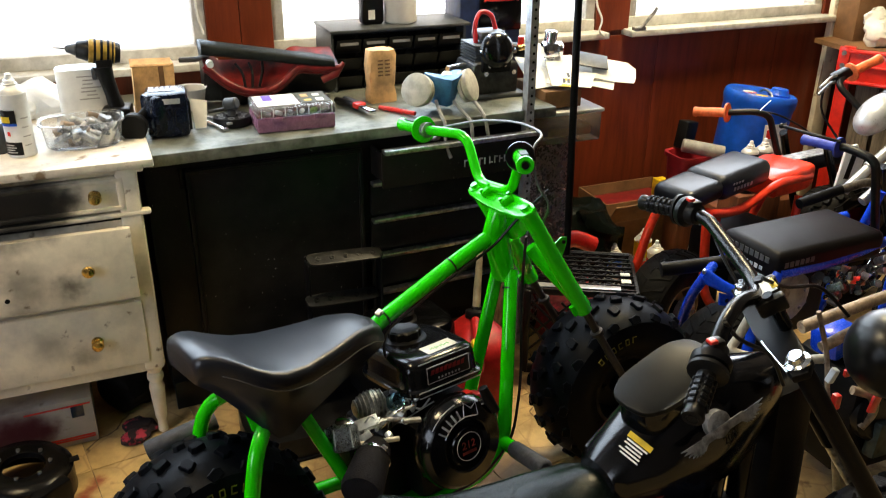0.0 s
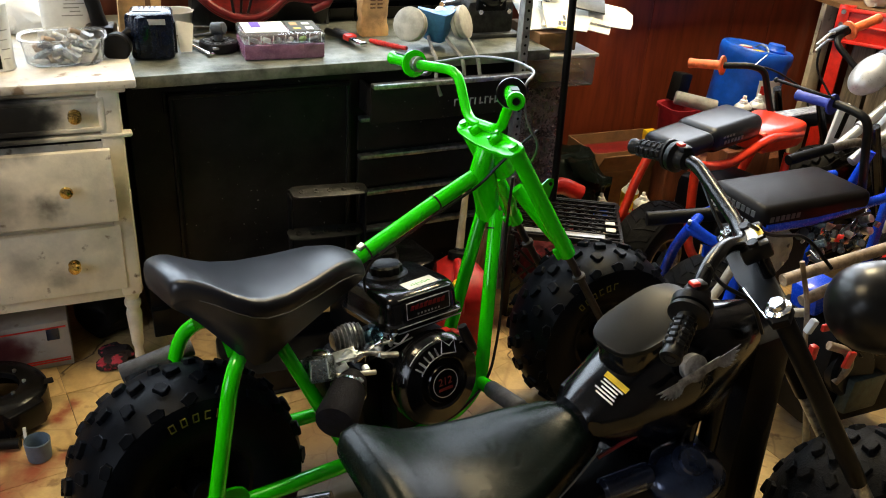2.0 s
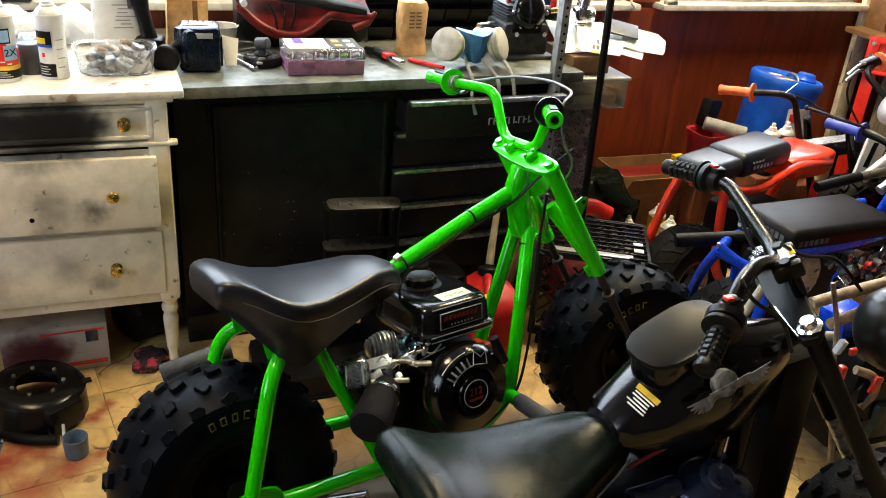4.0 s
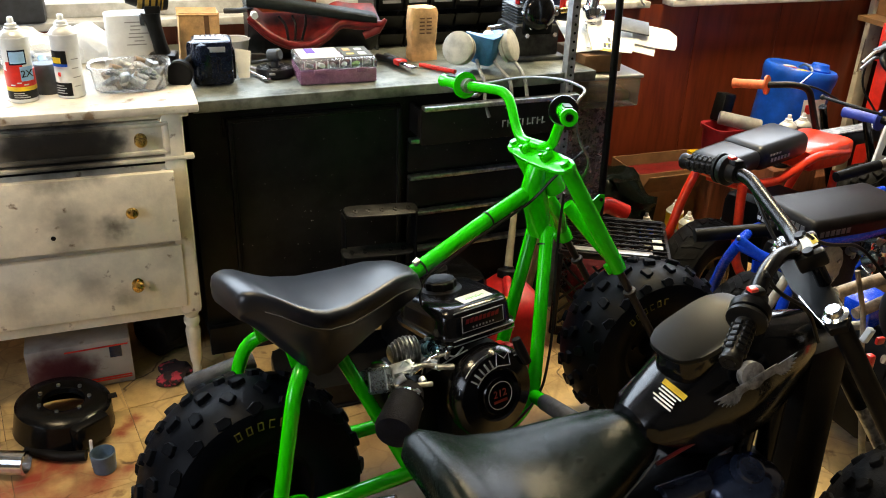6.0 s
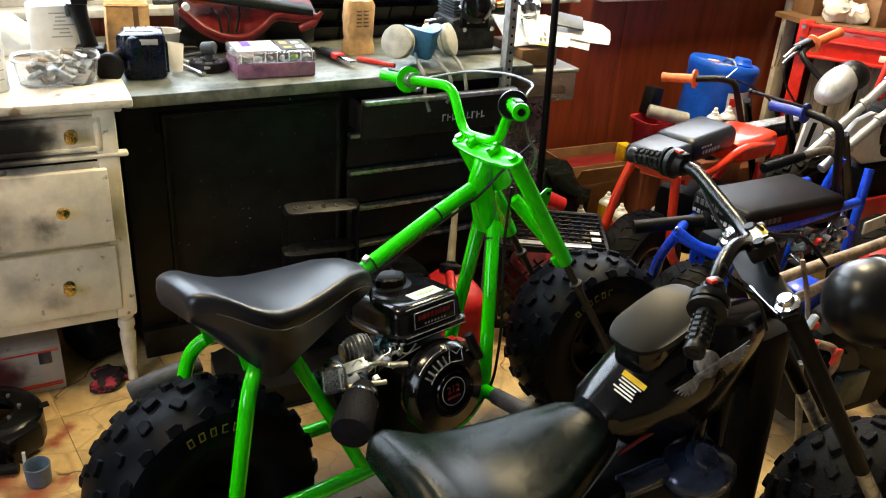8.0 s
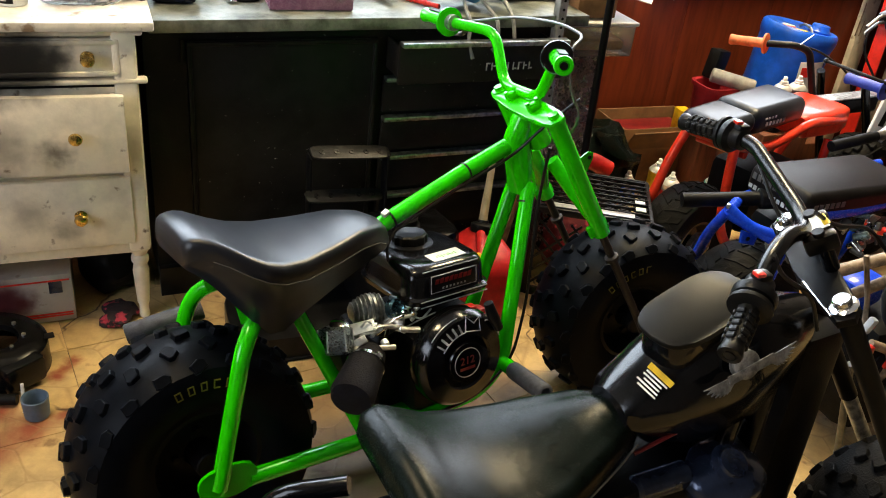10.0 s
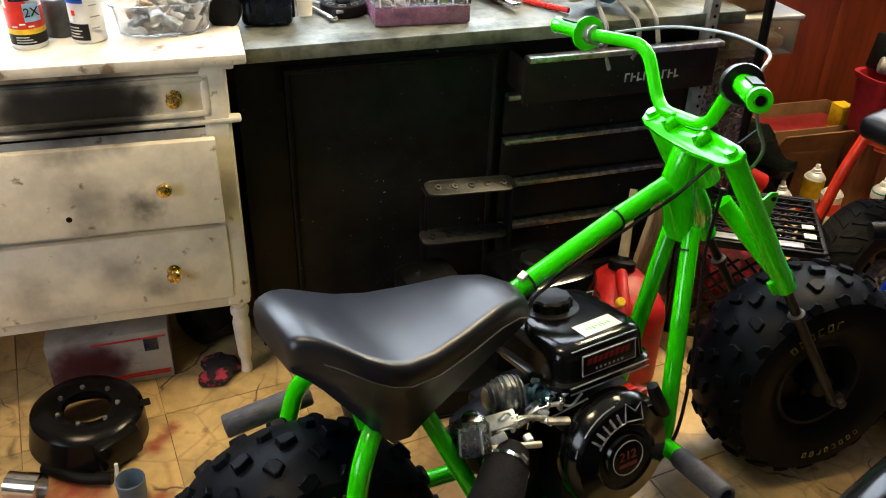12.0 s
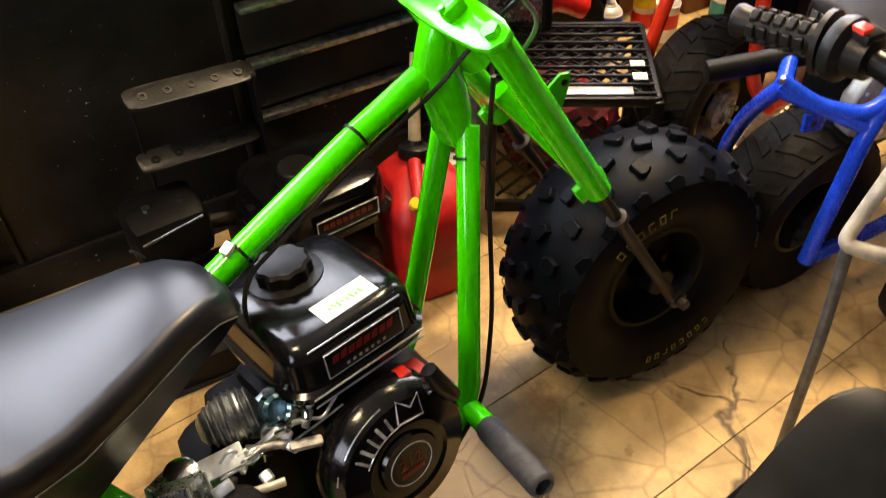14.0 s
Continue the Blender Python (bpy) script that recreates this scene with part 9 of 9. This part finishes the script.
slab(b, [(2.36, 0.55), (2.40, 0.60), (2.48, 0.625), (2.56, 0.60), (2.65, 0.545), (2.66, 0.46), (2.60, 0.41), (2.50, 0.42), (2.40, 0.48)], -0.012, 0.012, Matrix.Translation((0, -0.14, 0)) @ Matrix.Rotation(radians(90), 4, "X"), 0.005)
pan = part("side_panel", b, WHITEP, dbk, "white number panel")
part("panel_hole", cyl(nb(), (2.605, -0.1525, 0.490), (2.605, -0.1565, 0.490), 0.045, 24), BLACKM, pan, "round black opening")
b = nb()
slab(b, [(2.185, 0.47), (2.205, 0.62), (2.25, 0.625), (2.295, 0.57), (2.27, 0.46)], -0.006, 0.006, Matrix.Translation((0, -0.10, 0)) @ Matrix.Rotation(radians(90), 4, "X"), 0.003)
pl2 = part("radiator_shroud", b, WHITEP, dbk, "white shroud with a dark slot")
part("shroud_slot", box(nb(), (2.233, -0.1075, 0.55), (0.022, 0.003, 0.09), 0.001, rxyz(0, 12, 0)), BLACKM, pl2)
part("fuel_tank", box(nb(), (2.66, -0.10, 0.56), (0.26, 0.16, 0.16), 0.05), BLACKP, dbk)
part("engine", box(nb(), (2.60, -0.10, 0.28), (0.30, 0.20, 0.30), 0.04), BLACKM, dbk)
part("lower_fairing", box(nb(), (2.56, -0.23, 0.27), (0.30, 0.02, 0.12), 0.008), RED, dbk, "red lower fairing")
part("handlebar", tube(nb(), [(2.50, 0.10, 0.852), (2.36, 0.10, 0.81), (2.28, 0.06, 0.79), (2.33, -0.05, 0.70)], 0.011, 12, 0.04), BLACKP, dbk)
grip(dbk, (2.505, 0.10, 0.853), (2.375, 0.10, 0.813), ORANGE, r=0.0165)
part("lever_perch", box(nb(), (2.325, 0.095, 0.812), (0.07, 0.035, 0.03), 0.008, rxyz(0, -20, 0)), BLACKP, dbk)
for dz in (0.0, -0.022):
    part("lever", tube(nb(), [(2.31, 0.09, 0.812 + dz), (2.26, 0.07, 0.815 + dz), (2.205, 0.06, 0.782 + dz)], 0.0055, 8, 0.02), ALU, dbk)
part("cable", tube(nb(), [(2.26, 0.09, 0.80), (2.24, 0.08, 0.70), (2.33, 0.0, 0.55), (2.38, -0.05, 0.42)], 0.004, 8, 0.06), BLACKP, dbk)
wheel(dbk, Matrix.Translation((2.30, -0.10, 0.24)) @ Matrix.Rotation(radians(4), 4, "Z"), 0.24, 0.09, 0.18, RUBBER_D, True, (), seed=14, flat=0.002)
wheel(dbk, Matrix.Translation((3.0, -0.10, 0.24)), 0.24, 0.09, 0.18, RUBBER_D, True, (), seed=15, flat=0.002)
part("old_handlebar", tube(nb(), [(1.883, -0.25, 0.517), (2.047, -0.25, 0.542)], 0.0165, 14), BLACKM, dbk)
part("old_bar", tube(nb(), [(2.02, -0.25, 0.538), (2.179, -0.25, 0.556), (2.250, -0.25, 0.486), (2.330, -0.25, 0.340), (2.400, -0.25, 0.200)], 0.0145, 14, 0.05), mat("tarnished_steel", (0.20, 0.18, 0.15), 0.35, 0.8, 0.3, 40, 0.2), dbk, "tarnished bent tube")

# ---- pieces: wall panelling and floor tiles ----
def piece(name, me, parent, loc, rot=0.0):
    ob = new(name, me)
    ob.parent = parent
    ob.location = Vector(loc) - ROOT[parent]
    ob.rotation_euler[2] = rot
    return ob


widths = {}
for a, b in PANELS:
    w = round(b - a, 3)
    inside = [(p, q) for p, q in PIERS if a < q and b > p]
    top = SILL - 0.002
    key = (w,)
    if key not in widths:
        bm = box(nb(), (0, 0, top / 2), (w - 0.0022, 0.010, top), 0.001, None, 1)
        me = bpy.data.meshes.new("panel")
        bm.to_mesh(me)
        bm.free()
        me.materials.append(PANEL)
        widths[key] = me
    piece("panel", widths[key], wall, ((a + b) / 2, WY + 0.0145, 0.001))
for a, b in PIERS:
    n = max(1, round((b - a) / 0.1))
    for k in range(n):
        w = (b - a) / n
        bm = box(nb(), (0, 0, 0.865), (w - 0.0022, 0.010, 2.59 - SILL), 0.001, None, 1)
        me = bpy.data.meshes.new("panel")
        bm.to_mesh(me)
        bm.free()
        me.materials.append(PANEL)
        piece("panel", me, wall, (a + w * (k + 0.5), WY + 0.0145, SILL + 0.017))

TS = 0.305
bm = box(nb(), (0, 0, -0.004), (TS - 0.0016, TS - 0.0016, 0.010), 0.0008, None, 1)
tile_me = bpy.data.meshes.new("tile")
bm.to_mesh(tile_me)
bm.free()
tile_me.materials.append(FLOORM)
rnd = random.Random(77)
TR = Matrix.Rotation(radians(9), 3, "Z")
for i in range(-9, 10):
    for j in range(-14, 6):
        p = Vector((-0.255, -0.078, 0)) + TR @ Vector(((i + 0.5) * TS, (j + 0.5) * TS, 0))
        if -1.72 < p.x < 3.22 and -3.5 < p.y < 0.66:
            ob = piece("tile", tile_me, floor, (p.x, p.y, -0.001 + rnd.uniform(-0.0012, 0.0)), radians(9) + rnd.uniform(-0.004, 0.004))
